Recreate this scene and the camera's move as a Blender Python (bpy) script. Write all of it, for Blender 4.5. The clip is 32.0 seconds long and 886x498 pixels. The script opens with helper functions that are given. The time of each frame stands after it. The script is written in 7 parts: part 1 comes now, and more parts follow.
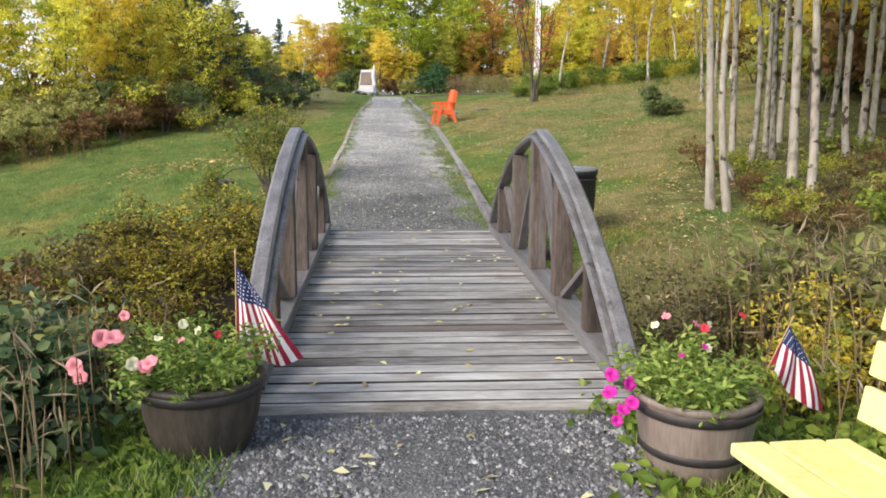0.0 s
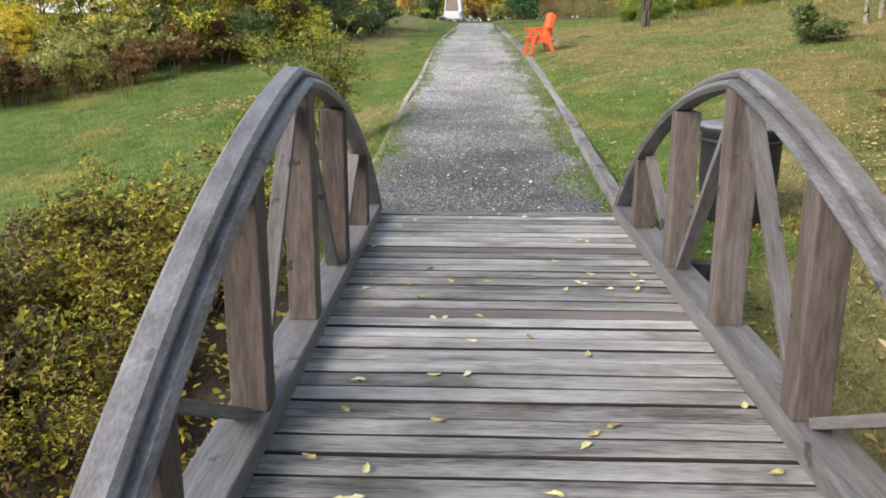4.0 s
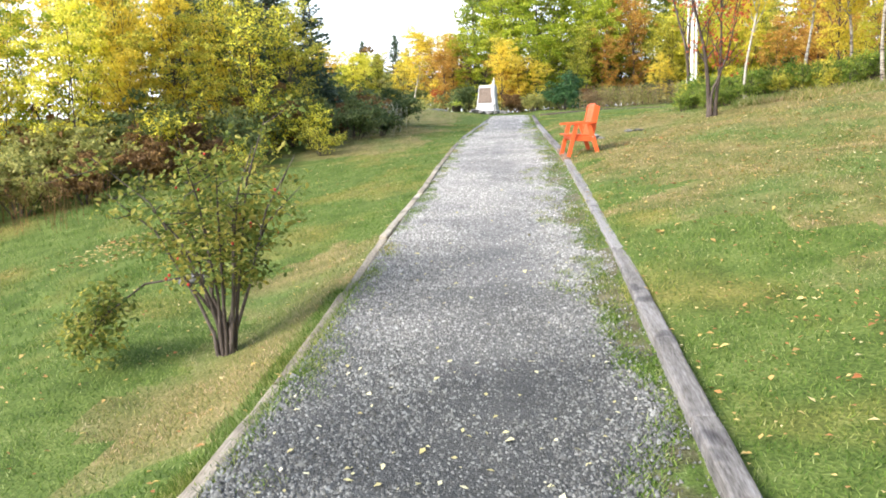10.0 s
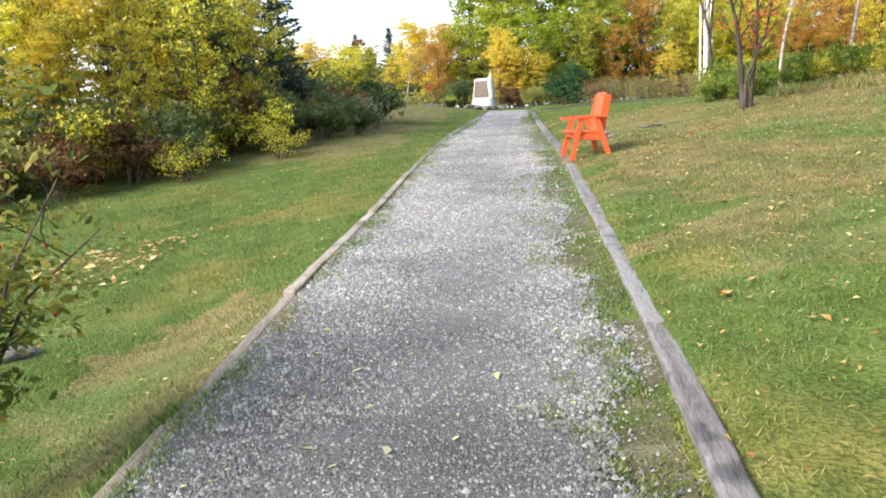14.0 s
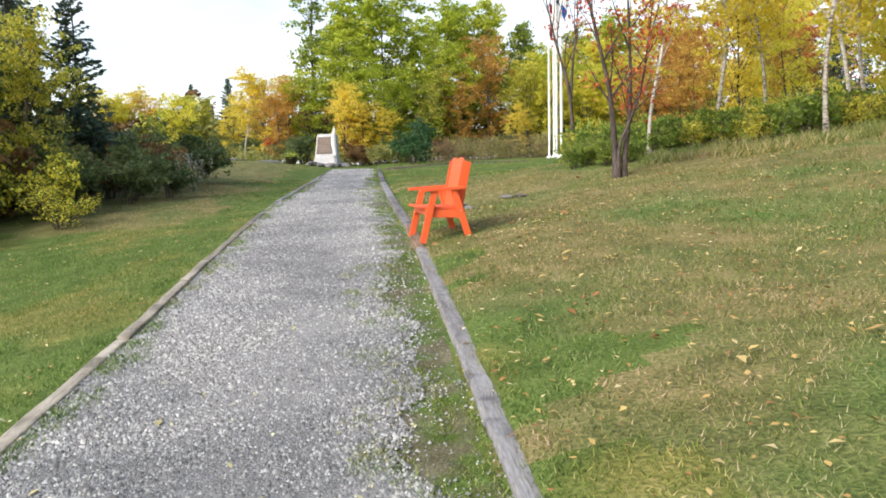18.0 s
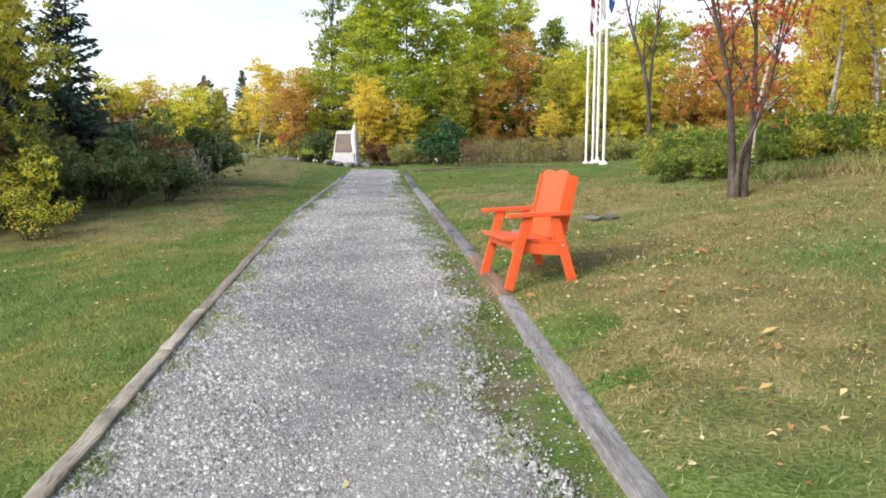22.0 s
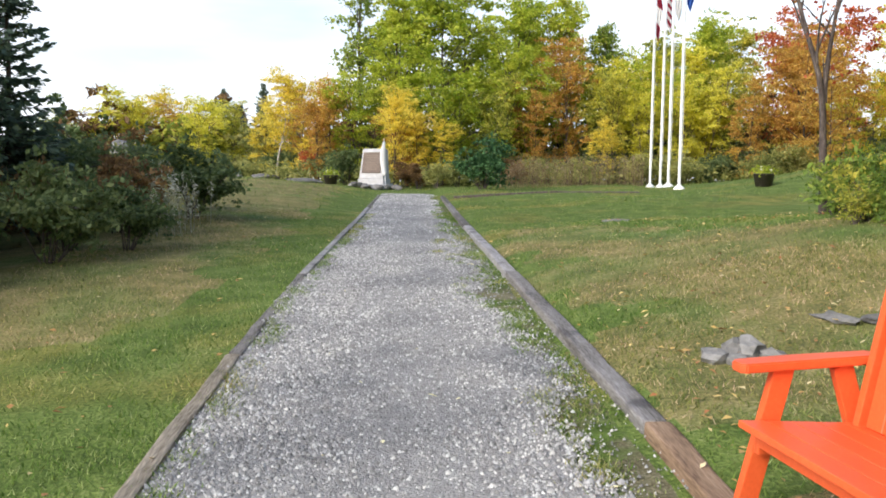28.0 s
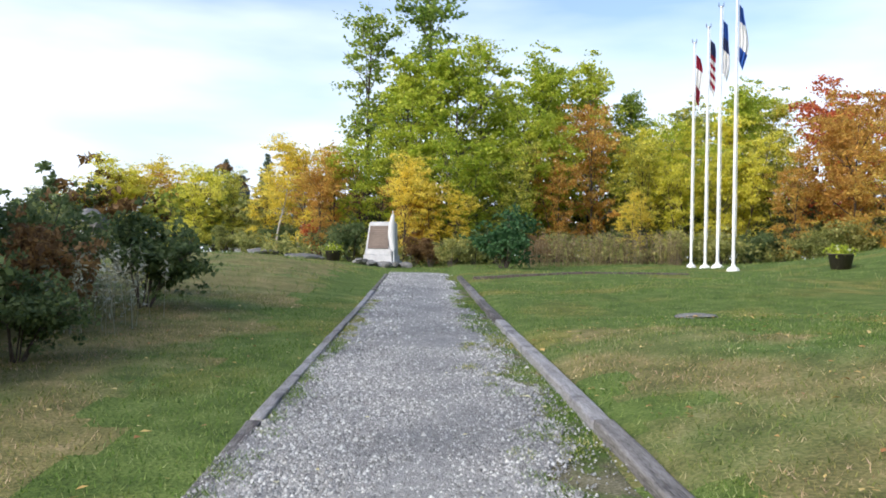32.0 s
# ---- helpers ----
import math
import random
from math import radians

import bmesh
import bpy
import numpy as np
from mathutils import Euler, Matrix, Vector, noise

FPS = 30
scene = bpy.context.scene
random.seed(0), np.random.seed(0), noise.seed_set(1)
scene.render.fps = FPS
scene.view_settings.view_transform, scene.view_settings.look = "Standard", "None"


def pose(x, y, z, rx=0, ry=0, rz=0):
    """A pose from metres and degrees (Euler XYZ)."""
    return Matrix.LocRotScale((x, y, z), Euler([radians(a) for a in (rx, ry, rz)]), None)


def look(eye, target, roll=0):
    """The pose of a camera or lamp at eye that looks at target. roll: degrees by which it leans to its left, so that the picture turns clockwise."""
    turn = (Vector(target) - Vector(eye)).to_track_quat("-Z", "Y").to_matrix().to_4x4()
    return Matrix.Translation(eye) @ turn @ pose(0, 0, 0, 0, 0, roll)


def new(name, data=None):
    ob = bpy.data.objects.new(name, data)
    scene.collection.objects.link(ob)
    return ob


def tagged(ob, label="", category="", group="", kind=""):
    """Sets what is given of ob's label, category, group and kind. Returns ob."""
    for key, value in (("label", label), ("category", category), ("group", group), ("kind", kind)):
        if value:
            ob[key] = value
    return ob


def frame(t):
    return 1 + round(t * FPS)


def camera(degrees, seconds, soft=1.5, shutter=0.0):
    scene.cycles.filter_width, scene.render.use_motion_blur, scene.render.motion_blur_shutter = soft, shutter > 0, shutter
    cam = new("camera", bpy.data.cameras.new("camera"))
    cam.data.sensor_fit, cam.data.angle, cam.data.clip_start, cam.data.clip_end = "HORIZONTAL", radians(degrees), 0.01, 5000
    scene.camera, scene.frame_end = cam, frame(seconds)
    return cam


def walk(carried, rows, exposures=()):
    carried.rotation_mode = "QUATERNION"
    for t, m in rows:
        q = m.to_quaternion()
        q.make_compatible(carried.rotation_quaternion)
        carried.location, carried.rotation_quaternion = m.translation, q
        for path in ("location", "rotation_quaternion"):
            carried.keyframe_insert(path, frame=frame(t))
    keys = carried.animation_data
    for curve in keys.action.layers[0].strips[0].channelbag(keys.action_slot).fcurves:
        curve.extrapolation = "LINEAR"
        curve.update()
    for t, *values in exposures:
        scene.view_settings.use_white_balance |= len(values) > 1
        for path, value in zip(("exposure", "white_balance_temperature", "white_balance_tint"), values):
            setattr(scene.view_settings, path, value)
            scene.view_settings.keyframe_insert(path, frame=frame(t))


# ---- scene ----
cam = camera(56.0, 32.0, soft=1.76)
PATH = [
    (0, (-0.302, -4.083, 1.515), (-0.162, -2.119, 1.166), 0.5),
    (0.5, (-0.266, -3.78, 1.523), (-0.169, -1.816, 1.154), 0.1),
    (1, (-0.244, -3.369, 1.514), (-0.186, -1.408, 1.124), -0.0),
    (1.5, (-0.221, -2.982, 1.51), (-0.195, -1.025, 1.1), -0.2),
    (2, (-0.194, -2.536, 1.484), (-0.197, -0.582, 1.056), -0.4),
    (2.5, (-0.188, -2.139, 1.484), (-0.212, -0.191, 1.032), -0.3),
    (4.5, (-0.22, -0.469, 1.453), (-0.302, 1.46, 0.935), -0.2),
    (5, (-0.133, -0.025, 1.451), (-0.264, 1.902, 0.933), -1.3),
    (5.5, (-0.097, 0.399, 1.489), (-0.309, 2.321, 0.978), -1.0),
    (6, (-0.04, 0.709, 1.586), (-0.399, 2.614, 1.093), -0.6),
    (6.5, (0.063, 1.071, 1.585), (-0.514, 2.934, 1.139), -1.3),
    (7, (0.098, 1.404, 1.571), (-0.633, 3.221, 1.168), -1.0),
    (7.5, (0.104, 1.754, 1.581), (-0.723, 3.535, 1.202), -0.8),
    (8, (0.08, 2.165, 1.569), (-0.783, 3.932, 1.208), -1.2),
    (8.5, (0.119, 2.677, 1.539), (-0.665, 4.484, 1.193), -1.8),
    (9, (0.144, 2.942, 1.565), (-0.411, 4.835, 1.235), -1.7),
    (9.5, (0.177, 3.45, 1.574), (-0.166, 5.394, 1.253), -1.8),
    (10, (0.195, 3.798, 1.606), (0.018, 5.767, 1.301), -1.7),
    (10.5, (0.245, 4.23, 1.604), (0.157, 6.207, 1.314), -1.8),
    (11, (0.312, 4.622, 1.61), (0.252, 6.601, 1.326), -2.0),
    (11.5, (0.356, 5.048, 1.61), (0.273, 7.026, 1.324), -2.2),
    (12, (0.388, 5.497, 1.603), (0.261, 7.471, 1.308), -2.5),
    (12.5, (0.408, 5.959, 1.579), (0.239, 7.929, 1.277), -2.5),
    (13, (0.402, 6.29, 1.582), (0.21, 8.256, 1.273), -2.4),
    (13.5, (0.398, 6.696, 1.554), (0.199, 8.662, 1.244), -2.2),
    (15.5, (0.432, 8.18, 1.597), (0.38, 10.153, 1.274), -1.7),
    (16, (0.478, 8.571, 1.609), (0.476, 10.546, 1.294), -1.7),
    (16.5, (0.531, 8.876, 1.647), (0.578, 10.855, 1.356), -1.9),
    (17, (0.564, 9.232, 1.682), (0.659, 11.214, 1.433), -1.9),
    (17.5, (0.553, 9.615, 1.697), (0.703, 11.598, 1.488), -1.3),
    (18, (0.556, 9.965, 1.726), (0.733, 11.947, 1.532), -1.2),
    (18.5, (0.534, 10.314, 1.755), (0.726, 12.295, 1.561), -0.8),
    (19, (0.49, 10.656, 1.777), (0.685, 12.637, 1.583), -0.4),
    (19.5, (0.456, 11.025, 1.788), (0.641, 13.007, 1.595), -0.1),
    (20, (0.414, 11.376, 1.798), (0.591, 13.359, 1.602), -0.0),
    (20.5, (0.326, 11.717, 1.814), (0.504, 13.699, 1.614), 0.2),
    (21, (0.243, 12.132, 1.808), (0.418, 14.114, 1.607), 0.3),
    (21.5, (0.186, 12.482, 1.827), (0.351, 14.465, 1.625), 0.3),
    (22, (0.118, 12.833, 1.858), (0.273, 14.818, 1.663), 0.4),
    (22.5, (0.077, 13.187, 1.877), (0.212, 15.175, 1.702), 0.4),
    (23, (0.039, 13.584, 1.896), (0.147, 15.576, 1.747), 0.5),
    (23.5, (0.016, 13.949, 1.918), (0.111, 15.943, 1.789), 0.6),
    (24, (0.009, 14.332, 1.937), (0.107, 16.325, 1.813), 0.6),
    (24.5, (-0.016, 14.734, 1.95), (0.091, 16.727, 1.818), 0.6),
    (25, (-0.054, 15.147, 1.982), (0.063, 17.138, 1.836), 0.5),
    (25.5, (-0.078, 15.559, 2.008), (0.042, 17.549, 1.849), 0.3),
    (27.5, (-0.129, 17.155, 2.083), (-0.019, 19.145, 1.914), 0.5),
    (28, (-0.118, 17.558, 2.108), (-0.025, 19.549, 1.952), 0.6),
    (28.5, (-0.127, 17.973, 2.123), (-0.047, 19.966, 1.978), 0.9),
    (29, (-0.14, 18.403, 2.131), (-0.068, 20.397, 1.998), 1.3),
    (29.5, (-0.146, 18.811, 2.14), (-0.084, 20.806, 2.016), 1.4),
    (30, (-0.185, 19.167, 2.165), (-0.115, 21.163, 2.053), 1.6),
    (30.5, (-0.212, 19.557, 2.181), (-0.138, 21.554, 2.104), 1.4),
    (31, (-0.198, 20.085, 2.201), (-0.127, 22.083, 2.171), 1.2),
    (31.5, (-0.195, 20.588, 2.189), (-0.122, 22.587, 2.199), 1.2),
    (32, (-0.205, 21.043, 2.192), (-0.133, 23.042, 2.215), 1.1),
]
walk(cam, [(t, look(eye, target, roll)) for t, eye, target, roll in PATH], exposures=((0, 1.03, 6600, 12), (2.5, 1.04, 6750, 14), (4.5, 1.09, 6500, 11), (6, 1.21, 6500, 10), (7.5, 1.53, 6500, 10), (9.5, 1.62, 6500, 10), (11.5, 1.4, 6500, 11), (13, 1.36, 6500, 11), (16, 1.16, 6500, 11), (19, 0.97, 6450, 11), (25, 0.95, 6450, 11), (29, 0.92, 6450, 11), (31, 0.93, 6350, 12), (32, 0.8, 6100, 11)))

# ---- light ----
SUN_TURN, SUN_RISE = 232, 33
world = bpy.data.worlds.new("world")
scene.world = world
world.use_nodes = True
sky = world.node_tree.nodes.new("ShaderNodeTexSky")
sky.sky_type, sky.sun_disc = "NISHITA", False
sky.sun_elevation, sky.sun_rotation = radians(SUN_RISE), radians(SUN_TURN)
sky.air_density, sky.dust_density, sky.ozone_density = 1.0, 2.5, 1.0
# high white haze, thick near the horizon and thinning to blue overhead
wn, wl = world.node_tree.nodes, world.node_tree.links
w_co, w_sep, w_ramp, w_noise = wn.new("ShaderNodeTexCoord"), wn.new("ShaderNodeSeparateXYZ"), wn.new("ShaderNodeMapRange"), wn.new("ShaderNodeTexNoise")
w_stretch, w_add, w_mix = wn.new("ShaderNodeMapping"), wn.new("ShaderNodeMath"), wn.new("ShaderNodeMix")
wl.new(w_co.outputs["Generated"], w_sep.inputs[0])
w_stretch.inputs["Scale"].default_value = (1.2, 1.2, 5.0)
wl.new(w_co.outputs["Generated"], w_stretch.inputs["Vector"])
wl.new(w_stretch.outputs[0], w_noise.inputs["Vector"])
w_noise.inputs["Scale"].default_value, w_noise.inputs["Detail"].default_value = 1.6, 5.0
w_add.operation = "MULTIPLY_ADD"
wl.new(w_noise.outputs["Fac"], w_add.inputs[0])
w_add.inputs[1].default_value = 0.5
wl.new(w_sep.outputs["Z"], w_add.inputs[2])
w_ramp.inputs["From Min"].default_value, w_ramp.inputs["From Max"].default_value = 0.56, 0.36
w_ramp.inputs["To Min"].default_value, w_ramp.inputs["To Max"].default_value = 0.04, 0.92
wl.new(w_add.outputs[0], w_ramp.inputs["Value"])
w_mix.data_type = "RGBA"
wl.new(w_ramp.outputs[0], w_mix.inputs[0])
wl.new(sky.outputs[0], w_mix.inputs[6])
w_mix.inputs[7].default_value = (5.4, 5.65, 6.0, 1)
wl.new(w_mix.outputs[2], wn["Background"].inputs["Color"])
world.node_tree.nodes["Background"].inputs["Strength"].default_value = 0.14
sun = new("sun", bpy.data.lights.new("sun", "SUN"))
sun.data.energy, sun.data.angle, sun.data.color = 1.7, radians(32), (1.0, 0.97, 0.92)
sun_way = Vector((math.sin(radians(SUN_TURN)) * math.cos(radians(SUN_RISE)), math.cos(radians(SUN_TURN)) * math.cos(radians(SUN_RISE)), math.sin(radians(SUN_RISE))))
sun.matrix_world = look(sun_way * 50, (0, 0, 0))

# ---- the lie of the land ----
PATH_Y = [-60, -12, 0, 5.85, 8.5, 10.2, 12, 15, 19.2, 23, 25.6, 30, 34.3, 42, 50, 60, 100, 400]
PATH_Z = [-0.4, -0.08, -0.05, -0.04, 0.03, 0.14, 0.26, 0.46, 0.72, 0.93, 1.08, 1.22, 1.34, 1.6, 1.85, 2.0, 2.3, 3.0]
RIGHT_Y = [-20, 0, 6, 12, 20, 27, 32, 40, 48, 70]
RIGHT_K = [0.05, 0.05, 0.08, 0.135, 0.16, 0.155, 0.04, 0.045, 0.015, 0.02]
LEFT_Y = [-20, 0, 8, 12, 20, 26, 60]
LEFT_K = [-0.08, -0.12, -0.235, -0.218, -0.12, -0.04, 0.0]
BANK_Y = [26, 32, 36, 42, 50, 60, 80]
BANK_K = [0.0, 0.06, 0.13, 0.21, 0.12, 0.04, 0.02]


def edge_right(y):
    return np.interp(y, [5.8, 7.9, 11.9, 19.1, 21.8, 25.6, 34, 44], [1.06, 1.12, 1.18, 1.16, 1.13, 1.02, 1.0, 1.05])


def edge_left(y):
    return np.interp(y, [5.6, 8, 11, 12.8, 14.6, 19.2, 23, 34.3, 44], [-1.25, -1.29, -1.3, -1.29, -1.2, -1.23, -1.24, -1.06, -0.95])


def soft_cap(d, reach):
    return reach * np.tanh(d / reach)


def ground_z(x, y):
    """Height of the ground, for numbers or arrays."""
    x, y = np.asarray(x, float), np.asarray(y, float)
    z = np.interp(y, PATH_Y, PATH_Z)
    r = np.maximum(x - 1.05, 0)
    l = np.maximum(-1.2 - x, 0)
    z = z + np.interp(y, RIGHT_Y, RIGHT_K) * soft_cap(r, 14)
    z = z + np.interp(y, LEFT_Y, LEFT_K) * soft_cap(l, 13) + np.interp(y, BANK_Y, BANK_K) * soft_cap(l, 4)
    z = z + 0.09 * np.clip((x - 1.0) / 0.3, 0, 1) * np.clip((y - 7) / 4, 0, 1)
    # the verge drops away beside the first timbers on the left
    z = z - 0.24 * np.exp(-(((l - 1.15) / 0.85) ** 2)) * (l > 0) * np.interp(y, [6, 8.5, 10, 11.5, 14, 17], [0, 0.7, 1, 1, 0.5, 0])
    yc = 2.9 - 0.06 * np.minimum(np.abs(x), 12)
    wide = 1.45 + 0.05 * np.minimum(np.abs(x), 12)
    z = z - 1.15 * np.exp(-(((y - yc) / wide) ** 2)) * np.clip(1.25 - 0.03 * np.abs(x), 0.3, 1)
    z = z + 1.5 * np.exp(-(((x - 17) / 5) ** 2) - (((y - 42) / 6) ** 2))
    lump = np.clip(np.maximum(r, l) / 1.5, 0, 1)
    z = z + lump * 0.035 * (np.sin(0.9 * x + 0.4 * y) + np.sin(0.5 * x - 1.1 * y + 2))
    return z


# ---- tools ----
def mesh_of(name, verts, faces, smooth=False):
    me = bpy.data.meshes.new(name)
    me.from_pydata([tuple(v) for v in verts], [], [tuple(f) for f in faces])
    if smooth:
        me.polygons.foreach_set("use_smooth", [True] * len(me.polygons))
    me.update()
    return me


def mesh_fast(name, verts, faces):
    """A mesh from arrays: verts (n, 3), faces (m, k) with k corners each."""
    verts, faces = np.asarray(verts, np.float32), np.asarray(faces, np.int32)
    me = bpy.data.meshes.new(name)
    m, k = faces.shape
    me.vertices.add(len(verts))
    me.vertices.foreach_set("co", verts.ravel())
    me.loops.add(m * k)
    me.loops.foreach_set("vertex_index", faces.ravel())
    me.polygons.add(m)
    me.polygons.foreach_set("loop_start", np.arange(0, m * k, k, dtype=np.int32))
    me.update(calc_edges=True)
    return me


def part(name, data, mat, parent=None, label="", at=None):
    """Links a bmesh or a mesh as one object, under a thing or a part."""
    if isinstance(data, bmesh.types.BMesh):
        me = bpy.data.meshes.new(name)
        data.to_mesh(me)
        data.free()
    else:
        me = data
    if mat is not None and not me.materials:
        me.materials.append(mat)
    ob = new(name, me)
    if parent is not None:
        ob.parent = parent
    if at is not None:
        ob.matrix_basis = at
    if label:
        tagged(ob, label)
    return ob


def thing(name, m, label, category, group="", kind=""):
    ob = new(name)
    ob.empty_display_size = 0.1
    ob.matrix_basis = m
    return tagged(ob, label, category, group, kind)


def box(size, bevel=0.006, at=None, segments=2):
    bm = bmesh.new()
    bmesh.ops.create_cube(bm, size=1.0)
    bmesh.ops.scale(bm, vec=size, verts=bm.verts)
    if bevel > 0:
        bmesh.ops.bevel(bm, geom=list(bm.edges), offset=bevel, segments=segments, affect="EDGES", profile=0.6)
    if at is not None:
        bmesh.ops.transform(bm, matrix=at, verts=bm.verts)
    return bm


def worn_box(size, seed, bevel=0.012, rough=0.006, cuts=10):
    """A weathered timber along x: bevelled, cut along its length, and slightly warped."""
    bm = bmesh.new()
    bmesh.ops.create_cube(bm, size=1.0)
    bmesh.ops.scale(bm, vec=size, verts=bm.verts)
    long_edges = [e for e in bm.edges if abs(e.verts[0].co.x - e.verts[1].co.x) > 1e-4]
    bmesh.ops.subdivide_edges(bm, edges=long_edges, cuts=cuts, use_grid_fill=True)
    sharp = [e for e in bm.edges if len(e.link_faces) == 2 and e.calc_face_angle(0) > 0.6]
    bmesh.ops.bevel(bm, geom=sharp, offset=bevel, segments=2, affect="EDGES", profile=0.55)
    for v in bm.verts:
        p = v.co * 2.3 + Vector((seed * 7.1, seed * 3.3, 0))
        v.co += Vector((0, noise.noise(p), noise.noise(p + Vector((9, 4, 2))))) * rough * 1.6
    return bm


def lathe(profile, sides=32):
    """A solid of revolution from (radius, height) pairs."""
    verts, faces = [], []
    for r, z in profile:
        for k in range(sides):
            a = 2 * math.pi * k / sides
            verts.append((r * math.cos(a), r * math.sin(a), z))
    for n in range(len(profile) - 1):
        for k in range(sides):
            a, b = n * sides + k, n * sides + (k + 1) % sides
            faces.append((a, b, b + sides, a + sides))
    me = mesh_of("turned", verts, faces, True)
    return me


class Geo:
    """Collects tubes and quads into one mesh."""

    def __init__(self):
        self.v, self.f, self.n = [], [], 0

    def tube(self, pts, radii, sides=6):
        pts = np.asarray(pts, float)
        ahead = np.gradient(pts, axis=0)
        ahead /= np.linalg.norm(ahead, axis=1, keepdims=True) + 1e-9
        ref = np.array([0.31, 0.95, 0.05])
        side = np.cross(ahead, ref)
        side /= np.linalg.norm(side, axis=1, keepdims=True) + 1e-9
        up = np.cross(side, ahead)
        ang = np.arange(sides) * 2 * np.pi / sides
        ring = side[:, None] * np.cos(ang)[None, :, None] + up[:, None] * np.sin(ang)[None, :, None]
        verts = pts[:, None] + ring * np.asarray(radii)[:, None, None]
        k = np.arange(sides)
        for i in range(len(pts) - 1):
            a = self.n + i * sides + k
            b = self.n + i * sides + (k + 1) % sides
            self.f.append(np.stack([a, b, b + sides, a + sides], 1))
        self.v.append(verts.reshape(-1, 3))
        self.n += len(pts) * sides

    def quads(self, q):
        """q: (n, 4, 3)"""
        n = len(q)
        self.v.append(q.reshape(-1, 3))
        self.f.append(self.n + np.arange(n * 4).reshape(-1, 4))
        self.n += n * 4

    def blades(self, verts, faces):
        self.v.append(verts)
        self.f.append(faces + self.n)
        self.n += len(verts)

    def mesh(self, name, smooth=False):
        me = mesh_fast(name, np.concatenate(self.v), np.concatenate(self.f))
        if smooth:
            me.polygons.foreach_set("use_smooth", [True] * len(me.polygons))
        return me


def leaf_blades(centres, sizes, rng, wide=0.55, up=0.35, fold=0.2):
    """Leaves seen from near: six corners each, folded along the midrib. Returns verts and quads."""
    n = len(centres)
    u = rng.normal(size=(n, 3)) * np.array([1, 1, 0.6])
    u /= np.linalg.norm(u, axis=1, keepdims=True)
    w = rng.normal(size=(n, 3)) + np.array([0, 0, up * 3])
    v = np.cross(w, u)
    v /= np.linalg.norm(v, axis=1, keepdims=True) + 1e-9
    nrm = np.cross(u, v)
    s = np.asarray(sizes)[:, None]
    a, b = wide * (0.9 + 0.2 * rng.random((n, 1))), fold
    verts = np.stack([centres - u * s, centres - u * s * 0.35 + (v * a + nrm * b) * s, centres + u * s * 0.35 + (v * a * 0.8 + nrm * b * 0.8) * s, centres + u * s - nrm * s * 0.12, centres + u * s * 0.35 + (-v * a * 0.8 + nrm * b * 0.8) * s, centres - u * s * 0.35 + (-v * a + nrm * b) * s], 1)
    i = np.arange(n)[:, None] * 6
    faces = np.concatenate([i + np.array([0, 1, 2, 3]), i + np.array([0, 3, 4, 5])])
    return verts.reshape(-1, 3), faces


def leaf_quads(centres, sizes, rng, wide=0.62, up=0.35, fold=0.18):
    """Small pointed leaves, each a folded rhomb, round the given centres."""
    n = len(centres)
    u = rng.normal(size=(n, 3))
    u /= np.linalg.norm(u, axis=1, keepdims=True)
    w = rng.normal(size=(n, 3)) + np.array([0, 0, up * 3])
    v = np.cross(w, u)
    v /= np.linalg.norm(v, axis=1, keepdims=True) + 1e-9
    nrm = np.cross(u, v)
    s = np.asarray(sizes)[:, None]
    return np.stack([centres - u * s, centres + v * s * wide + nrm * s * fold, centres + u * s, centres - v * s * wide + nrm * s * fold], 1)


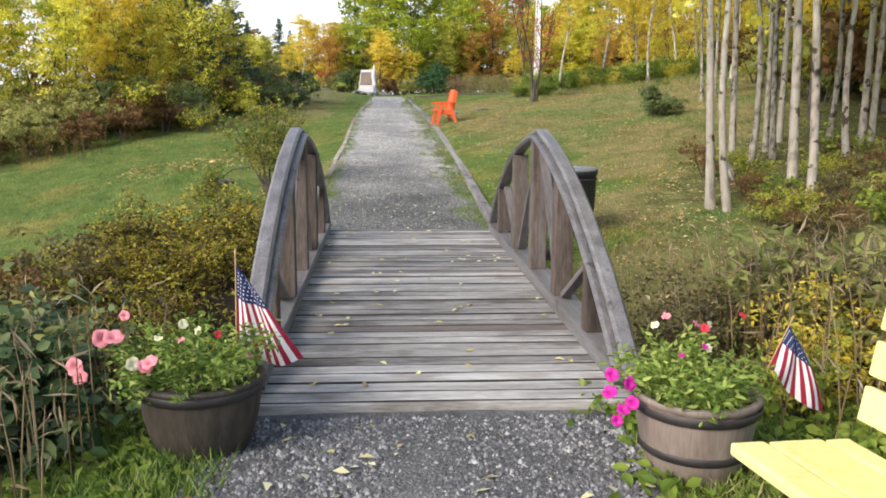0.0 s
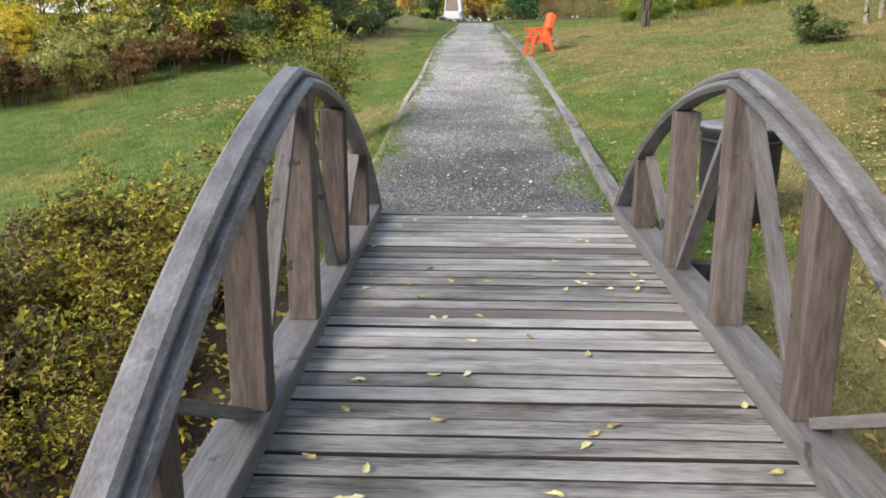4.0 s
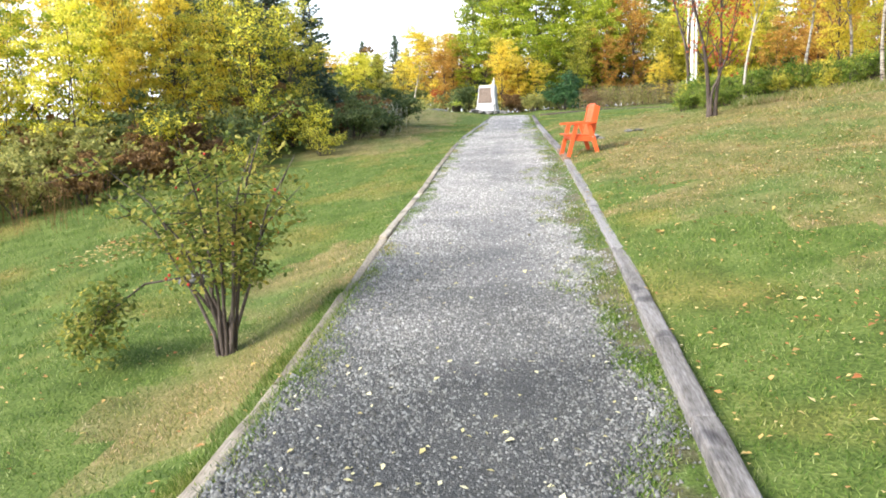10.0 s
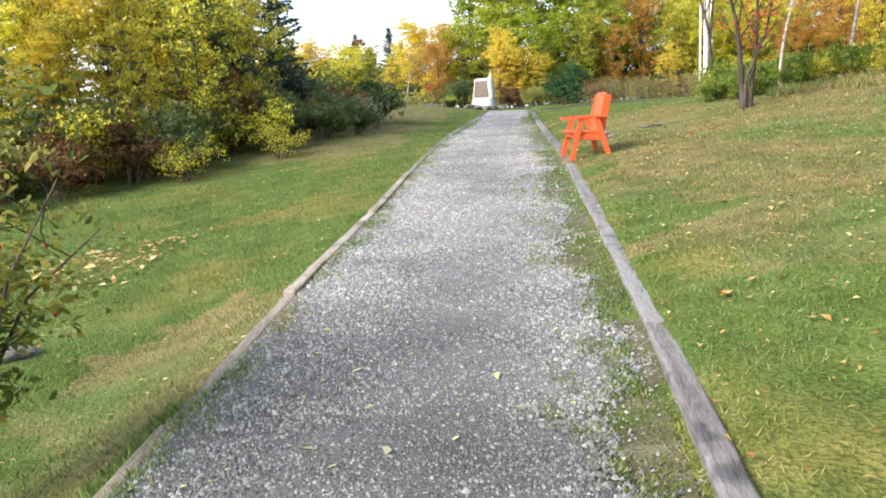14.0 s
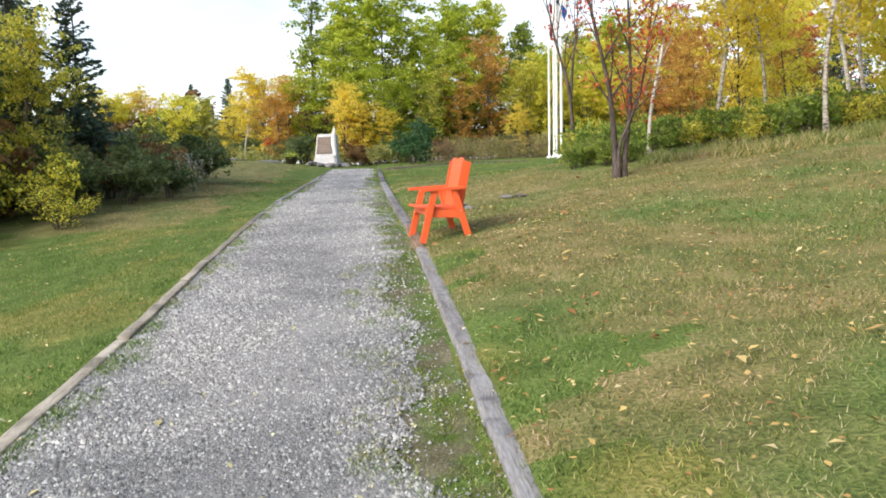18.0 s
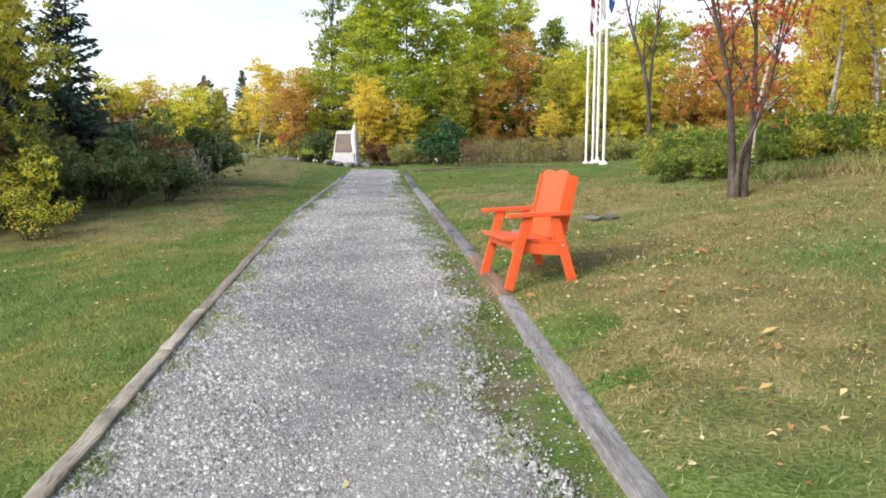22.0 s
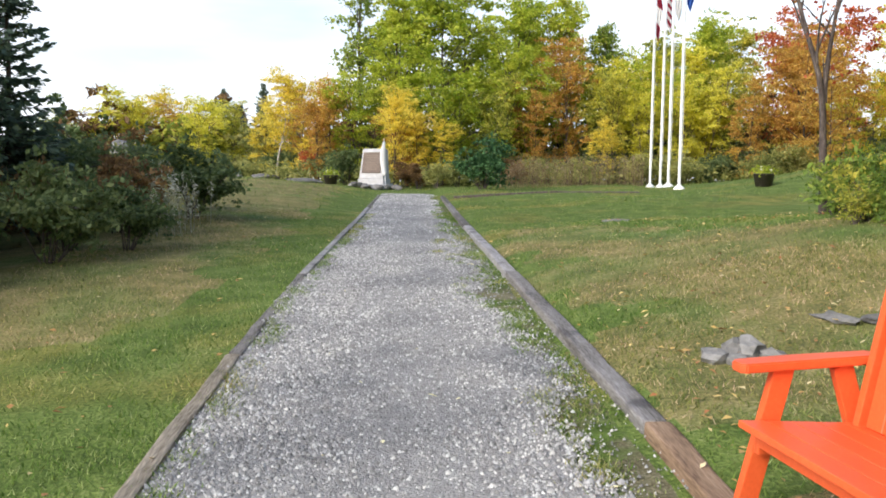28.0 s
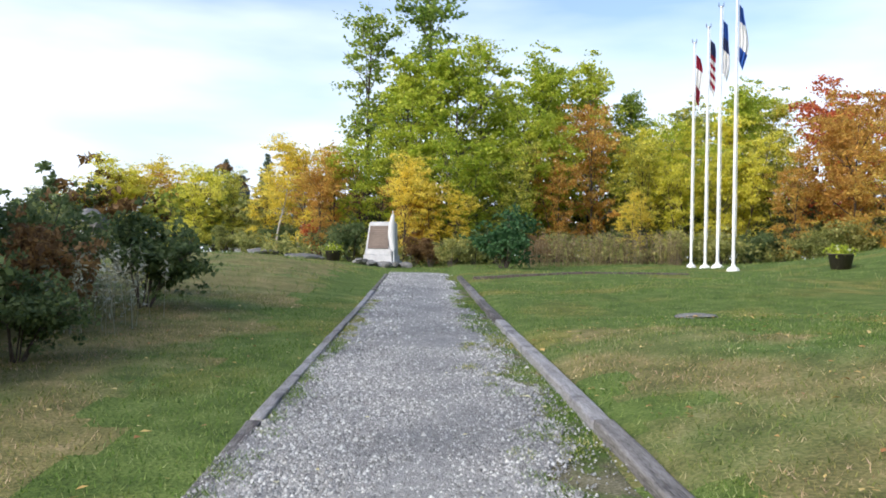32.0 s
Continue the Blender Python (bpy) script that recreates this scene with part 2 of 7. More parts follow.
# ---- materials ----
def surface(name, ramp, scale=3.0, stretch=(1, 1, 1), fine=40.0, mix=0.45, rough=0.8, bump=0.3, depth=0.01, vary=0.0, island=0.0, metal=0.0, through_light=0.0, detail=6.0, spec=0.4, patch=None, y_tint=None):
    """A procedural surface: two scales of noise drive a colour ramp and the relief. vary: by object; island: by piece of the mesh."""
    m = bpy.data.materials.new(name)
    m.use_nodes = True
    nt = m.node_tree
    nodes, links = nt.nodes, nt.links
    bsdf = nodes["Principled BSDF"]
    co = nodes.new("ShaderNodeTexCoord")
    info = nodes.new("ShaderNodeObjectInfo")
    shift = nodes.new("ShaderNodeVectorMath")
    shift.operation = "MULTIPLY_ADD"
    spread = nodes.new("ShaderNodeCombineXYZ")
    for k in range(3):
        links.new(info.outputs["Random"], spread.inputs[k])
    links.new(spread.outputs[0], shift.inputs[0])
    shift.inputs[1].default_value = (37, 23, 51) if vary else (0, 0, 0)
    links.new(co.outputs["Object"], shift.inputs[2])
    mp = nodes.new("ShaderNodeMapping")
    mp.inputs["Scale"].default_value = stretch
    links.new(shift.outputs[0], mp.inputs["Vector"])
    n1, n2 = nodes.new("ShaderNodeTexNoise"), nodes.new("ShaderNodeTexNoise")
    n1.inputs["Scale"].default_value, n1.inputs["Detail"].default_value = scale, detail
    n2.inputs["Scale"].default_value, n2.inputs["Detail"].default_value = fine, 4.0
    links.new(mp.outputs[0], n1.inputs["Vector"])
    links.new(mp.outputs[0], n2.inputs["Vector"])

    def math_node(op, a, b):
        nd = nodes.new("ShaderNodeMath")
        nd.operation = op
        for k, val in ((0, a), (1, b)):
            if isinstance(val, (int, float)):
                nd.inputs[k].default_value = val
            else:
                links.new(val, nd.inputs[k])
        return nd.outputs[0]

    fac = math_node("ADD", math_node("MULTIPLY", n1.outputs["Fac"], 1 - mix), math_node("MULTIPLY", n2.outputs["Fac"], mix))
    fac = math_node("ADD", math_node("MULTIPLY", math_node("SUBTRACT", fac, 0.5), 1.9), 0.5)
    if vary:
        fac = math_node("ADD", fac, math_node("MULTIPLY", math_node("SUBTRACT", info.outputs["Random"], 0.5), vary))
    if island:
        geo = nodes.new("ShaderNodeNewGeometry")
        fac = math_node("ADD", fac, math_node("MULTIPLY", math_node("SUBTRACT", geo.outputs["Random Per Island"], 0.5), island))
    cr = nodes.new("ShaderNodeValToRGB")
    el = cr.color_ramp.elements
    for n, (pos, col) in enumerate(ramp):
        e = el[n] if n < 2 else el.new(pos)
        e.position, e.color = pos, (*col, 1)
    links.new(fac, cr.inputs["Fac"])
    colour = cr.outputs["Color"]
    if patch:
        size, low, high, tint = patch
        n3 = nodes.new("ShaderNodeTexNoise")
        n3.inputs["Scale"].default_value, n3.inputs["Detail"].default_value = size, 3.0
        links.new(shift.outputs[0], n3.inputs["Vector"])
        rng = nodes.new("ShaderNodeMapRange")
        rng.inputs["From Min"].default_value, rng.inputs["From Max"].default_value = low, high
        links.new(n3.outputs["Fac"], rng.inputs["Value"])
        mixer = nodes.new("ShaderNodeMix")
        mixer.data_type, mixer.blend_type = "RGBA", "MULTIPLY"
        links.new(rng.outputs[0], mixer.inputs[0])
        links.new(colour, mixer.inputs[6])
        mixer.inputs[7].default_value = (*tint, 1)
        colour = mixer.outputs[2]
    # tint fades in from end down to start along Y, with a noisy border
    if y_tint:
        start, end, tint = y_tint
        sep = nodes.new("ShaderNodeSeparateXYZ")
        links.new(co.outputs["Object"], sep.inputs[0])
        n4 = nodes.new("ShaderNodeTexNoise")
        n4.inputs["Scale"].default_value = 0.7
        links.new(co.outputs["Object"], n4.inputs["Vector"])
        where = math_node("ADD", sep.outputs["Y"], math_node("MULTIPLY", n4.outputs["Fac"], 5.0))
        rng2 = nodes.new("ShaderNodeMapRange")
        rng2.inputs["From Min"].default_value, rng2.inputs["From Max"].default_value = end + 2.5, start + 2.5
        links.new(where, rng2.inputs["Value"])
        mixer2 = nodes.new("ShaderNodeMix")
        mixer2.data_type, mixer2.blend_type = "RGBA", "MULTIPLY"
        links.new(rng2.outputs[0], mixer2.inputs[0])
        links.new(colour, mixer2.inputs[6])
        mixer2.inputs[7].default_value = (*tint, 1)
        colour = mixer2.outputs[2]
    links.new(colour, bsdf.inputs["Base Color"])
    bsdf.inputs["Roughness"].default_value, bsdf.inputs["Metallic"].default_value = rough, metal
    bsdf.inputs["Specular IOR Level"].default_value = spec
    if bump:
        bp = nodes.new("ShaderNodeBump")
        bp.inputs["Strength"].default_value, bp.inputs["Distance"].default_value = bump, depth
        links.new(fac if not island else n2.outputs["Fac"], bp.inputs["Height"])
        links.new(bp.outputs[0], bsdf.inputs["Normal"])
    if through_light:
        tr = nodes.new("ShaderNodeBsdfTranslucent")
        links.new(colour, tr.inputs["Color"])
        ms = nodes.new("ShaderNodeMixShader")
        ms.inputs[0].default_value = through_light
        links.new(bsdf.outputs[0], ms.inputs[1])
        links.new(tr.outputs[0], ms.inputs[2])
        links.new(ms.outputs[0], nodes["Material Output"].inputs["Surface"])
    return m


def leaf_mat(name, *cols, rough=0.6, light=0.48, island=0.75):
    ramp = [(k / max(1, len(cols) - 1), c) for k, c in enumerate(cols)]
    return surface(name, ramp, scale=1.4, fine=6, mix=0.4, rough=rough, bump=0, island=island, vary=0.35, through_light=light, detail=2.0, spec=0.3)


WOOD_DECK = surface("weathered_deck_wood", [(0.1, (0.09, 0.084, 0.078)), (0.34, (0.235, 0.226, 0.208)), (0.6, (0.36, 0.348, 0.324)), (0.95, (0.59, 0.578, 0.546))], scale=1.5, stretch=(0.8, 7, 7), fine=13, mix=0.42, rough=0.75, bump=0.45, depth=0.005, vary=0.42, spec=0.3, patch=(2.6, 0.5, 0.66, (0.62, 0.6, 0.57)))
WOOD_DECK_BROWN = surface("brown_deck_wood", [(0.1, (0.10, 0.082, 0.07)), (0.5, (0.18, 0.152, 0.135)), (0.95, (0.27, 0.24, 0.215))], scale=1.5, stretch=(0.8, 7, 7), fine=13, mix=0.42, rough=0.75, bump=0.35, depth=0.005, vary=0.3, spec=0.3)
# near-black plank sides: joint grime plus the gaps' shade put into the colour
PLANK_EDGE = surface("shaded_grimy_plank_edge", [(0.1, (0.018, 0.016, 0.014)), (0.6, (0.045, 0.04, 0.034)), (0.95, (0.09, 0.08, 0.068))], scale=3, stretch=(0.8, 7, 7), fine=20, rough=0.95, bump=0.3, spec=0.1)
MARGIN_SOIL = surface("trodden_soil", [(0.1, (0.05, 0.045, 0.026)), (0.4, (0.115, 0.105, 0.058)), (0.65, (0.18, 0.165, 0.1)), (0.95, (0.34, 0.31, 0.24))], scale=6, fine=60, mix=0.55, rough=0.95, bump=0.8, depth=0.012, spec=0.15, patch=(2.2, 0.44, 0.56, (0.6, 1.0, 0.36)))
WOOD_POST = surface("stained_post_wood", [(0.1, (0.0299, 0.0228, 0.019)), (0.4, (0.0697, 0.0532, 0.0434)), (0.6, (0.0997, 0.0785, 0.0662)), (0.9, (0.1495, 0.1292, 0.1161))], scale=1.8, stretch=(6, 6, 0.8), fine=12, mix=0.45, rough=0.78, bump=0.3, depth=0.006, vary=0.3, spec=0.3, patch=(7.5, 0.66, 0.7, (0.4, 0.36, 0.33)))
WOOD_BRACE = surface("silvered_brace_wood", [(0.1, (0.0534, 0.0467, 0.0439)), (0.4, (0.1037, 0.094, 0.09)), (0.65, (0.1482, 0.1368, 0.1327)), (0.92, (0.2016, 0.191, 0.1885))], scale=1.8, stretch=(6, 6, 0.8), fine=12, mix=0.45, rough=0.78, bump=0.3, depth=0.006, vary=0.3, spec=0.3, patch=(7.5, 0.66, 0.7, (0.4, 0.36, 0.33)))
WOOD_RAIL = surface("silvered_rail_wood", [(0.1, (0.0517, 0.0468, 0.045)), (0.4, (0.1143, 0.1075, 0.105)), (0.65, (0.1695, 0.1642, 0.1638)), (0.92, (0.2458, 0.2411, 0.2407))], scale=1.7, stretch=(9, 0.7, 9), fine=12, mix=0.45, rough=0.44, bump=0.45, depth=0.005, vary=0.25, spec=0.55, patch=(8.0, 0.66, 0.7, (0.4, 0.36, 0.34)))
WOOD_LOG = surface("grey_edging_wood", [(0.1, (0.0653, 0.0575, 0.054)), (0.4, (0.1742, 0.165, 0.1577)), (0.62, (0.2467, 0.2374, 0.236)), (0.9, (0.3485, 0.3444, 0.3482))], scale=2.0, stretch=(0.8, 7, 7), fine=15, mix=0.5, rough=0.85, bump=0.5, depth=0.01, vary=0.5, spec=0.25, patch=(3.5, 0.56, 0.68, (0.5, 0.5, 0.53)))
WOOD_TAN = surface("tan_edging_wood", [(0.1, (0.1211, 0.1031, 0.0764)), (0.4, (0.2666, 0.2342, 0.1859)), (0.62, (0.3756, 0.3337, 0.268)), (0.9, (0.5089, 0.4626, 0.3827))], scale=2.0, stretch=(0.8, 7, 7), fine=15, mix=0.5, rough=0.85, bump=0.5, depth=0.01, vary=0.4, spec=0.25, patch=(3.0, 0.56, 0.68, (0.55, 0.56, 0.55)))
WOOD_BROWN = surface("brown_edging_wood", [(0.1, (0.08, 0.05, 0.0312)), (0.45, (0.24, 0.16, 0.104)), (0.9, (0.38, 0.28, 0.1976))], scale=2.0, stretch=(0.8, 7, 7), fine=15, mix=0.5, rough=0.85, bump=0.4, depth=0.01, vary=0.3, spec=0.25)
# path gravel darkens towards the bridge; the approach has darker stone throughout
GRAVEL = surface("crushed_gravel", [(0.05, (0.1455, 0.1428, 0.1382)), (0.4, (0.2481, 0.2447, 0.2371)), (0.62, (0.3294, 0.3251, 0.3125)), (0.95, (0.4791, 0.4791, 0.4566))], scale=14, fine=75, mix=0.6, rough=0.9, bump=1.0, depth=0.012, spec=0.25, patch=(0.9, 0.42, 0.62, (0.72, 0.73, 0.75)), y_tint=(8.5, 13.5, (0.31, 0.322, 0.325)))
GRAVEL_DARK = surface("dark_gravel", [(0.05, (0.0475, 0.0471, 0.045)), (0.4, (0.1094, 0.1085, 0.1045)), (0.62, (0.1705, 0.169, 0.1616)), (0.95, (0.2946, 0.292, 0.2748))], scale=14, fine=75, mix=0.6, rough=0.9, bump=1.0, depth=0.012, spec=0.25, patch=(0.9, 0.42, 0.62, (0.72, 0.73, 0.75)))
STONE_CHIPS = surface("gravel_chips", [(0, (0.15, 0.148, 0.1416)), (0.35, (0.27, 0.266, 0.2551)), (0.6, (0.38, 0.374, 0.356)), (0.85, (0.5, 0.494, 0.4675)), (1, (0.66, 0.66, 0.6257))], scale=30, fine=90, mix=0.3, rough=0.85, bump=0.2, island=1.0, spec=0.3, patch=(0.9, 0.42, 0.62, (0.72, 0.73, 0.75)), y_tint=(8.5, 13.5, (0.49, 0.505, 0.505)))
DARK_CHIPS = surface("dark_gravel_chips", [(0, (0.06, 0.06, 0.062)), (0.45, (0.12, 0.12, 0.122)), (0.68, (0.19, 0.187, 0.18)), (0.88, (0.28, 0.277, 0.265)), (1, (0.42, 0.418, 0.4))], scale=30, fine=90, mix=0.3, rough=0.75, bump=0.2, island=1.0, spec=0.35)
LAWN = surface("lawn_soil", [(0.1, (0.0384, 0.06, 0.0148)), (0.4, (0.0796, 0.1237, 0.0266)), (0.62, (0.1282, 0.1771, 0.0434)), (0.9, (0.2141, 0.2544, 0.0937))], scale=2.6, fine=38, mix=0.55, rough=0.95, bump=0.9, depth=0.03, spec=0.15, patch=(0.55, 0.5, 0.7, (1.75, 1.16, 1.3)))
LAWN_DRY = surface("dry_lawn_soil", [(0.1, (0.0402, 0.0631, 0.0178)), (0.4, (0.0835, 0.13, 0.032)), (0.62, (0.1344, 0.1861, 0.0522)), (0.9, (0.2245, 0.2673, 0.1129))], scale=2.6, fine=38, mix=0.55, rough=0.95, bump=0.9, depth=0.03, spec=0.15, patch=(0.6, 0.3, 0.54, (1.78, 1.1, 1.6)))
GRASS = surface("grass_blades", [(0.05, (0.0592, 0.1203, 0.0185)), (0.4, (0.1176, 0.2096, 0.0333)), (0.65, (0.1941, 0.2698, 0.0591)), (0.95, (0.3117, 0.3609, 0.1475))], scale=1.0, fine=6.5, mix=0.55, rough=0.7, bump=0, island=0.95, through_light=0.3, spec=0.25, detail=3, patch=(0.55, 0.5, 0.7, (1.75, 1.16, 1.3)))
GRASS_DRY = surface("dry_grass_blades", [(0.05, (0.062, 0.1264, 0.0222)), (0.4, (0.1233, 0.2203, 0.0402)), (0.65, (0.2034, 0.2835, 0.0713)), (0.95, (0.3267, 0.3793, 0.1777))], scale=1.0, fine=6.5, mix=0.55, rough=0.7, bump=0, island=0.95, through_light=0.3, spec=0.25, detail=3, patch=(0.6, 0.3, 0.54, (1.78, 1.1, 1.6)))
# canopy shade is put into these two colours, along with the litter's brown
GRASS_SHADED = surface("shaded_grass_blades", [(0.05, (0.0575, 0.078, 0.0216)), (0.4, (0.1035, 0.143, 0.0312)), (0.65, (0.161, 0.182, 0.054)), (0.95, (0.253, 0.247, 0.096))], scale=1.0, fine=6.5, mix=0.55, rough=0.75, bump=0, island=0.95, through_light=0.2, spec=0.2, detail=3)
SHADED_MOULD = surface("leaf_mould", [(0.1, (0.04, 0.0391, 0.0156)), (0.4, (0.0875, 0.087, 0.0312)), (0.62, (0.1375, 0.1377, 0.0504)), (0.9, (0.2375, 0.232, 0.096))], scale=4, fine=38, mix=0.55, rough=0.95, bump=0.9, depth=0.02, spec=0.15)
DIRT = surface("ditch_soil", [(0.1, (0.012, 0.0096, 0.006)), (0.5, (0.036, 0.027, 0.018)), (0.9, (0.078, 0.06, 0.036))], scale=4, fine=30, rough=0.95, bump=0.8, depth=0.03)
ORANGE = surface("orange_paint", [(0.0, (0.64, 0.09, 0.022)), (0.5, (0.74, 0.112, 0.028)), (1.0, (0.8, 0.145, 0.042))], scale=3, fine=60, rough=0.45, bump=0.06, depth=0.002, vary=0.15, spec=0.45)
YELLOW = surface("yellow_paint", [(0.06, (0.3201, 0.2688, 0.131)), (0.14, (0.679, 0.576, 0.2059)), (0.5, (0.7469, 0.6624, 0.2714)), (1, (0.7857, 0.72, 0.3557))], scale=3, fine=26, rough=0.5, bump=0.08, depth=0.002, vary=0.1)
WHITE_PAINT = surface("white_paint", [(0.0, (0.66, 0.66, 0.64)), (0.5, (0.79, 0.79, 0.77)), (1.0, (0.84, 0.84, 0.82))], scale=2, fine=30, rough=0.45, bump=0.05, depth=0.002)
SIGN_WHITE = surface("sign_white", [(0.0, (0.70, 0.71, 0.73)), (0.5, (0.78, 0.79, 0.8)), (1.0, (0.83, 0.84, 0.85))], scale=1.2, fine=12, rough=0.5, bump=0.03)
BLACK = surface("black_paint", [(0.0, (0.012, 0.012, 0.014)), (1.0, (0.03, 0.03, 0.033))], scale=2, fine=30, rough=0.5, bump=0.05)
TAN = surface("tan_paint", [(0.0, (0.55, 0.42, 0.29)), (1.0, (0.68, 0.54, 0.38))], scale=4, rough=0.55, bump=0)
PEACH = surface("peach_paint", [(0.0, (0.74, 0.47, 0.32)), (1.0, (0.82, 0.57, 0.4))], scale=4, rough=0.55, bump=0)
GREY_POST = surface("grey_sign_post", [(0.1, (0.13, 0.14, 0.13)), (0.9, (0.29, 0.3, 0.28))], scale=2, stretch=(5, 5, 0.7), fine=14, rough=0.85, bump=0.3)
BIN_PLASTIC = surface("black_plastic", [(0.0, (0.012, 0.012, 0.014)), (1.0, (0.028, 0.028, 0.032))], scale=3, fine=60, rough=0.55, bump=0.12, depth=0.002)
BIN_LID = surface("grey_plastic", [(0.0, (0.12, 0.13, 0.14)), (1.0, (0.2, 0.21, 0.22))], scale=3, fine=50, rough=0.5, bump=0.05)
BARREL_DARK = surface("dark_barrel", [(0.1, (0.023, 0.0189, 0.0152)), (0.5, (0.049, 0.0403, 0.0316)), (0.9, (0.0864, 0.074, 0.0608))], scale=2, stretch=(9, 9, 0.7), fine=10, rough=0.6, bump=0.3, depth=0.006)
BARREL_TAN = surface("tan_barrel", [(0.1, (0.129, 0.099, 0.0808)), (0.5, (0.1978, 0.1575, 0.133)), (0.9, (0.2666, 0.225, 0.1947))], scale=2, stretch=(7, 7, 0.7), fine=10, rough=0.6, bump=0.25, depth=0.006)
HOOP = surface("black_hoop", [(0.0, (0.018, 0.016, 0.016)), (1.0, (0.045, 0.04, 0.04))], scale=4, fine=40, rough=0.5, bump=0.1)
SOIL = surface("potting_soil", [(0.0, (0.02, 0.014, 0.01)), (1.0, (0.07, 0.05, 0.035))], scale=20, fine=80, rough=0.95, bump=0.8)
GRANITE = surface("pale_granite", [(0.1, (0.3276, 0.3276, 0.3239)), (0.5, (0.4368, 0.4368, 0.4345)), (0.9, (0.546, 0.546, 0.5372))], scale=5, fine=70, rough=0.8, bump=0.2)
BRONZE = surface("bronze_plaque", [(0.0, (0.05, 0.036, 0.028)), (0.5, (0.085, 0.062, 0.048)), (1.0, (0.13, 0.1, 0.078))], scale=3, fine=50, rough=0.55, metal=0.35, bump=0.3)
BRONZE_LETTER = surface("bronze_letter", [(0.0, (0.12, 0.09, 0.07)), (1.0, (0.18, 0.14, 0.11))], scale=4, rough=0.5, metal=0.3, bump=0)
ROCK = surface("field_rock", [(0.1, (0.0763, 0.0743, 0.0716)), (0.5, (0.1578, 0.1551, 0.1478)), (0.9, (0.2771, 0.2718, 0.2625))], scale=4, fine=25, rough=0.9, bump=0.6, depth=0.02, vary=0.4)
STATUE = surface("dark_bronze", [(0.0, (0.03, 0.04, 0.035)), (1.0, (0.09, 0.1, 0.09))], scale=3, rough=0.6, bump=0.1)
RED_CLOTH = surface("red_cloth", [(0.0, (0.255, 0.012, 0.036)), (1.0, (0.357, 0.02, 0.0504))], scale=6, fine=90, rough=0.85, bump=0.1, through_light=0.25)
WHITE_CLOTH = surface("white_cloth", [(0.0, (0.74, 0.73, 0.72)), (1.0, (0.85, 0.84, 0.83))], scale=6, fine=90, rough=0.85, bump=0.1, through_light=0.25)
BLUE_CLOTH = surface("blue_cloth", [(0.0, (0.014, 0.0216, 0.077)), (1.0, (0.0245, 0.036, 0.119))], scale=6, fine=90, rough=0.85, bump=0.1, through_light=0.15)
ROYAL_CLOTH = surface("royal_blue_cloth", [(0.0, (0.02, 0.07, 0.3)), (1.0, (0.03, 0.11, 0.42))], scale=6, fine=90, rough=0.85, bump=0.1, through_light=0.15)
STICK = surface("gold_stick", [(0.0, (0.35, 0.24, 0.1)), (1.0, (0.52, 0.38, 0.18))], scale=6, rough=0.6, bump=0.1)
STEEL = surface("galvanised_screw", [(0.0, (0.4, 0.4, 0.4)), (1.0, (0.65, 0.65, 0.65))], scale=20, rough=0.4, metal=0.8, bump=0)

ASPEN_BARK = surface("aspen_bark", [(0.18, (0.0203, 0.0168, 0.0132)), (0.3, (0.1569, 0.1404, 0.1115)), (0.5, (0.2782, 0.2525, 0.2038)), (0.9, (0.3655, 0.3362, 0.2856))], scale=3.0, stretch=(3, 3, 1.6), fine=5, mix=0.55, rough=0.8, bump=0.3, depth=0.01, vary=0.25, patch=(6.5, 0.62, 0.655, (0.16, 0.13, 0.11)))
BIRCH_BARK = surface("birch_bark", [(0.22, (0.034, 0.0272, 0.0238)), (0.34, (0.272, 0.238, 0.1972)), (0.55, (0.4216, 0.3876, 0.34)), (0.9, (0.5168, 0.4964, 0.4624))], scale=3.0, stretch=(2, 2, 7), fine=4, mix=0.5, rough=0.75, bump=0.25, depth=0.01, vary=0.2)
DARK_BARK = surface("dark_bark", [(0.1, (0.035, 0.026, 0.022)), (0.5, (0.09, 0.07, 0.06)), (0.9, (0.19, 0.16, 0.14))], scale=3, stretch=(5, 5, 1.2), fine=12, rough=0.9, bump=0.6, depth=0.012, vary=0.3)

LEAF_GOLD = leaf_mat("gold_leaves", (0.58, 0.49, 0.065), (0.86, 0.69, 0.09), (0.95, 0.82, 0.19), light=0.62)
LEAF_LEMON = leaf_mat("lemon_leaves", (0.54, 0.53, 0.06), (0.82, 0.76, 0.09), (0.94, 0.87, 0.22), light=0.62)
LEAF_LIME = leaf_mat("lime_leaves", (0.258, 0.361, 0.034), (0.464, 0.533, 0.052), (0.688, 0.679, 0.103), light=0.55)
LEAF_GREEN = leaf_mat("green_leaves", (0.134, 0.218, 0.034), (0.252, 0.344, 0.05), (0.42, 0.47, 0.092))
LEAF_ORANGE = leaf_mat("orange_leaves", (0.37, 0.19, 0.05), (0.62, 0.35, 0.075), (0.72, 0.54, 0.12), light=0.55)
LEAF_RED = leaf_mat("red_leaves", (0.40, 0.07, 0.04), (0.60, 0.15, 0.06), (0.64, 0.32, 0.09))
LEAF_OLIVE = leaf_mat("olive_leaves", (0.17, 0.2, 0.06), (0.34, 0.36, 0.11), (0.58, 0.54, 0.2))
LEAF_BANK = leaf_mat("bank_leaves", (0.05, 0.046, 0.02), (0.13, 0.115, 0.05), (0.3, 0.25, 0.09))
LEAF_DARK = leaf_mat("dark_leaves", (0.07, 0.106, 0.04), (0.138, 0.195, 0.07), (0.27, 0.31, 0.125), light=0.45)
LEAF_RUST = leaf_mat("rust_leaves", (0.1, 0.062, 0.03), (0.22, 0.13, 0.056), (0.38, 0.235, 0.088))
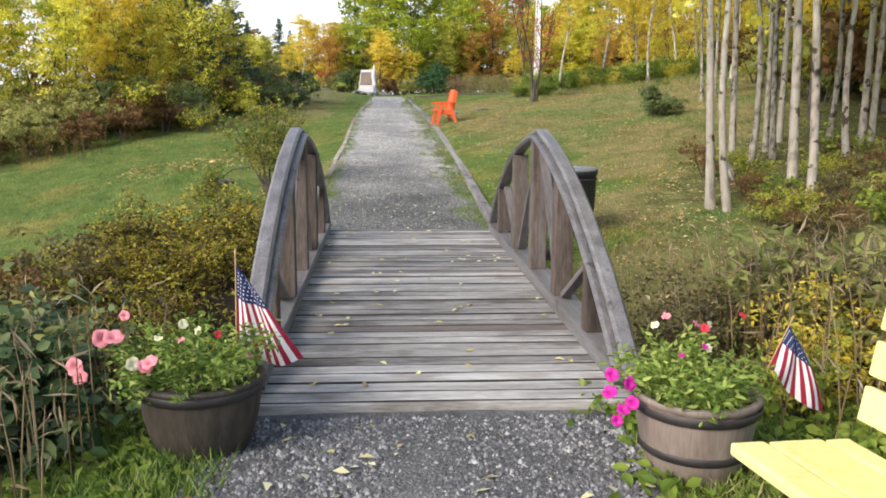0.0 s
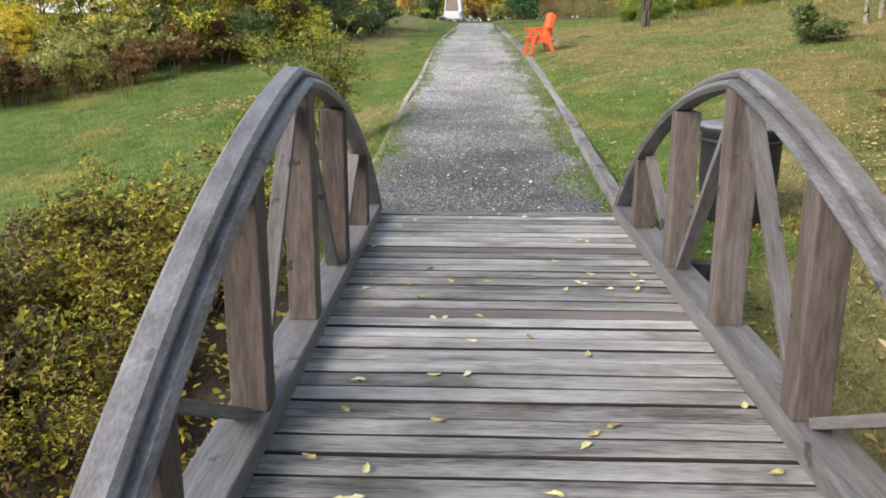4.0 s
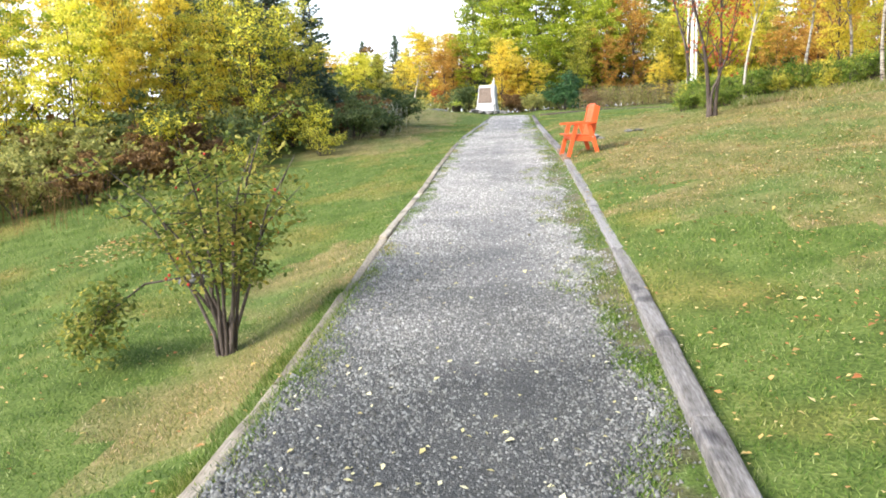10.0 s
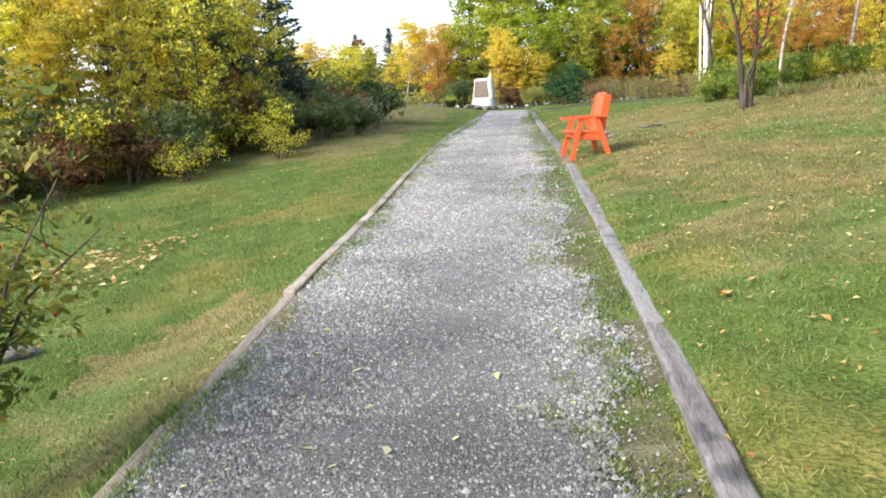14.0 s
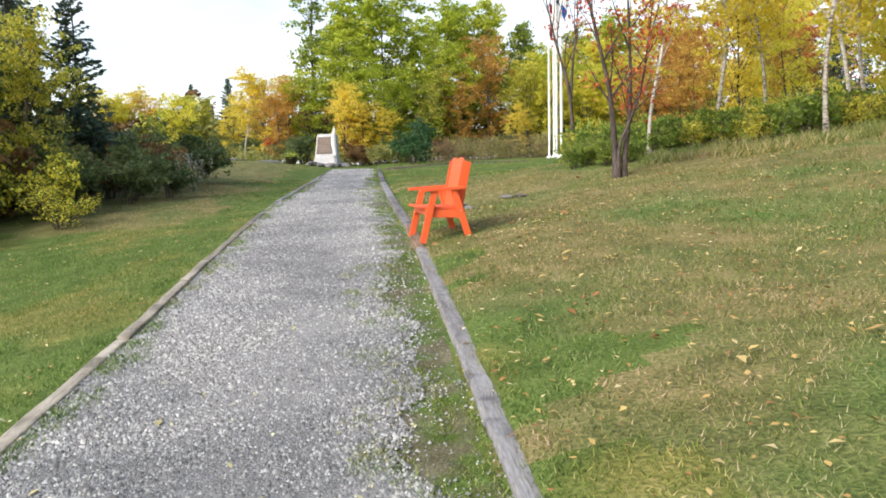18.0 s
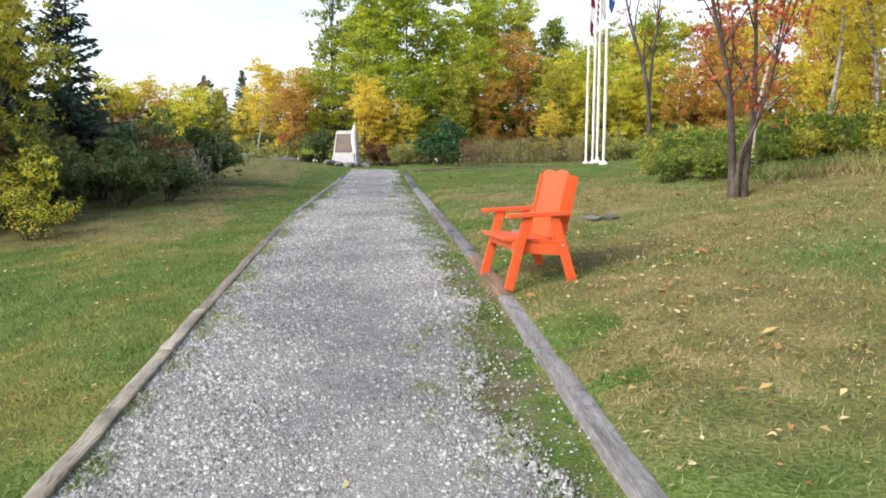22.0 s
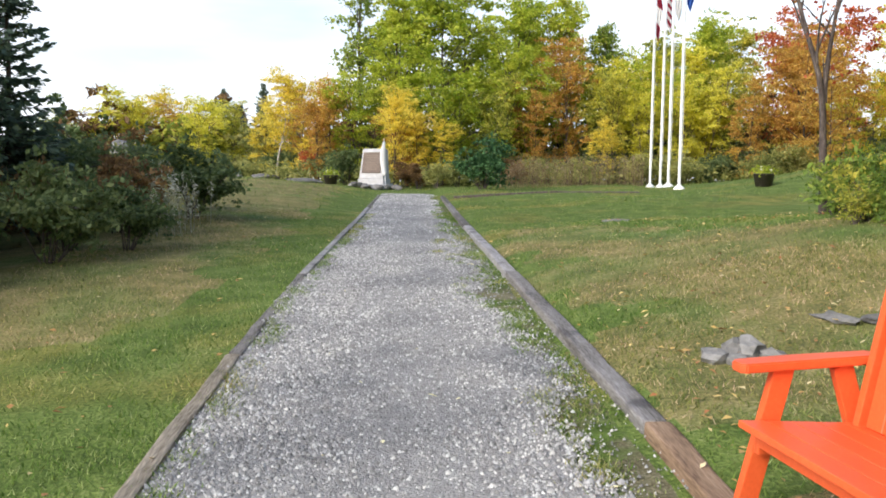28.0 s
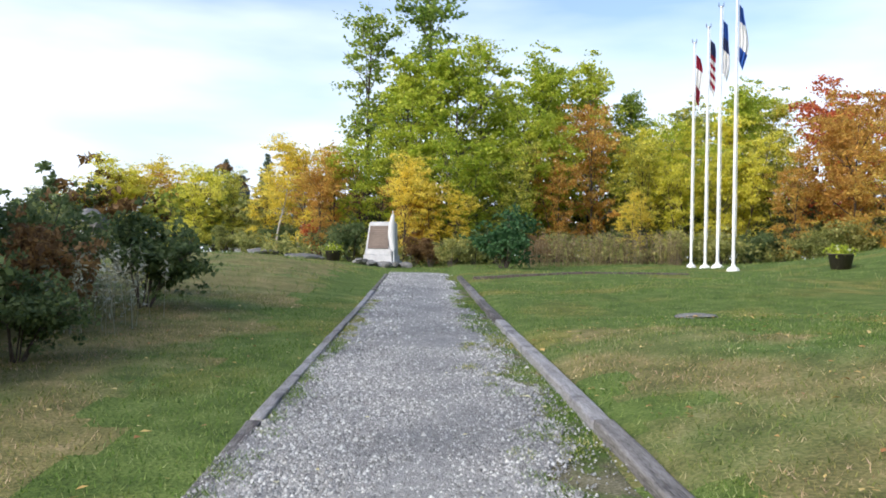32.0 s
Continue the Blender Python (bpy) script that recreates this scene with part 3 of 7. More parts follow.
LEAF_MIXED = leaf_mat("turning_leaves", (0.19, 0.26, 0.05), (0.5, 0.5, 0.085), (0.88, 0.76, 0.14), light=0.62)
LEAF_WEED = leaf_mat("weed_leaves", (0.1, 0.17, 0.028), (0.22, 0.32, 0.05), (0.42, 0.48, 0.09))
LEAF_FLECK = surface("flecked_leaves", [(0.0, (0.0796, 0.1051, 0.0333)), (0.34, (0.177, 0.2289, 0.0546)), (0.52, (0.3894, 0.3901, 0.0759)), (0.66, (0.9, 0.7633, 0.0759)), (1.0, (0.9, 0.9, 0.1518))], scale=1.6, fine=6, mix=0.4, rough=0.6, bump=0, island=0.9, vary=0.2, through_light=0.55, detail=2.0, spec=0.3)
LEAF_DITCH = leaf_mat("ditch_leaves", (0.05, 0.045, 0.016), (0.18, 0.1, 0.035), (0.21, 0.22, 0.04), (0.4, 0.39, 0.06), (0.68, 0.55, 0.08), island=1.0)
LEAF_BROAD = leaf_mat("broad_bank_leaves", (0.03, 0.058, 0.028), (0.065, 0.118, 0.045), (0.11, 0.165, 0.06), (0.16, 0.19, 0.075), light=0.35, island=1.0)
NEEDLES = leaf_mat("spruce_needles", (0.065, 0.1, 0.068), (0.12, 0.175, 0.112), (0.2, 0.27, 0.165), light=0.25)
JUNIPER = leaf_mat("juniper_needles", (0.02, 0.07, 0.025), (0.05, 0.125, 0.04), (0.09, 0.18, 0.055), light=0.15)
SEED_HEADS = leaf_mat("pale_seed_heads", (0.2, 0.19, 0.11), (0.42, 0.42, 0.3), (0.66, 0.66, 0.56))
DRY = leaf_mat("dry_stalks", (0.14, 0.095, 0.045), (0.32, 0.24, 0.13), (0.52, 0.44, 0.3))
FALLEN = leaf_mat("fallen_leaves", (0.34, 0.13, 0.05), (0.58, 0.42, 0.14), (0.74, 0.68, 0.46), light=0.1)
PINK = surface("pink_petals", [(0.0, (0.75, 0.2, 0.26)), (1.0, (0.86, 0.4, 0.42))], scale=20, rough=0.6, bump=0, through_light=0.3)
MAGENTA = surface("magenta_petals", [(0.0, (0.5, 0.01, 0.26)), (1.0, (0.68, 0.03, 0.4))], scale=20, rough=0.6, bump=0, through_light=0.3)
RED_PETAL = surface("red_petals", [(0.0, (0.7, 0.02, 0.06)), (1.0, (0.8, 0.08, 0.1))], scale=20, rough=0.6, bump=0, through_light=0.3)
CREAM_PETAL = surface("cream_petals", [(0.0, (0.7, 0.68, 0.4)), (1.0, (0.82, 0.8, 0.6))], scale=20, rough=0.6, bump=0, through_light=0.3)
HIP_RED = surface("rose_hip_red", [(0.0, (0.4, 0.02, 0.015)), (1.0, (0.55, 0.05, 0.03))], scale=10, rough=0.4, bump=0)


# ---- ground and path ----
def graded(marks):
    """Grid lines from (start, step) marks up to the last one."""
    out, n = [], 0
    for (a, step), (b, _) in zip(marks, marks[1:]):
        out += list(np.arange(a, b - step * 0.25, step))
    return np.array(out + [marks[-1][0]])


def sheet(name, xs, ys, z_at):
    gx, gy = np.meshgrid(xs, ys)
    verts = np.stack([gx, gy, z_at(gx, gy)], -1).reshape(-1, 3)
    n, m = len(xs), len(ys)
    i = np.arange(n - 1)[None] + n * np.arange(m - 1)[:, None]
    faces = np.stack([i, i + 1, i + 1 + n, i + n], -1).reshape(-1, 4)
    me = mesh_fast(name, verts, faces)
    me.polygons.foreach_set("use_smooth", [True] * len(me.polygons))
    return me


ground = part("ground", sheet("ground", graded([(-900, 100), (-100, 12), (-28, 1.0), (-9, 0.16), (9, 0.8), (26, 6), (100, 100), (900, 1)]), graded([(-300, 40), (-20, 1), (-6, 0.2), (36, 0.6), (66, 3), (120, 40), (1200, 1)]), ground_z), LAWN)
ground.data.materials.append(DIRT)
ground.data.materials.append(LAWN_DRY)
ground.data.materials.append(SHADED_MOULD)
mids = np.empty(len(ground.data.polygons) * 3, np.float32)
ground.data.polygons.foreach_get("center", mids)
mids = mids.reshape(-1, 3)


def dry_at(x, y):
    """Where the right-hand slope has dried to straw."""
    line = 1.15 + np.interp(y, [3, 6, 8, 9.5, 12, 15, 19], [0.5, 0.9, 2.0, 2.2, 1.2, 0.4, 0.0])
    wave = 0.5 * np.sin(2.1 * y + x) + 0.35 * np.sin(4.7 * y - 2 * x)
    verge = (x < -1.1) & (x > -2.6 + 0.6 * wave) & (y > 7.5 + wave) & (y < 13.5 + wave)
    bank = (x < -2.2 + 0.4 * wave) & (x > -14) & (y > 24 + wave) & (y < 50)
    return verge | bank | (x > line + wave) & (y > 2.6) & (y < 28.5 + 2 * np.sin(x) + wave)


def grove_share(x, y):
    """How far ground and grass take the grove's brown, canopy-shaded colours, 0 to 1."""
    line = np.maximum(2.7, 2.9 + 0.75 * (y - 7.5)) + 0.4 * np.sin(2.3 * y) + 0.3 * np.sin(5.1 * y + 2 * x) + 0.25 * np.sin(3.7 * x - 1.3 * y)
    return np.clip((x - line) / 1.6, 0, 1) * np.clip((y - 2.2) / 0.8, 0, 1) * np.clip((17 - y) / 3, 0, 1)


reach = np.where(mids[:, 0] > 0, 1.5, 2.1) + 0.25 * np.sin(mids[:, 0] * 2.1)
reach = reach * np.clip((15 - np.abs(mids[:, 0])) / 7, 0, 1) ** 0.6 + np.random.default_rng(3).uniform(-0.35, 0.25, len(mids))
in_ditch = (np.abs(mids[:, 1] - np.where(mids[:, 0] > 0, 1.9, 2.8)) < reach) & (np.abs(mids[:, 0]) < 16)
dry_side = dry_at(mids[:, 0], mids[:, 1])
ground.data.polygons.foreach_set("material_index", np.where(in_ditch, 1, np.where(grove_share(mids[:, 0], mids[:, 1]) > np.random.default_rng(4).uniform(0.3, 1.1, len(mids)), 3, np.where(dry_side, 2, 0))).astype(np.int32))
tagged(ground, "mown autumn lawn with dry patches, sloping beside the path", "ground", kind="structure")

def gravel_right(y):
    y = np.asarray(y, float)
    grown = np.interp(y, [5.9, 7, 9, 13, 15, 19, 22, 26, 33, 44], [0.02, 0.18, 0.2, 0.24, 0.33, 0.3, 0.22, 0.26, 0.2, 0.25])
    return np.minimum(edge_right(y) - 0.05, edge_right(y)) - grown + 0.085 * np.sin(1.7 * y) + 0.06 * np.sin(3.9 * y + 1) + 0.035 * np.sin(9.1 * y) + 0.02 * np.sin(14.3 * y + 2)


def gravel_left(y):
    y = np.asarray(y, float)
    grown = np.interp(y, [5.9, 8, 9.3, 10.6, 13, 17, 20, 30, 44], [0.05, 0.05, 0.14, 0.14, 0.04, 0.02, 0.03, 0.04, 0.1])
    return edge_left(y) + grown + 0.015 * np.sin(2.1 * y + 2)


def path_sheet(name, ys, left, right, cols=16, lift=0.022):
    verts, faces = [], []
    for y in ys:
        a, b = float(left(y)), float(right(y))
        for k in range(cols + 1):
            u = k / cols
            x = a + (b - a) * u
            rim = min(u, 1 - u) * (b - a)
            crown = lift if u < 0.5 else lift * min(1, rim / 0.1) - (0.03 if rim < 1e-6 else 0)
            verts.append((x, y, float(ground_z(x, y)) + crown + 0.006 * noise.noise((x * 3, y * 3, 0))))
    w = cols + 1
    for r in range(len(ys) - 1):
        for k in range(cols):
            faces.append((r * w + k, r * w + k + 1, (r + 1) * w + k + 1, (r + 1) * w + k))
    return mesh_of(name, verts, faces, True)


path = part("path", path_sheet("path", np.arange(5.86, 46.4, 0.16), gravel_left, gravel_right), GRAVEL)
tagged(path, "grey crushed gravel footpath between timber edging", "path", kind="structure")


def margin_left(y):
    return float(gravel_right(y)) - 0.1


def margin_right(y):
    return float(edge_right(y)) - 0.03


margin = part("path", path_sheet("path_margin", np.arange(6.2, 40.0, 0.2), margin_left, margin_right, 5, 0.012), MARGIN_SOIL)
tagged(margin, "trodden bare soil between the gravel and the edging", "soil", kind="structure")


def fore_left(y):
    return -1.02 + 0.10 * math.sin(2.3 * y) + 0.05 * math.sin(6 * y) - 0.12 * max(0.0, -1 - y)


def fore_right(y):
    return 0.86 + 0.07 * math.sin(2.9 * y + 1) + 0.04 * math.sin(7 * y) + 0.05 * max(0.0, -1 - y)


approach = part("path", path_sheet("path_approach", np.arange(-9.0, 0.03, 0.15), fore_left, fore_right), GRAVEL_DARK)
tagged(approach, "dark wet gravel approach in front of the footbridge", "path", kind="structure")


# ---- the timber edging ----
def edging(joints, edge, brown=()):
    for n, (a, b) in enumerate(zip(joints, joints[1:])):
        ya, yb = a + 0.008, b - 0.008
        xa, xb = float(edge(ya)), float(edge(yb))
        za, zb = float(np.interp(ya, PATH_Y, PATH_Z)), float(np.interp(yb, PATH_Y, PATH_Z))
        if xa < 0 and ya < 6:
            zb -= 0.06
        elif xa < 0 and 10 < ya < 12:
            za -= 0.05
        along = Vector((xb - xa, yb - ya, zb - za))
        bm = worn_box((along.length, 0.132 if xa > 0 else 0.095, 0.15), n * 3.7 + xa, bevel=0.017, rough=0.007, cuts=12)
        m = Matrix.Translation(((xa + xb) / 2, (ya + yb) / 2, (za + zb) / 2 + (0.02 if xa > 0 else np.interp(ya, [6, 8.7, 10.8, 12.9, 19, 24], [-0.045, -0.098, -0.066, -0.04, -0.026, -0.03])) + 0.008 * math.sin(n * 5.1))) @ along.to_track_quat("X", "Z").to_matrix().to_4x4()
        ob = part("edging_timber", bm, WOOD_BROWN if n in brown else (WOOD_LOG if xa > 0 or ya > 19.3 else WOOD_TAN), None, "", m)
        tagged(ob, "fresh brown edging timber beside the gravel path" if n in brown else "weathered grey edging timber beside the gravel path", "timber", "edging timbers")


edging([5.95, 7.9, 11.88, 15.35, 19.5, 21.55, 26.3, 29.4, 32.4, 35.6, 39.2, 43.3], edge_right, (4,))
edging([5.7, 8.7, 10.8, 12.9, 16.0, 18.15, 19.25, 23.06, 26.4, 30.1, 34.3, 38.0, 42.0, 44.9], edge_left)
for a, b in ((1.3, 4.1), (4.15, 6.9)):
    along = Vector((b - a, 0.25, float(ground_z(b, 42)) - float(ground_z(a, 42))))
    m = Matrix.Translation(((a + b) / 2, 41.7 + 0.1 * a, float(ground_z((a + b) / 2, 42)) - 0.015)) @ along.to_track_quat("X", "Z").to_matrix().to_4x4()
    tagged(part("edging_timber", worn_box((along.length, 0.12, 0.13), a, 0.03, 0.008), WOOD_POST, None, "", m), "dark weathered edging timber across the lawn", "timber", "edging timbers")


# ---- the footbridge ----
DECK_END, DECK_HALF = 5.86, 0.935
bridge = thing("footbridge", pose(0, 0, 0), "weathered wooden footbridge with arched timber rails over a ditch", "footbridge")


def arch_point(y, drop=0.0):
    """Height of the arch rail's top along the bridge."""
    half = DECK_END / 2
    s = 1 - abs(y - half) / half
    turn, tip = (radians(29), radians(9)) if y < half else (radians(37), radians(5))
    chord = math.hypot(half, 1.215)
    radius = chord / (2 * math.sin(turn / 2))
    # a circular arc from the foot to the apex, slightly pointed there; the far half is bent more
    a0 = tip + turn
    lo, hi = 0.0, 1.0
    for _ in range(24):
        mid = (lo + hi) / 2
        a = a0 - turn * mid
        x = radius * (math.sin(a0) - math.sin(a))
        lo, hi = (mid, hi) if x < s * half * 1.0 else (lo, mid)
    a = a0 - turn * lo
    return radius * (math.cos(a) - math.cos(a0)) + 0.035 - drop


def arch_board(x0, x1, top, thick, y_from, y_to, steps=18, edge=0.008):
    """One bent board of the arch between two stations."""
    verts, faces = [], []
    for k in range(steps + 1):
        y = y_from + (y_to - y_from) * k / steps
        e = 0.01
        slope = (arch_point(y + e) - arch_point(y - e)) / (2 * e) if 0.02 < y < DECK_END - 0.02 else (arch_point(max(y, 0.03)) - arch_point(max(y, 0.03) - 0.02)) / 0.02
        if y > DECK_END - 0.03:
            slope = (arch_point(DECK_END - 0.02) - arch_point(DECK_END - 0.05)) / 0.03
        n = Vector((0, -slope, 1)).normalized()
        c = Vector((0, y, arch_point(min(max(y, 0.0), DECK_END))))
        hi, lo = c - n * top, c - n * (top + thick)
        b = min(edge, thick * 0.42)
        ring = [(x0 + b, hi, 0), (x1 - b, hi, 0), (x1, hi - n * b, 0), (x1, lo + n * b, 0), (x1 - b, lo, 0), (x0 + b, lo, 0), (x0, lo + n * b, 0), (x0, hi - n * b, 0)]
        for x, p, _ in ring:
            verts.append((x, p.y, p.z))
    for k in range(steps):
        for j in range(8):
            a, b = k * 8 + j, k * 8 + (j + 1) % 8
            faces.append((a, b, b + 8, a + 8))
    faces.append(tuple(range(7, -1, -1)))
    faces.append(tuple(steps * 8 + j for j in range(8)))
    me = mesh_of("arch_board", verts, faces)
    bm = bmesh.new()
    bm.from_mesh(me)
    bmesh.ops.recalc_face_normals(bm, faces=bm.faces)
    bpy.data.meshes.remove(me)
    return bm


POSTS = [0.93, 1.93, 2.93, 3.93, 4.93]
for side in (-1, 1):
    mid = side * (DECK_HALF + 0.09)
    curb = box((0.18, DECK_END - 0.36, 0.10), 0.008)
    part("curb_beam", curb, WOOD_RAIL, bridge, "", pose(mid, DECK_END / 2, 0.052))
    part("girder", box((0.16, DECK_END, 0.24), 0.01), WOOD_POST, bridge, "", pose(mid, DECK_END / 2, -0.185))
    for a, b in ((0.03, DECK_END / 2 - 0.004), (DECK_END / 2 + 0.004, DECK_END - 0.03)):
        part("handrail_top", arch_board(mid - 0.052 + side * 0.002, mid + 0.052 + side * 0.002, 0.006, 0.05, a, b, edge=0.017), WOOD_RAIL, bridge, "silvery weathered bent top board")
        part("handrail_under", arch_board(mid - 0.062 - side * 0.034, mid + 0.062 - side * 0.034, 0.054, 0.044, a + 0.05 * (a < 1), b - 0.05 * (b > 5), edge=0.02), WOOD_RAIL, bridge)
    for n, y in enumerate(POSTS):
        top = min(arch_point(y - 0.06), arch_point(y + 0.06)) - 0.085
        h = top - 0.102
        part("post", box((0.135, 0.135, h), 0.008), WOOD_POST, bridge, "", pose(mid - side * 0.012, y, 0.102 + h / 2))
    # braces rise from the feet of the inner posts to the apex and to the outer posts' heads
    for y0, y1, y_head in ((1.93, 2.93, 2.93), (3.93, 2.93, 2.93), (1.93, 0.93, 0.93), (3.93, 4.93, 4.93)):
        way = 1 if y1 > y0 else -1
        foot = Vector((mid + side * 0.0, y0 + way * 0.10, 0.112))
        head = Vector((mid + side * 0.0, y_head - way * 0.085, arch_point(y_head - way * 0.1) - 0.15))
        along = head - foot
        m = Matrix.Translation((foot + head) / 2) @ along.to_track_quat("Z", "X").to_matrix().to_4x4()
        part("brace", box((0.042, 0.07, along.length), 0.005), WOOD_BRACE, bridge, "", m)

plank_meshes = []
for k in range(6):
    bm = worn_box((2.28, 0.1295, 0.042), 11 + k * 2.9, bevel=0.005, rough=0.0024, cuts=9)
    # side faces take the darkened colour so the gaps read as dark lines
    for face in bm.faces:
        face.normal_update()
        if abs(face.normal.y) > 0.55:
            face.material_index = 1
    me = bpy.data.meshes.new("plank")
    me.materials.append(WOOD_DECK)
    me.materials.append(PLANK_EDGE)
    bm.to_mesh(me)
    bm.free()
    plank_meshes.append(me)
brown_plank = plank_meshes[2].copy()
brown_plank.materials[0] = WOOD_DECK_BROWN
pitch = DECK_END / 40
dice = random.Random(5)
for k in range(40):
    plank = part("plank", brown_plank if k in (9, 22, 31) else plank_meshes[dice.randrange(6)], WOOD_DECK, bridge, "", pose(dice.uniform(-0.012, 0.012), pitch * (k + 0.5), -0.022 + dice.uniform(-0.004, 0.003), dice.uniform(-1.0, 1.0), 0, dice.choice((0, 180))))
part("outrigger", box((0.42, 0.11, 0.11), 0.008), WOOD_POST, bridge, "", pose(1.27, 4.28, -0.03))
part("fascia", worn_box((2.27, 0.026, 0.11), 4.4, bevel=0.004, rough=0.0015), WOOD_DECK, bridge, "", pose(0, -0.012, -0.062))
# unseen joists, added so the gaps look onto dark wood
for x in (-0.45, 0.0, 0.45):
    part("joist", box((0.09, DECK_END - 0.2, 0.19), 0.006), WOOD_POST, bridge, "", pose(x, DECK_END / 2, -0.142))
for y in (0.032, DECK_END - 0.032):
    part("sill_beam", box((2.3, 0.11, 0.24), 0.01), WOOD_DECK_BROWN, bridge, "", pose(0, y, -0.166))


# ---- things by the bridge ----
def litter_bin(x, y):
    z = float(ground_z(x, y))
    t = thing("litter_bin", pose(x, y, z), "black plastic litter bin with a grey lid on the lawn", "litter bin")
    part("body", lathe([(0.0, 0.01), (0.2, 0.0), (0.21, 0.02), (0.235, 0.35), (0.24, 0.68), (0.25, 0.69), (0.25, 0.73)], 28), BIN_PLASTIC, t)
    part("lid", lathe([(0.25, 0.731), (0.258, 0.745), (0.245, 0.762), (0.12, 0.775), (0.115, 0.76), (0.11, 0.60), (0.0, 0.60)], 28), BIN_LID, t, "grey lid with a round opening")
    part("band", lathe([(0.243, 0.62), (0.25, 0.625), (0.25, 0.645), (0.243, 0.65)], 28), BIN_PLASTIC, t)
    return t


litter_bin(1.92, 5.75).scale = (1.28, 1.28, 1.0)


def barrel(x, y, turn, body_mat, label, hoops):
    z = float(ground_z(x, y))
    t = thing("barrel_planter", pose(x, y, z - 0.012, 0, 0, turn), label, "planter", "barrel planters")
    verts, faces, sides, rows = [], [], 72, 9
    for n in range(rows):
        u = n / (rows - 1)
        r = 0.205 + 0.085 * u + 0.02 * math.sin(math.pi * u)
        for k in range(sides):
            a = 2 * math.pi * k / sides
            groove = 0.005 if k % 4 == 0 else 0.0
            verts.append(((r - groove) * math.cos(a), (r - groove) * math.sin(a), 0.375 * u))
    for n in range(rows - 1):
        for k in range(sides):
            a, b = n * sides + k, n * sides + (k + 1) % sides
            faces.append((a, b, b + sides, a + sides))
    faces.append(tuple(range(sides - 1, -1, -1)))
    part("body", mesh_of("barrel_body", verts, faces, True), body_mat, t)
    part("rim", lathe([(0.295, 0.368), (0.305, 0.372), (0.308, 0.395), (0.298, 0.402), (0.275, 0.4), (0.268, 0.33), (0.26, 0.31)], 48), body_mat, t)
    for h, r, w in hoops:
        part("hoop", lathe([(r - 0.004, h), (r + 0.005, h + 0.004), (r + 0.009 + 0.01, h + w - 0.004), (r + 0.012, h + w)], 48), HOOP, t, "black hoop")
    part("soil", lathe([(0.268, 0.345), (0.2, 0.36), (0.1, 0.37), (0.0, 0.372)], 32), SOIL, t)
    return t


barrel(-1.13, -0.42, 20, BARREL_DARK, "dark brown half-barrel planter of petunias beside the footbridge", [(0.325, 0.293, 0.05)]).scale = (0.93, 0.93, 0.93)
barrel(1.025, -0.77, 50, BARREL_TAN, "brown half-barrel planter with black hoops beside the footbridge", [(0.315, 0.292, 0.045), (0.125, 0.25, 0.045)]).scale = (0.875, 0.875, 0.95)


def star(bm, centre, ux, uy, r):
    pts = [bm.verts.new(centre + (ux * math.sin(k * math.pi / 5) + uy * math.cos(k * math.pi / 5)) * (r if k % 2 == 0 else r * 0.45)) for k in range(10)]
    bm.faces.new(pts)


def stick_flag(m, label, mirror=1, reach=1.0, fall=0.31):
    """A small flag that hangs limp from its stick: the star field on top, the stripes falling from it."""
    t = thing("stick_flag", m, label, "flag", "small flags in the planters")
    part("stick", lathe([(0.0035, -0.46), (0.0035, 0.04)], 10), STICK, t)
    part("finial", lathe([(0.0, 0.075), (0.005, 0.06), (0.007, 0.048), (0.004, 0.04), (0.0045, 0.038)], 10), STICK, t)

    def place(u, w):
        left = Vector((0.004 - 0.008 * w, -0.006, -0.0 - fall * w))
        right = Vector((0.02 + 0.245 * reach * w ** 0.85, -0.03 * math.sin(3 * w), -0.03 - 0.44 * w))
        p = left.lerp(right, u)
        p.z -= 0.07 * math.sin(math.pi * u) * max(0, w - 0.35) * 1.4
        p.y += 0.018 * math.sin(u * 11 + w * 3) * (0.3 + w)
        p.x *= mirror
        return p

    stripes = 13
    for s in range(stripes):
        bm = bmesh.new()
        grid = [[bm.verts.new(place((s + i / 3) / stripes, 0.42 + 0.58 * j / 10)) for i in range(4)] for j in range(11)]
        for j in range(10):
            for i in range(3):
                bm.faces.new((grid[j][i], grid[j][i + 1], grid[j + 1][i + 1], grid[j + 1][i]))
        part("stripe", bm, RED_CLOTH if s % 2 == 0 else WHITE_CLOTH, t)
    bm = bmesh.new()
    grid = [[bm.verts.new(place(i / 12, 0.02 + 0.4 * j / 10)) for i in range(13)] for j in range(11)]
    for j in range(10):
        for i in range(12):
            bm.faces.new((grid[j][i], grid[j][i + 1], grid[j + 1][i + 1], grid[j + 1][i]))
    canton = part("canton", bm, BLUE_CLOTH, t, "dark blue star field")
    bm = bmesh.new()
    for j in range(1, 8):
        w = 0.06 + 0.345 * j / 7.5
        count = 2 + j
        for i in range(count):
            u = (i + 0.5) / count
            p = place(u, w)
            du, dw = (place(u + 0.02, w) - p).normalized(), (p - place(u, w + 0.02)).normalized()
            lift = du.cross(dw).normalized() * 0.0015
            lift = lift if lift.y < 0 else -lift
            star(bm, p + lift, du, dw, 0.0062)
    part("star_field", bm, WHITE_CLOTH, canton)
    return t


stick_flag(pose(-1.03, -0.02, 0.73, 2, 2, -10), "small stars and stripes stick flag in the dark planter", 1, 1.3, 0.42)
stick_flag(pose(1.375, -0.84, 0.615, 0, 24, 4), "small stars and stripes stick flag leaning beside the brown planter", 1, 1.9).scale = (0.7, 0.7, 0.6)


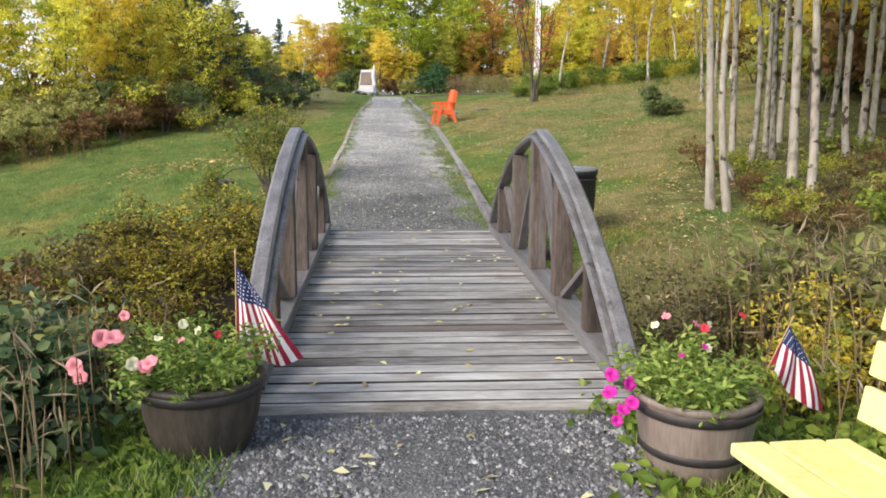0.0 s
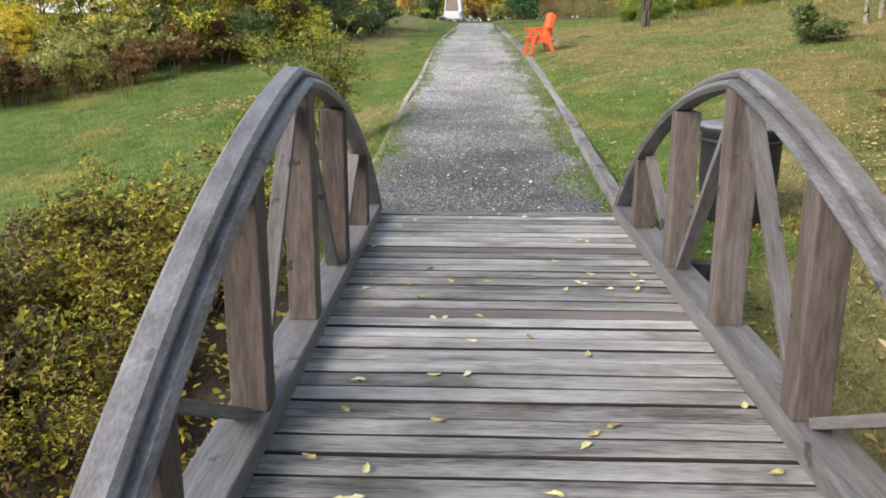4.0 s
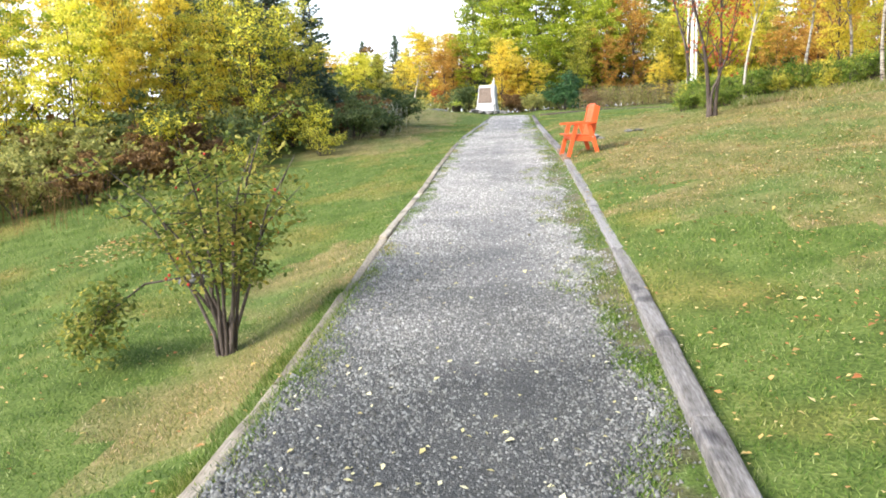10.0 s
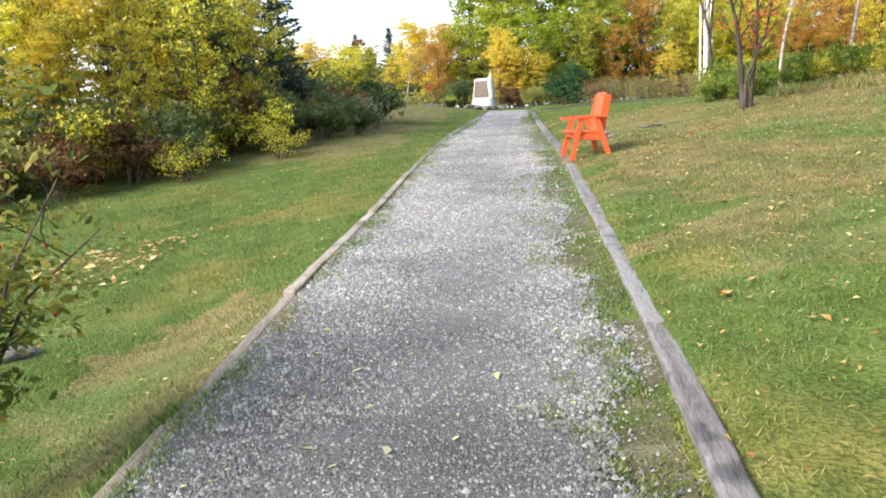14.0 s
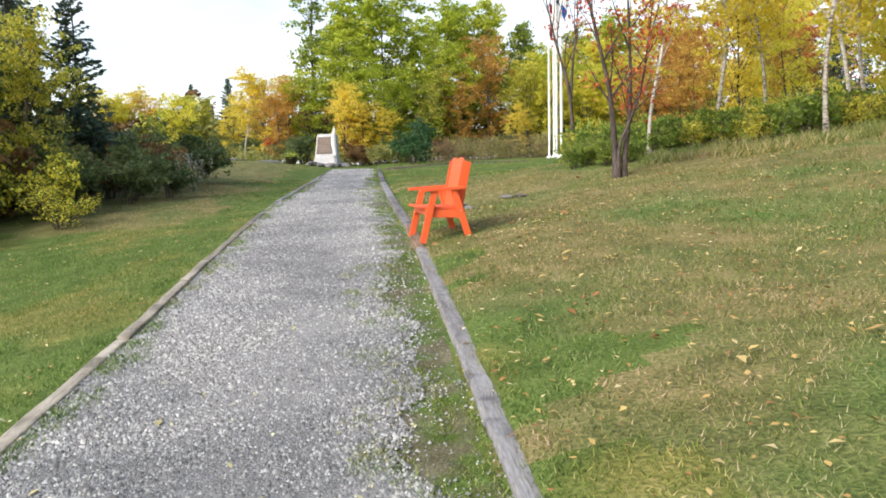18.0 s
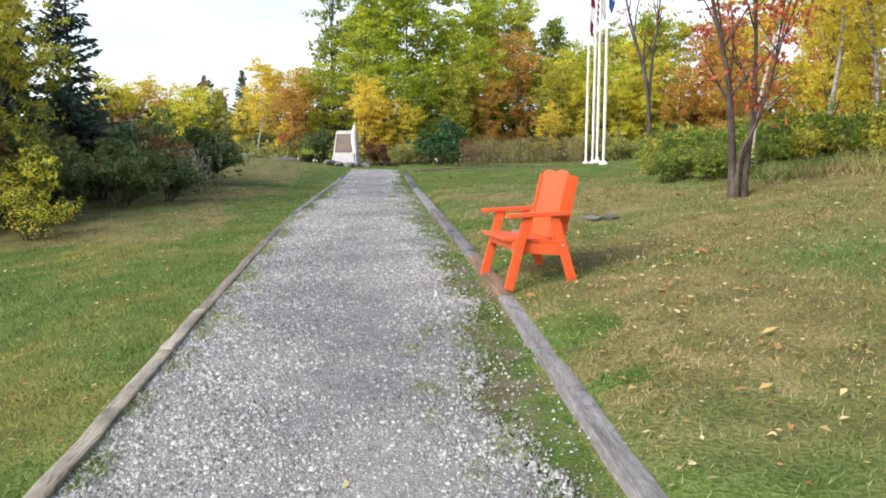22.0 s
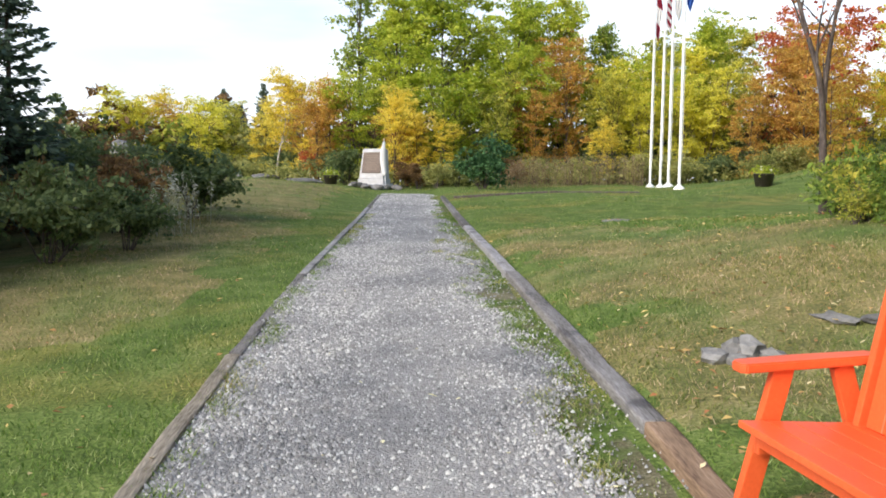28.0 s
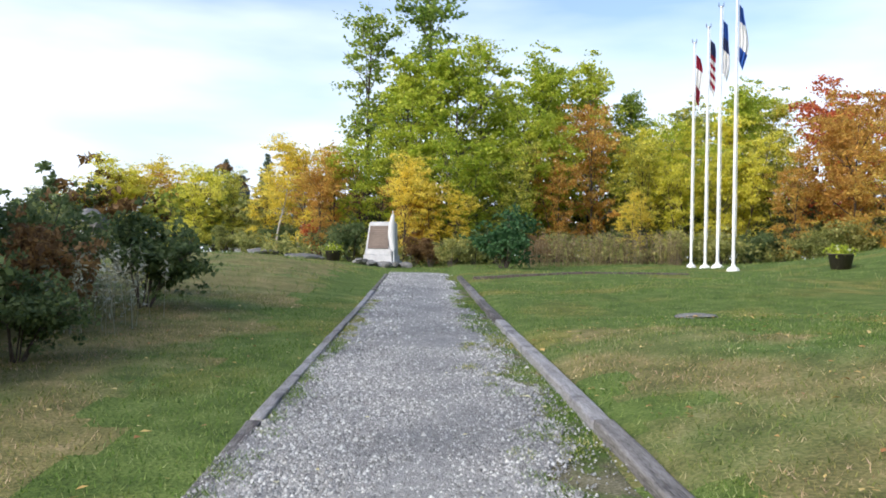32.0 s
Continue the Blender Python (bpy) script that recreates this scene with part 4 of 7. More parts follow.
def flower(parent, at, mat, rng, r=0.035):
    """A five-lobed trumpet flower."""
    r = r * 0.66
    verts, faces = [(0, 0, 0)], []
    n = 20
    for ring, (rr, z) in enumerate(((0.22, 0.016), (0.62, 0.03), (1.0, 0.026))):
        for k in range(n):
            a = 2 * math.pi * k / n
            lobe = 1 + (0.06 * math.cos(5 * a) + 0.04 * math.cos(3 * a + r * 900)) * (ring > 0)
            verts.append((r * rr * lobe * math.cos(a), r * rr * lobe * math.sin(a), z * r / 0.035 + (0.004 * math.cos(5 * a + 1) + 0.003 * math.cos(8 * a)) * (ring == 2)))
    for k in range(n):
        faces.append((0, 1 + k, 1 + (k + 1) % n))
    for ring in range(2):
        for k in range(n):
            a, b = 1 + ring * n + k, 1 + ring * n + (k + 1) % n
            faces.append((a, a + n, b + n, b))
    m = Matrix.Translation(at) @ pose(0, 0, 0, rng.uniform(20, 80), rng.uniform(-40, 40), rng.uniform(-40, 40))
    return part("flower", mesh_of("flower", verts, faces, True), mat, parent, "", m)


def petunias(x, y, z, seed, blooms, label, spread=0.36):
    rng = random.Random(seed)
    npr = np.random.default_rng(seed)
    t = thing("petunia", pose(x, y, z), label, "flowers")
    stems, cloud = Geo(), []
    for k in range(66):
        a, reach = rng.uniform(0, 2 * math.pi), spread * math.sqrt(rng.random())
        h = 0.06 + 0.26 * rng.random() * (1 - 0.5 * reach / spread)
        tip = np.array([reach * math.cos(a), reach * math.sin(a), h])
        root = tip * np.array([0.35, 0.35, 0]) + np.array([0, 0, -0.04])
        bend = (root + tip) / 2 + np.array([0, 0, 0.05])
        stems.tube([root, bend, tip], [0.004, 0.003, 0.002], 5)
        for _ in range(36):
            u = rng.random() ** 0.6
            cloud.append(root * (1 - u) + tip * u + npr.normal(size=3) * 0.026)
    cloud = np.array(cloud)
    tagged(part("branching", stems.mesh("branching"), LEAF_GREEN, t), kind="stuff")
    g = Geo()
    g.blades(*leaf_blades(cloud, npr.uniform(0.011, 0.027, len(cloud)), npr, wide=0.36))
    part("foliage", g.mesh("foliage"), PETUNIA_LEAF, t)
    for mat, place, r in blooms:
        flower(t, place, mat, rng, r)
    return t


PETUNIA_LEAF = leaf_mat("petunia_leaves", (0.085, 0.14, 0.032), (0.24, 0.36, 0.07), (0.52, 0.58, 0.17), island=1.0)
petunias(-1.17, -0.42, 0.28, 3, [(PINK, (-0.37, -0.04, 0.20), 0.062), (PINK, (-0.31, -0.07, 0.19), 0.066), (PINK, (-0.45, -0.12, 0.10), 0.06), (PINK, (-0.46, -0.05, 0.02), 0.05), (PINK, (-0.09, -0.29, 0.15), 0.055), (PINK, (-0.13, -0.28, 0.13), 0.05), (PINK, (-0.3, 0.08, 0.27), 0.036), (CREAM_PETAL, (-0.18, -0.27, 0.15), 0.045), (CREAM_PETAL, (-0.02, -0.05, 0.26), 0.034), (CREAM_PETAL, (0.05, -0.02, 0.22), 0.03), (CREAM_PETAL, (-0.1, -0.12, 0.22), 0.03), (RED_PETAL, (0.12, 0.0, 0.2), 0.026), (MAGENTA, (0.24, 0.1, 0.06), 0.036), (PINK, (0.0, -0.12, 0.2), 0.028)], "pink and cream petunias in the dark planter", 0.42)
petunias(1.0, -0.75, 0.265, 4, [(MAGENTA, (-0.36, -0.06, 0.13), 0.045), (MAGENTA, (-0.30, -0.08, 0.1), 0.045), (MAGENTA, (-0.37, -0.1, 0.06), 0.048), (MAGENTA, (-0.28, -0.12, 0.03), 0.045), (MAGENTA, (-0.33, -0.14, 0.0), 0.042), (MAGENTA, (-0.34, -0.1, -0.05), 0.038), (RED_PETAL, (0.06, 0.03, 0.30), 0.03), (RED_PETAL, (0.25, 0.1, 0.33), 0.03), (PINK, (-0.08, 0.1, 0.33), 0.032), (PINK, (0.02, 0.04, 0.31), 0.032), (CREAM_PETAL, (-0.16, 0.0, 0.32), 0.03), (CREAM_PETAL, (0.04, -0.06, 0.24), 0.028), (MAGENTA, (0.02, -0.08, 0.25), 0.022), (MAGENTA, (-0.08, -0.1, 0.22), 0.02), (CREAM_PETAL, (0.1, 0.1, 0.3), 0.026)], "magenta and red petunias in the brown planter", 0.34)


# ---- seats ----
def board(parent, name, size, at, mat, bevel=0.008, label=""):
    return part(name, box(size, bevel), mat, parent, label, at)


def span(parent, name, a, b, wide, thick, mat, facing="X"):
    """A straight board from a to b; facing: the axis along which it is thick."""
    a, b = Vector(a), Vector(b)
    along = b - a
    m = Matrix.Translation((a + b) / 2) @ along.to_track_quat("Z", facing).to_matrix().to_4x4()
    return part(name, box((wide, thick, along.length), 0.006), mat, parent, "", m)


BOLT_SIDE = {-1: -1, 1: 1}


def orange_seat(x, y, turn):
    """A wide garden chair that faces -x: splayed legs, flat arms, a slatted back with a scalloped top."""
    z = 0.957
    t = thing("garden_chair", pose(x, y, z, 0, 0, turn), "bright orange painted wooden garden chair on the grass beside the path", "chair")
    half = 0.52
    for s in (-1, 1):
        front = span(t, "front_leg", (-0.35, s * half, -0.10), (-0.16, s * half, 0.565), 0.095, 0.04, ORANGE)
        rear = span(t, "rear_leg", (0.33, s * half, -0.04), (0.12, s * half, 0.565), 0.095, 0.04, ORANGE)
        for leg, h in ((front, -0.005), (rear, 0.04)):
            part("bolt", lathe([(0.0, 0.006), (0.008, 0.005), (0.011, 0.0)], 12), STEEL, leg, "steel bolt head", Matrix.Translation((0, 0.021 * BOLT_SIDE[s], h)) @ pose(0, 0, 0, -90 * BOLT_SIDE[s], 0, 0))
        bm = bmesh.new()
        outline = [(-0.36, -0.05), (-0.385, -0.03), (-0.385, 0.03), (-0.36, 0.055), (-0.1, 0.065), (0.27, 0.05), (0.285, 0.035), (0.285, -0.05)]
        lower = [bm.verts.new((px, py * 1.05, 0.0)) for px, py in outline]
        bm.faces.new(lower)
        up = bmesh.ops.extrude_face_region(bm, geom=list(bm.faces))
        bmesh.ops.translate(bm, vec=(0, 0, 0.038), verts=[v for v in up["geom"] if isinstance(v, bmesh.types.BMVert)])
        bmesh.ops.recalc_face_normals(bm, faces=bm.faces)
        bmesh.ops.bevel(bm, geom=list(bm.edges), offset=0.006, segments=2, affect="EDGES")
        part("armrest", bm, ORANGE, t, "", pose(0, s * (half + 0.0), 0.562, 0, -2.5, 0))
        span(t, "side_rail", (-0.30, s * (half - 0.045), 0.275), (0.29, s * (half - 0.045), 0.255), 0.10, 0.035, ORANGE)
        span(t, "back_post", (0.17, s * (half - 0.09), 0.22), (0.34, s * (half - 0.09), 0.93), 0.13, 0.035, ORANGE)
    for k in range(5):
        u = k / 4
        board(t, "seat_slat", (0.122, 2 * half - 0.09, 0.03), pose(-0.33 + 0.495 * u, 0, 0.348 - 0.022 * u, 0, 2.5, 0), ORANGE, 0.007)
    board(t, "apron", (0.032, 2 * half - 0.10, 0.075), pose(-0.285, 0, 0.292), ORANGE)
    board(t, "back_rail", (0.035, 2 * half - 0.2, 0.09), pose(0.225, 0, 0.42, 0, 13.5, 0), ORANGE)
    board(t, "back_rail", (0.035, 2 * half - 0.2, 0.09), pose(0.312, 0, 0.80, 0, 13.5, 0), ORANGE)
    wide = (2 * half - 0.25) / 8
    for k in range(8):
        c = -(half - 0.125) + wide * (k + 0.5)
        u0, u1 = (k % 4) / 4, (k % 4 + 1) / 4
        bm = bmesh.new()
        low = [(-wide / 2 + 0.0015, 0.0), (wide / 2 - 0.0015, 0.0)]
        crest = []
        for i in range(7):
            u = u1 + (u0 - u1) * i / 6
            crest.append((wide / 2 - 0.0015 - (wide - 0.003) * i / 6, 0.60 + 0.055 * math.sqrt(max(0.0, 1 - (2 * u - 1) ** 2 * 0.92))))
        ring = [bm.verts.new((0, py, pz)) for py, pz in low + crest]
        bm.faces.new(ring)
        up = bmesh.ops.extrude_face_region(bm, geom=list(bm.faces))
        bmesh.ops.translate(bm, vec=(0.022, 0, 0), verts=[v for v in up["geom"] if isinstance(v, bmesh.types.BMVert)])
        bmesh.ops.recalc_face_normals(bm, faces=bm.faces)
        edges = [e for e in bm.edges if e.calc_length() > 0.03]
        bmesh.ops.bevel(bm, geom=edges, offset=0.004, segments=1, affect="EDGES")
        part("back_slat", bm, ORANGE, t, "", pose(0.155, c, 0.345, 0, 13.5, 0))
    return t


orange_seat(1.415, 20.0, 5).scale = (0.8, 0.9, 0.905)


def yellow_bench(x, y, turn):
    z = float(ground_z(x, y))
    t = thing("bench", pose(x, y, z, 0, 0, turn), "pale yellow painted wooden bench with a slatted back beside the path", "bench")
    length = 1.5
    for k, (px, pz, w) in enumerate(((0.068, 0.40, 0.132), (0.257, 0.39, 0.212), (0.43, 0.38, 0.096))):
        board(t, "seat_slat", (w, length, 0.045), pose(px, -length / 2, pz, 0, 2, 0), YELLOW, 0.01)
    for k in range(3):
        board(t, "back_slat", (0.035, length, 0.13), pose(0.53 + 0.03 * k, -length / 2, 0.53 + 0.165 * k, 0, 10, 0), YELLOW, 0.01)
    for py in (-0.4, -length + 0.15):
        span(t, "leg", (0.12, py, -0.03), (0.12, py, 0.375), 0.09, 0.045, YELLOW)
        span(t, "leg", (0.50, py, -0.03), (0.64, py, 0.92), 0.09, 0.045, YELLOW)
        board(t, "bearer", (0.5, 0.045, 0.09), pose(0.3, py, 0.325), YELLOW)
    return t


yellow_bench(0.89, -1.43, 9).location.z -= 0.012


# ---- the division sign on the lower lawn ----
def flat_shape(pts, thick):
    bm = bmesh.new()
    bm.faces.new([bm.verts.new((px, 0, pz)) for px, pz in pts])
    up = bmesh.ops.extrude_face_region(bm, geom=list(bm.faces))
    bmesh.ops.translate(bm, vec=(0, -thick, 0), verts=[v for v in up["geom"] if isinstance(v, bmesh.types.BMVert)])
    bmesh.ops.recalc_face_normals(bm, faces=bm.faces)
    return bm


def lettering(text, size, mat, parent, m, name="lettering"):
    cu = bpy.data.curves.new(name, "FONT")
    cu.body, cu.size, cu.align_x, cu.extrude = text, size, "CENTER", 0.0015
    tmp = new("tmp", cu)
    me = bpy.data.meshes.new_from_object(tmp.evaluated_get(bpy.context.evaluated_depsgraph_get()))
    bpy.data.objects.remove(tmp)
    bpy.data.curves.remove(cu)
    me.name = name
    return part(name, me, mat, parent, "", m)


def division_sign(x, y, z, turn):
    t = thing("sign", pose(x, y, z, 0, 0, turn), "tall white painted sign with a black shield, on grey posts", "sign")
    w, h = 1.42, 2.86
    part("panel", box((w, 0.03, h), 0.004), SIGN_WHITE, t, "", pose(0, 0, 1.40 + h / 2))
    part("edge_trim", box((w + 0.03, 0.045, 0.03), 0.004), GREY_POST, t, "", pose(0, 0, 1.40 + h + 0.014))
    for s in (-1, 1):
        part("post", box((0.16, 0.12, 2.1), 0.006), GREY_POST, t, "", pose(s * 0.56, 0.078, 0.5))
    top = 1.40 + h
    # the arched tab over the shield
    arc = [(0.68 * k / 10, top - 0.245 - 0.12 * (k / 10) ** 2) for k in range(-10, 11)]
    low = [(0.68 * k / 10, top - 0.60 - 0.17 * (k / 10) ** 2) for k in range(10, -11, -1)]
    part("shield_tab", flat_shape(arc + low, 0.004), BLACK, t, "black arched tab", pose(0, -0.0155, 0))
    tab_low = top - 0.90
    shield = [(-0.67, tab_low + 0.06), (0.67, tab_low + 0.06), (0.62, tab_low - 0.1), (0.64, tab_low - 0.55), (0.62, tab_low - 0.9), (0.5, tab_low - 1.05), (0.2, tab_low - 1.12), (0.06, tab_low - 1.2), (0.0, tab_low - 1.32), (-0.06, tab_low - 1.2), (-0.2, tab_low - 1.12), (-0.5, tab_low - 1.05), (-0.62, tab_low - 0.9), (-0.64, tab_low - 0.55), (-0.62, tab_low - 0.1)]
    part("shield", flat_shape(shield[::-1], 0.004), BLACK, t, "black shield", pose(0, -0.0155, 0))
    head = [(-0.30, 0.02), (-0.18, 0.1), (0.02, 0.12), (0.2, 0.02), (0.33, -0.2), (0.52, -0.36), (0.42, -0.42), (0.44, -0.55), (0.33, -0.55), (0.34, -0.7), (0.24, -0.68), (0.2, -0.84), (0.12, -0.8), (0.04, -0.97), (-0.03, -0.9), (-0.09, -0.98), (-0.1, -0.7), (-0.04, -0.45), (-0.1, -0.3)]
    part("emblem_shape", flat_shape([(px - 0.02, tab_low - 0.1 + pz) for px, pz in head][::-1], 0.003), SIGN_WHITE, t, "plain white shape", pose(0, -0.0197, 0))
    beak = [(-0.54, -0.10), (-0.44, 0.0), (-0.27, 0.03), (-0.1, -0.06), (-0.1, -0.3), (-0.28, -0.27), (-0.38, -0.24), (-0.26, -0.16), (-0.42, -0.12), (-0.5, -0.17)]
    part("emblem_shape", flat_shape([(px - 0.02, tab_low - 0.1 + pz) for px, pz in beak][::-1], 0.003), PEACH, t, "plain peach shape", pose(0, -0.0207, 0))
    part("emblem_shape", flat_shape([(px, tab_low - 0.13 + pz) for px, pz in ((-0.2, 0.015), (-0.1, 0.045), (0.0, 0.03), (-0.06, -0.01), (-0.14, -0.02))][::-1], 0.002), BLACK, t, "small plain black bar", pose(0, -0.0235, 0))
    part("emblem_shape", flat_shape([(px, tab_low - 0.1 + pz) for px, pz in ((-0.5, -0.17), (-0.26, -0.13), (-0.16, -0.17), (-0.28, -0.2))][::-1], 0.002), BLACK, t, "small plain black bar", pose(0, -0.0245, 0))
    # tab lettering along a slight arc
    word = "AIRBORNE"
    for k, ch in enumerate(word):
        u = (-3.55, -2.68, -1.95, -0.95, 0.05, 1.05, 2.1, 3.1)[k] / 4.1
        lettering(ch, 0.27, TAN, t, Matrix.Translation((0.545 * u * 1.08, -0.0205, top - 0.545 - 0.115 * u * u)) @ pose(0, 0, 0, 90, 0, 0) @ pose(0, 0, 0, 0, 0, -13 * u), "letter")
    lettering("101st AIRBORNE DIV", 0.12, BLACK, t, pose(0.05, -0.0165, 1.40 + 0.24, 90, 0, 0))
    lettering("FT. CAMPBELL KY", 0.122, BLACK, t, pose(0.02, -0.0165, 1.40 + 0.09, 90, 0, 0))
    return t


division_sign(-10.12, 12.66, -1.36, 37)


# ---- the memorial and the flags at the top ----
def rock_mesh(seed, size, detail=3, jag=0.12):
    bm = bmesh.new()
    bmesh.ops.create_icosphere(bm, subdivisions=detail, radius=0.5)
    for v in bm.verts:
        p = v.co * 1.7 + Vector((seed * 5.3, seed, 0))
        v.co *= 1 + 0.45 * noise.noise(p) + 0.22 * abs(noise.noise(p * 2.3)) + jag * noise.noise(p * 5.1)
        v.co = Vector((v.co.x * size[0], v.co.y * size[1], v.co.z * size[2]))
    return bm


def rock(x, y, size, seed, label, group="", sink=0.3, lift=0.0, jag=0.12):
    ob = part("rock", rock_mesh(seed, size, 2 if jag > 0.2 else 3, jag), ROCK, None, "", pose(x, y, float(ground_z(x, y)) + size[2] * (0.5 - sink) + lift, 0, 0, seed * 47))
    return tagged(ob, label, "rock", group)


def memorial(x, y, turn):
    """A slab that leans back on a footing of rubble, with a bronze plaque high on its face."""
    z = float(ground_z(x, y))
    t = thing("memorial_stone", pose(x, y, z, 0, 0, turn), "pale granite memorial stone with a bronze plaque on a stone base", "memorial")
    part("base", box((1.3, 0.8, 0.22), 0.03), GRANITE, t, "", pose(0, 0, 0.10))
    part("plinth", box((1.16, 0.62, 0.2), 0.03), GRANITE, t, "", pose(0, 0.02, 0.30))
    prof = [(-0.27, 0.39), (0.28, 0.39), (0.26, 1.5), (0.14, 1.6), (-0.02, 1.57)]
    bm = bmesh.new()
    bm.faces.new([bm.verts.new((-0.54, py, pz)) for py, pz in prof])
    up = bmesh.ops.extrude_face_region(bm, geom=list(bm.faces))
    bmesh.ops.translate(bm, vec=(1.08, 0, 0), verts=[v for v in up["geom"] if isinstance(v, bmesh.types.BMVert)])
    bmesh.ops.recalc_face_normals(bm, faces=bm.faces)
    for v in bm.verts:
        if v.co.z > 1.0:
            v.co.x *= 0.93
    bmesh.ops.bevel(bm, geom=list(bm.edges), offset=0.02, segments=2, affect="EDGES")
    part("slab", bm, GRANITE, t)
    lean = math.degrees(math.atan2(0.25, 1.18))
    plaque = part("plaque", box((0.84, 0.025, 0.84), 0.006), BRONZE, t, "dark bronze plaque", pose(-0.01, -0.152, 1.03, -lean, 0, 0))
    for k in range(9):
        part("text_bar", box((0.6 - 0.12 * (k % 3 == 2), 0.006, 0.014), 0.0), BRONZE_LETTER, plaque, "", pose(0, -0.0135, 0.28 - 0.07 * k))
    return t


memorial(-1.34, 51.0, -27)
# a white flag on a leaning staff beside the stone
staff = thing("furled_flag", pose(-0.86, 50.2, float(ground_z(-0.86, 50.2)), 0, -2, 0), "furled white flag on a white staff before the memorial stone", "flag")
part("staff", lathe([(0.016, -0.02), (0.014, 1.95), (0.0, 1.99)], 12), WHITE_PAINT, staff)
bm = bmesh.new()
rings = [[bm.verts.new(((0.02 + 0.085 * math.sin(math.pi * min(1, 0.1 + w * 0.75)) * (1 + 0.25 * math.sin(3 * a))) * math.cos(a) - 0.07 * math.sin(math.pi * w), (0.02 + 0.05 * w) * math.sin(a), 1.85 - 1.25 * w + 0.05 * math.cos(a) * w)) for a in [2 * math.pi * k / 16 for k in range(16)]] for w in [j / 11 for j in range(12)]]
for j in range(11):
    for k in range(16):
        bm.faces.new((rings[j][k], rings[j][(k + 1) % 16], rings[j + 1][(k + 1) % 16], rings[j + 1][k]))
part("cloth", bm, WHITE_CLOTH, staff)
dice = random.Random(9)
for k in range(26):
    rock(-2.15 + 1.75 * dice.random(), 49.75 + 0.7 * dice.random(), (0.2 + 0.25 * dice.random(), 0.25, 0.1 + 0.14 * dice.random()), 20 + k, "pale field stone heaped before the memorial", "stones at the memorial", 0.25, 0.1 * dice.random(), 0.35)


def round_planter(x, y, r, label, seed):
    z = float(ground_z(x, y))
    t = thing("planter", pose(x, y, z), label, "planter", "dark round planters")
    part("pot", lathe([(0.0, 0.0), (r * 0.72, 0.0), (r * 0.95, r * 1.1), (r * 1.03, r * 1.12), (r * 1.03, r * 1.22), (r * 0.93, r * 1.22), (r * 0.9, r * 1.05), (0, r * 1.05)], 28), BARREL_DARK, t)
    npr = np.random.default_rng(seed)
    n = 260
    c = npr.normal(size=(n, 3)) * np.array([r * 0.5, r * 0.5, r * 0.28]) + np.array([0, 0, r * 1.4])
    g = Geo()
    g.quads(leaf_quads(c, npr.uniform(0.03, 0.06, n), npr, 0.5))
    part("foliage", g.mesh("foliage"), LEAF_LIME, t)
    rng = random.Random(seed)
    for k in range(7):
        flower(t, (rng.uniform(-r, r) * 0.7, rng.uniform(-r, r) * 0.7, r * rng.uniform(1.45, 1.8)), rng.choice((CREAM_PETAL, CREAM_PETAL, PINK)), rng, 0.05)
    return t


round_planter(9.65, 39.9, 0.29, "dark round planter with pale flowers on the lawn", 2)
round_planter(-3.05, 50.9, 0.30, "dark round planter beside the memorial stone", 6)


def limp_flag(parent, top, drop, bands, seed):
    """A flag hanging in folds down its pole. bands: shares of the drop and their cloths."""
    prev = 0.0
    for share, mat in bands:
        bm = bmesh.new()
        rows, cols = 7, 9
        grid = []
        for j in range(rows):
            w = prev + share * j / (rows - 1)
            width = 0.07 + 0.2 * math.sin(math.pi * min(1, 0.12 + w * 0.8)) * (0.75 + 0.25 * math.sin(seed + w * 5))
            grid.append([bm.verts.new((0.05 + width * i / (cols - 1), 0.05 * math.sin(i * 1.9 + seed + w * 2.5), top - 0.1 - drop * w - 0.30 * (i / (cols - 1)) * (0.5 + 0.5 * w))) for i in range(cols)])
        for j in range(rows - 1):
            for i in range(cols - 1):
                bm.faces.new((grid[j][i], grid[j][i + 1], grid[j + 1][i + 1], grid[j + 1][i]))
        part("cloth_band", bm, mat, parent)
        prev += share


def flagpole(x, y, seed, bands, label, height=7.5, drop=1.5):
    z = float(ground_z(x, y))
    t = thing("flagpole", pose(x, y, z, 0, 0, -20), label, "flagpole", "flagpoles on the lawn")
    part("pole", lathe([(0.046, -0.05), (0.043, 3.0), (0.028, height)], 18), WHITE_PAINT, t)
    part("collar", lathe([(0.17, -0.02), (0.165, 0.03), (0.12, 0.09), (0.065, 0.11), (0.058, 0.16)], 24), WHITE_PAINT, t)
    cap = part("truck", lathe([(0.045, height), (0.05, height + 0.03), (0.03, height + 0.06), (0.0, height + 0.07)], 14), STEEL, t)
    for s in (-1, 1):
        part("pulley", box((0.02, 0.05, 0.10), 0.006), HOOP, cap, "", pose(s * 0.07, 0, height + 0.10))
    part("bracket", box((0.16, 0.03, 0.02), 0.004), HOOP, t, "", pose(0, 0, height + 0.05))
    part("halyard", lathe([(0.006, 0.9), (0.006, height)], 6), WHITE_CLOTH, t, "", pose(0.06, -0.03, 0))
    limp_flag(t, height - 0.25, drop, bands, seed)
    return t


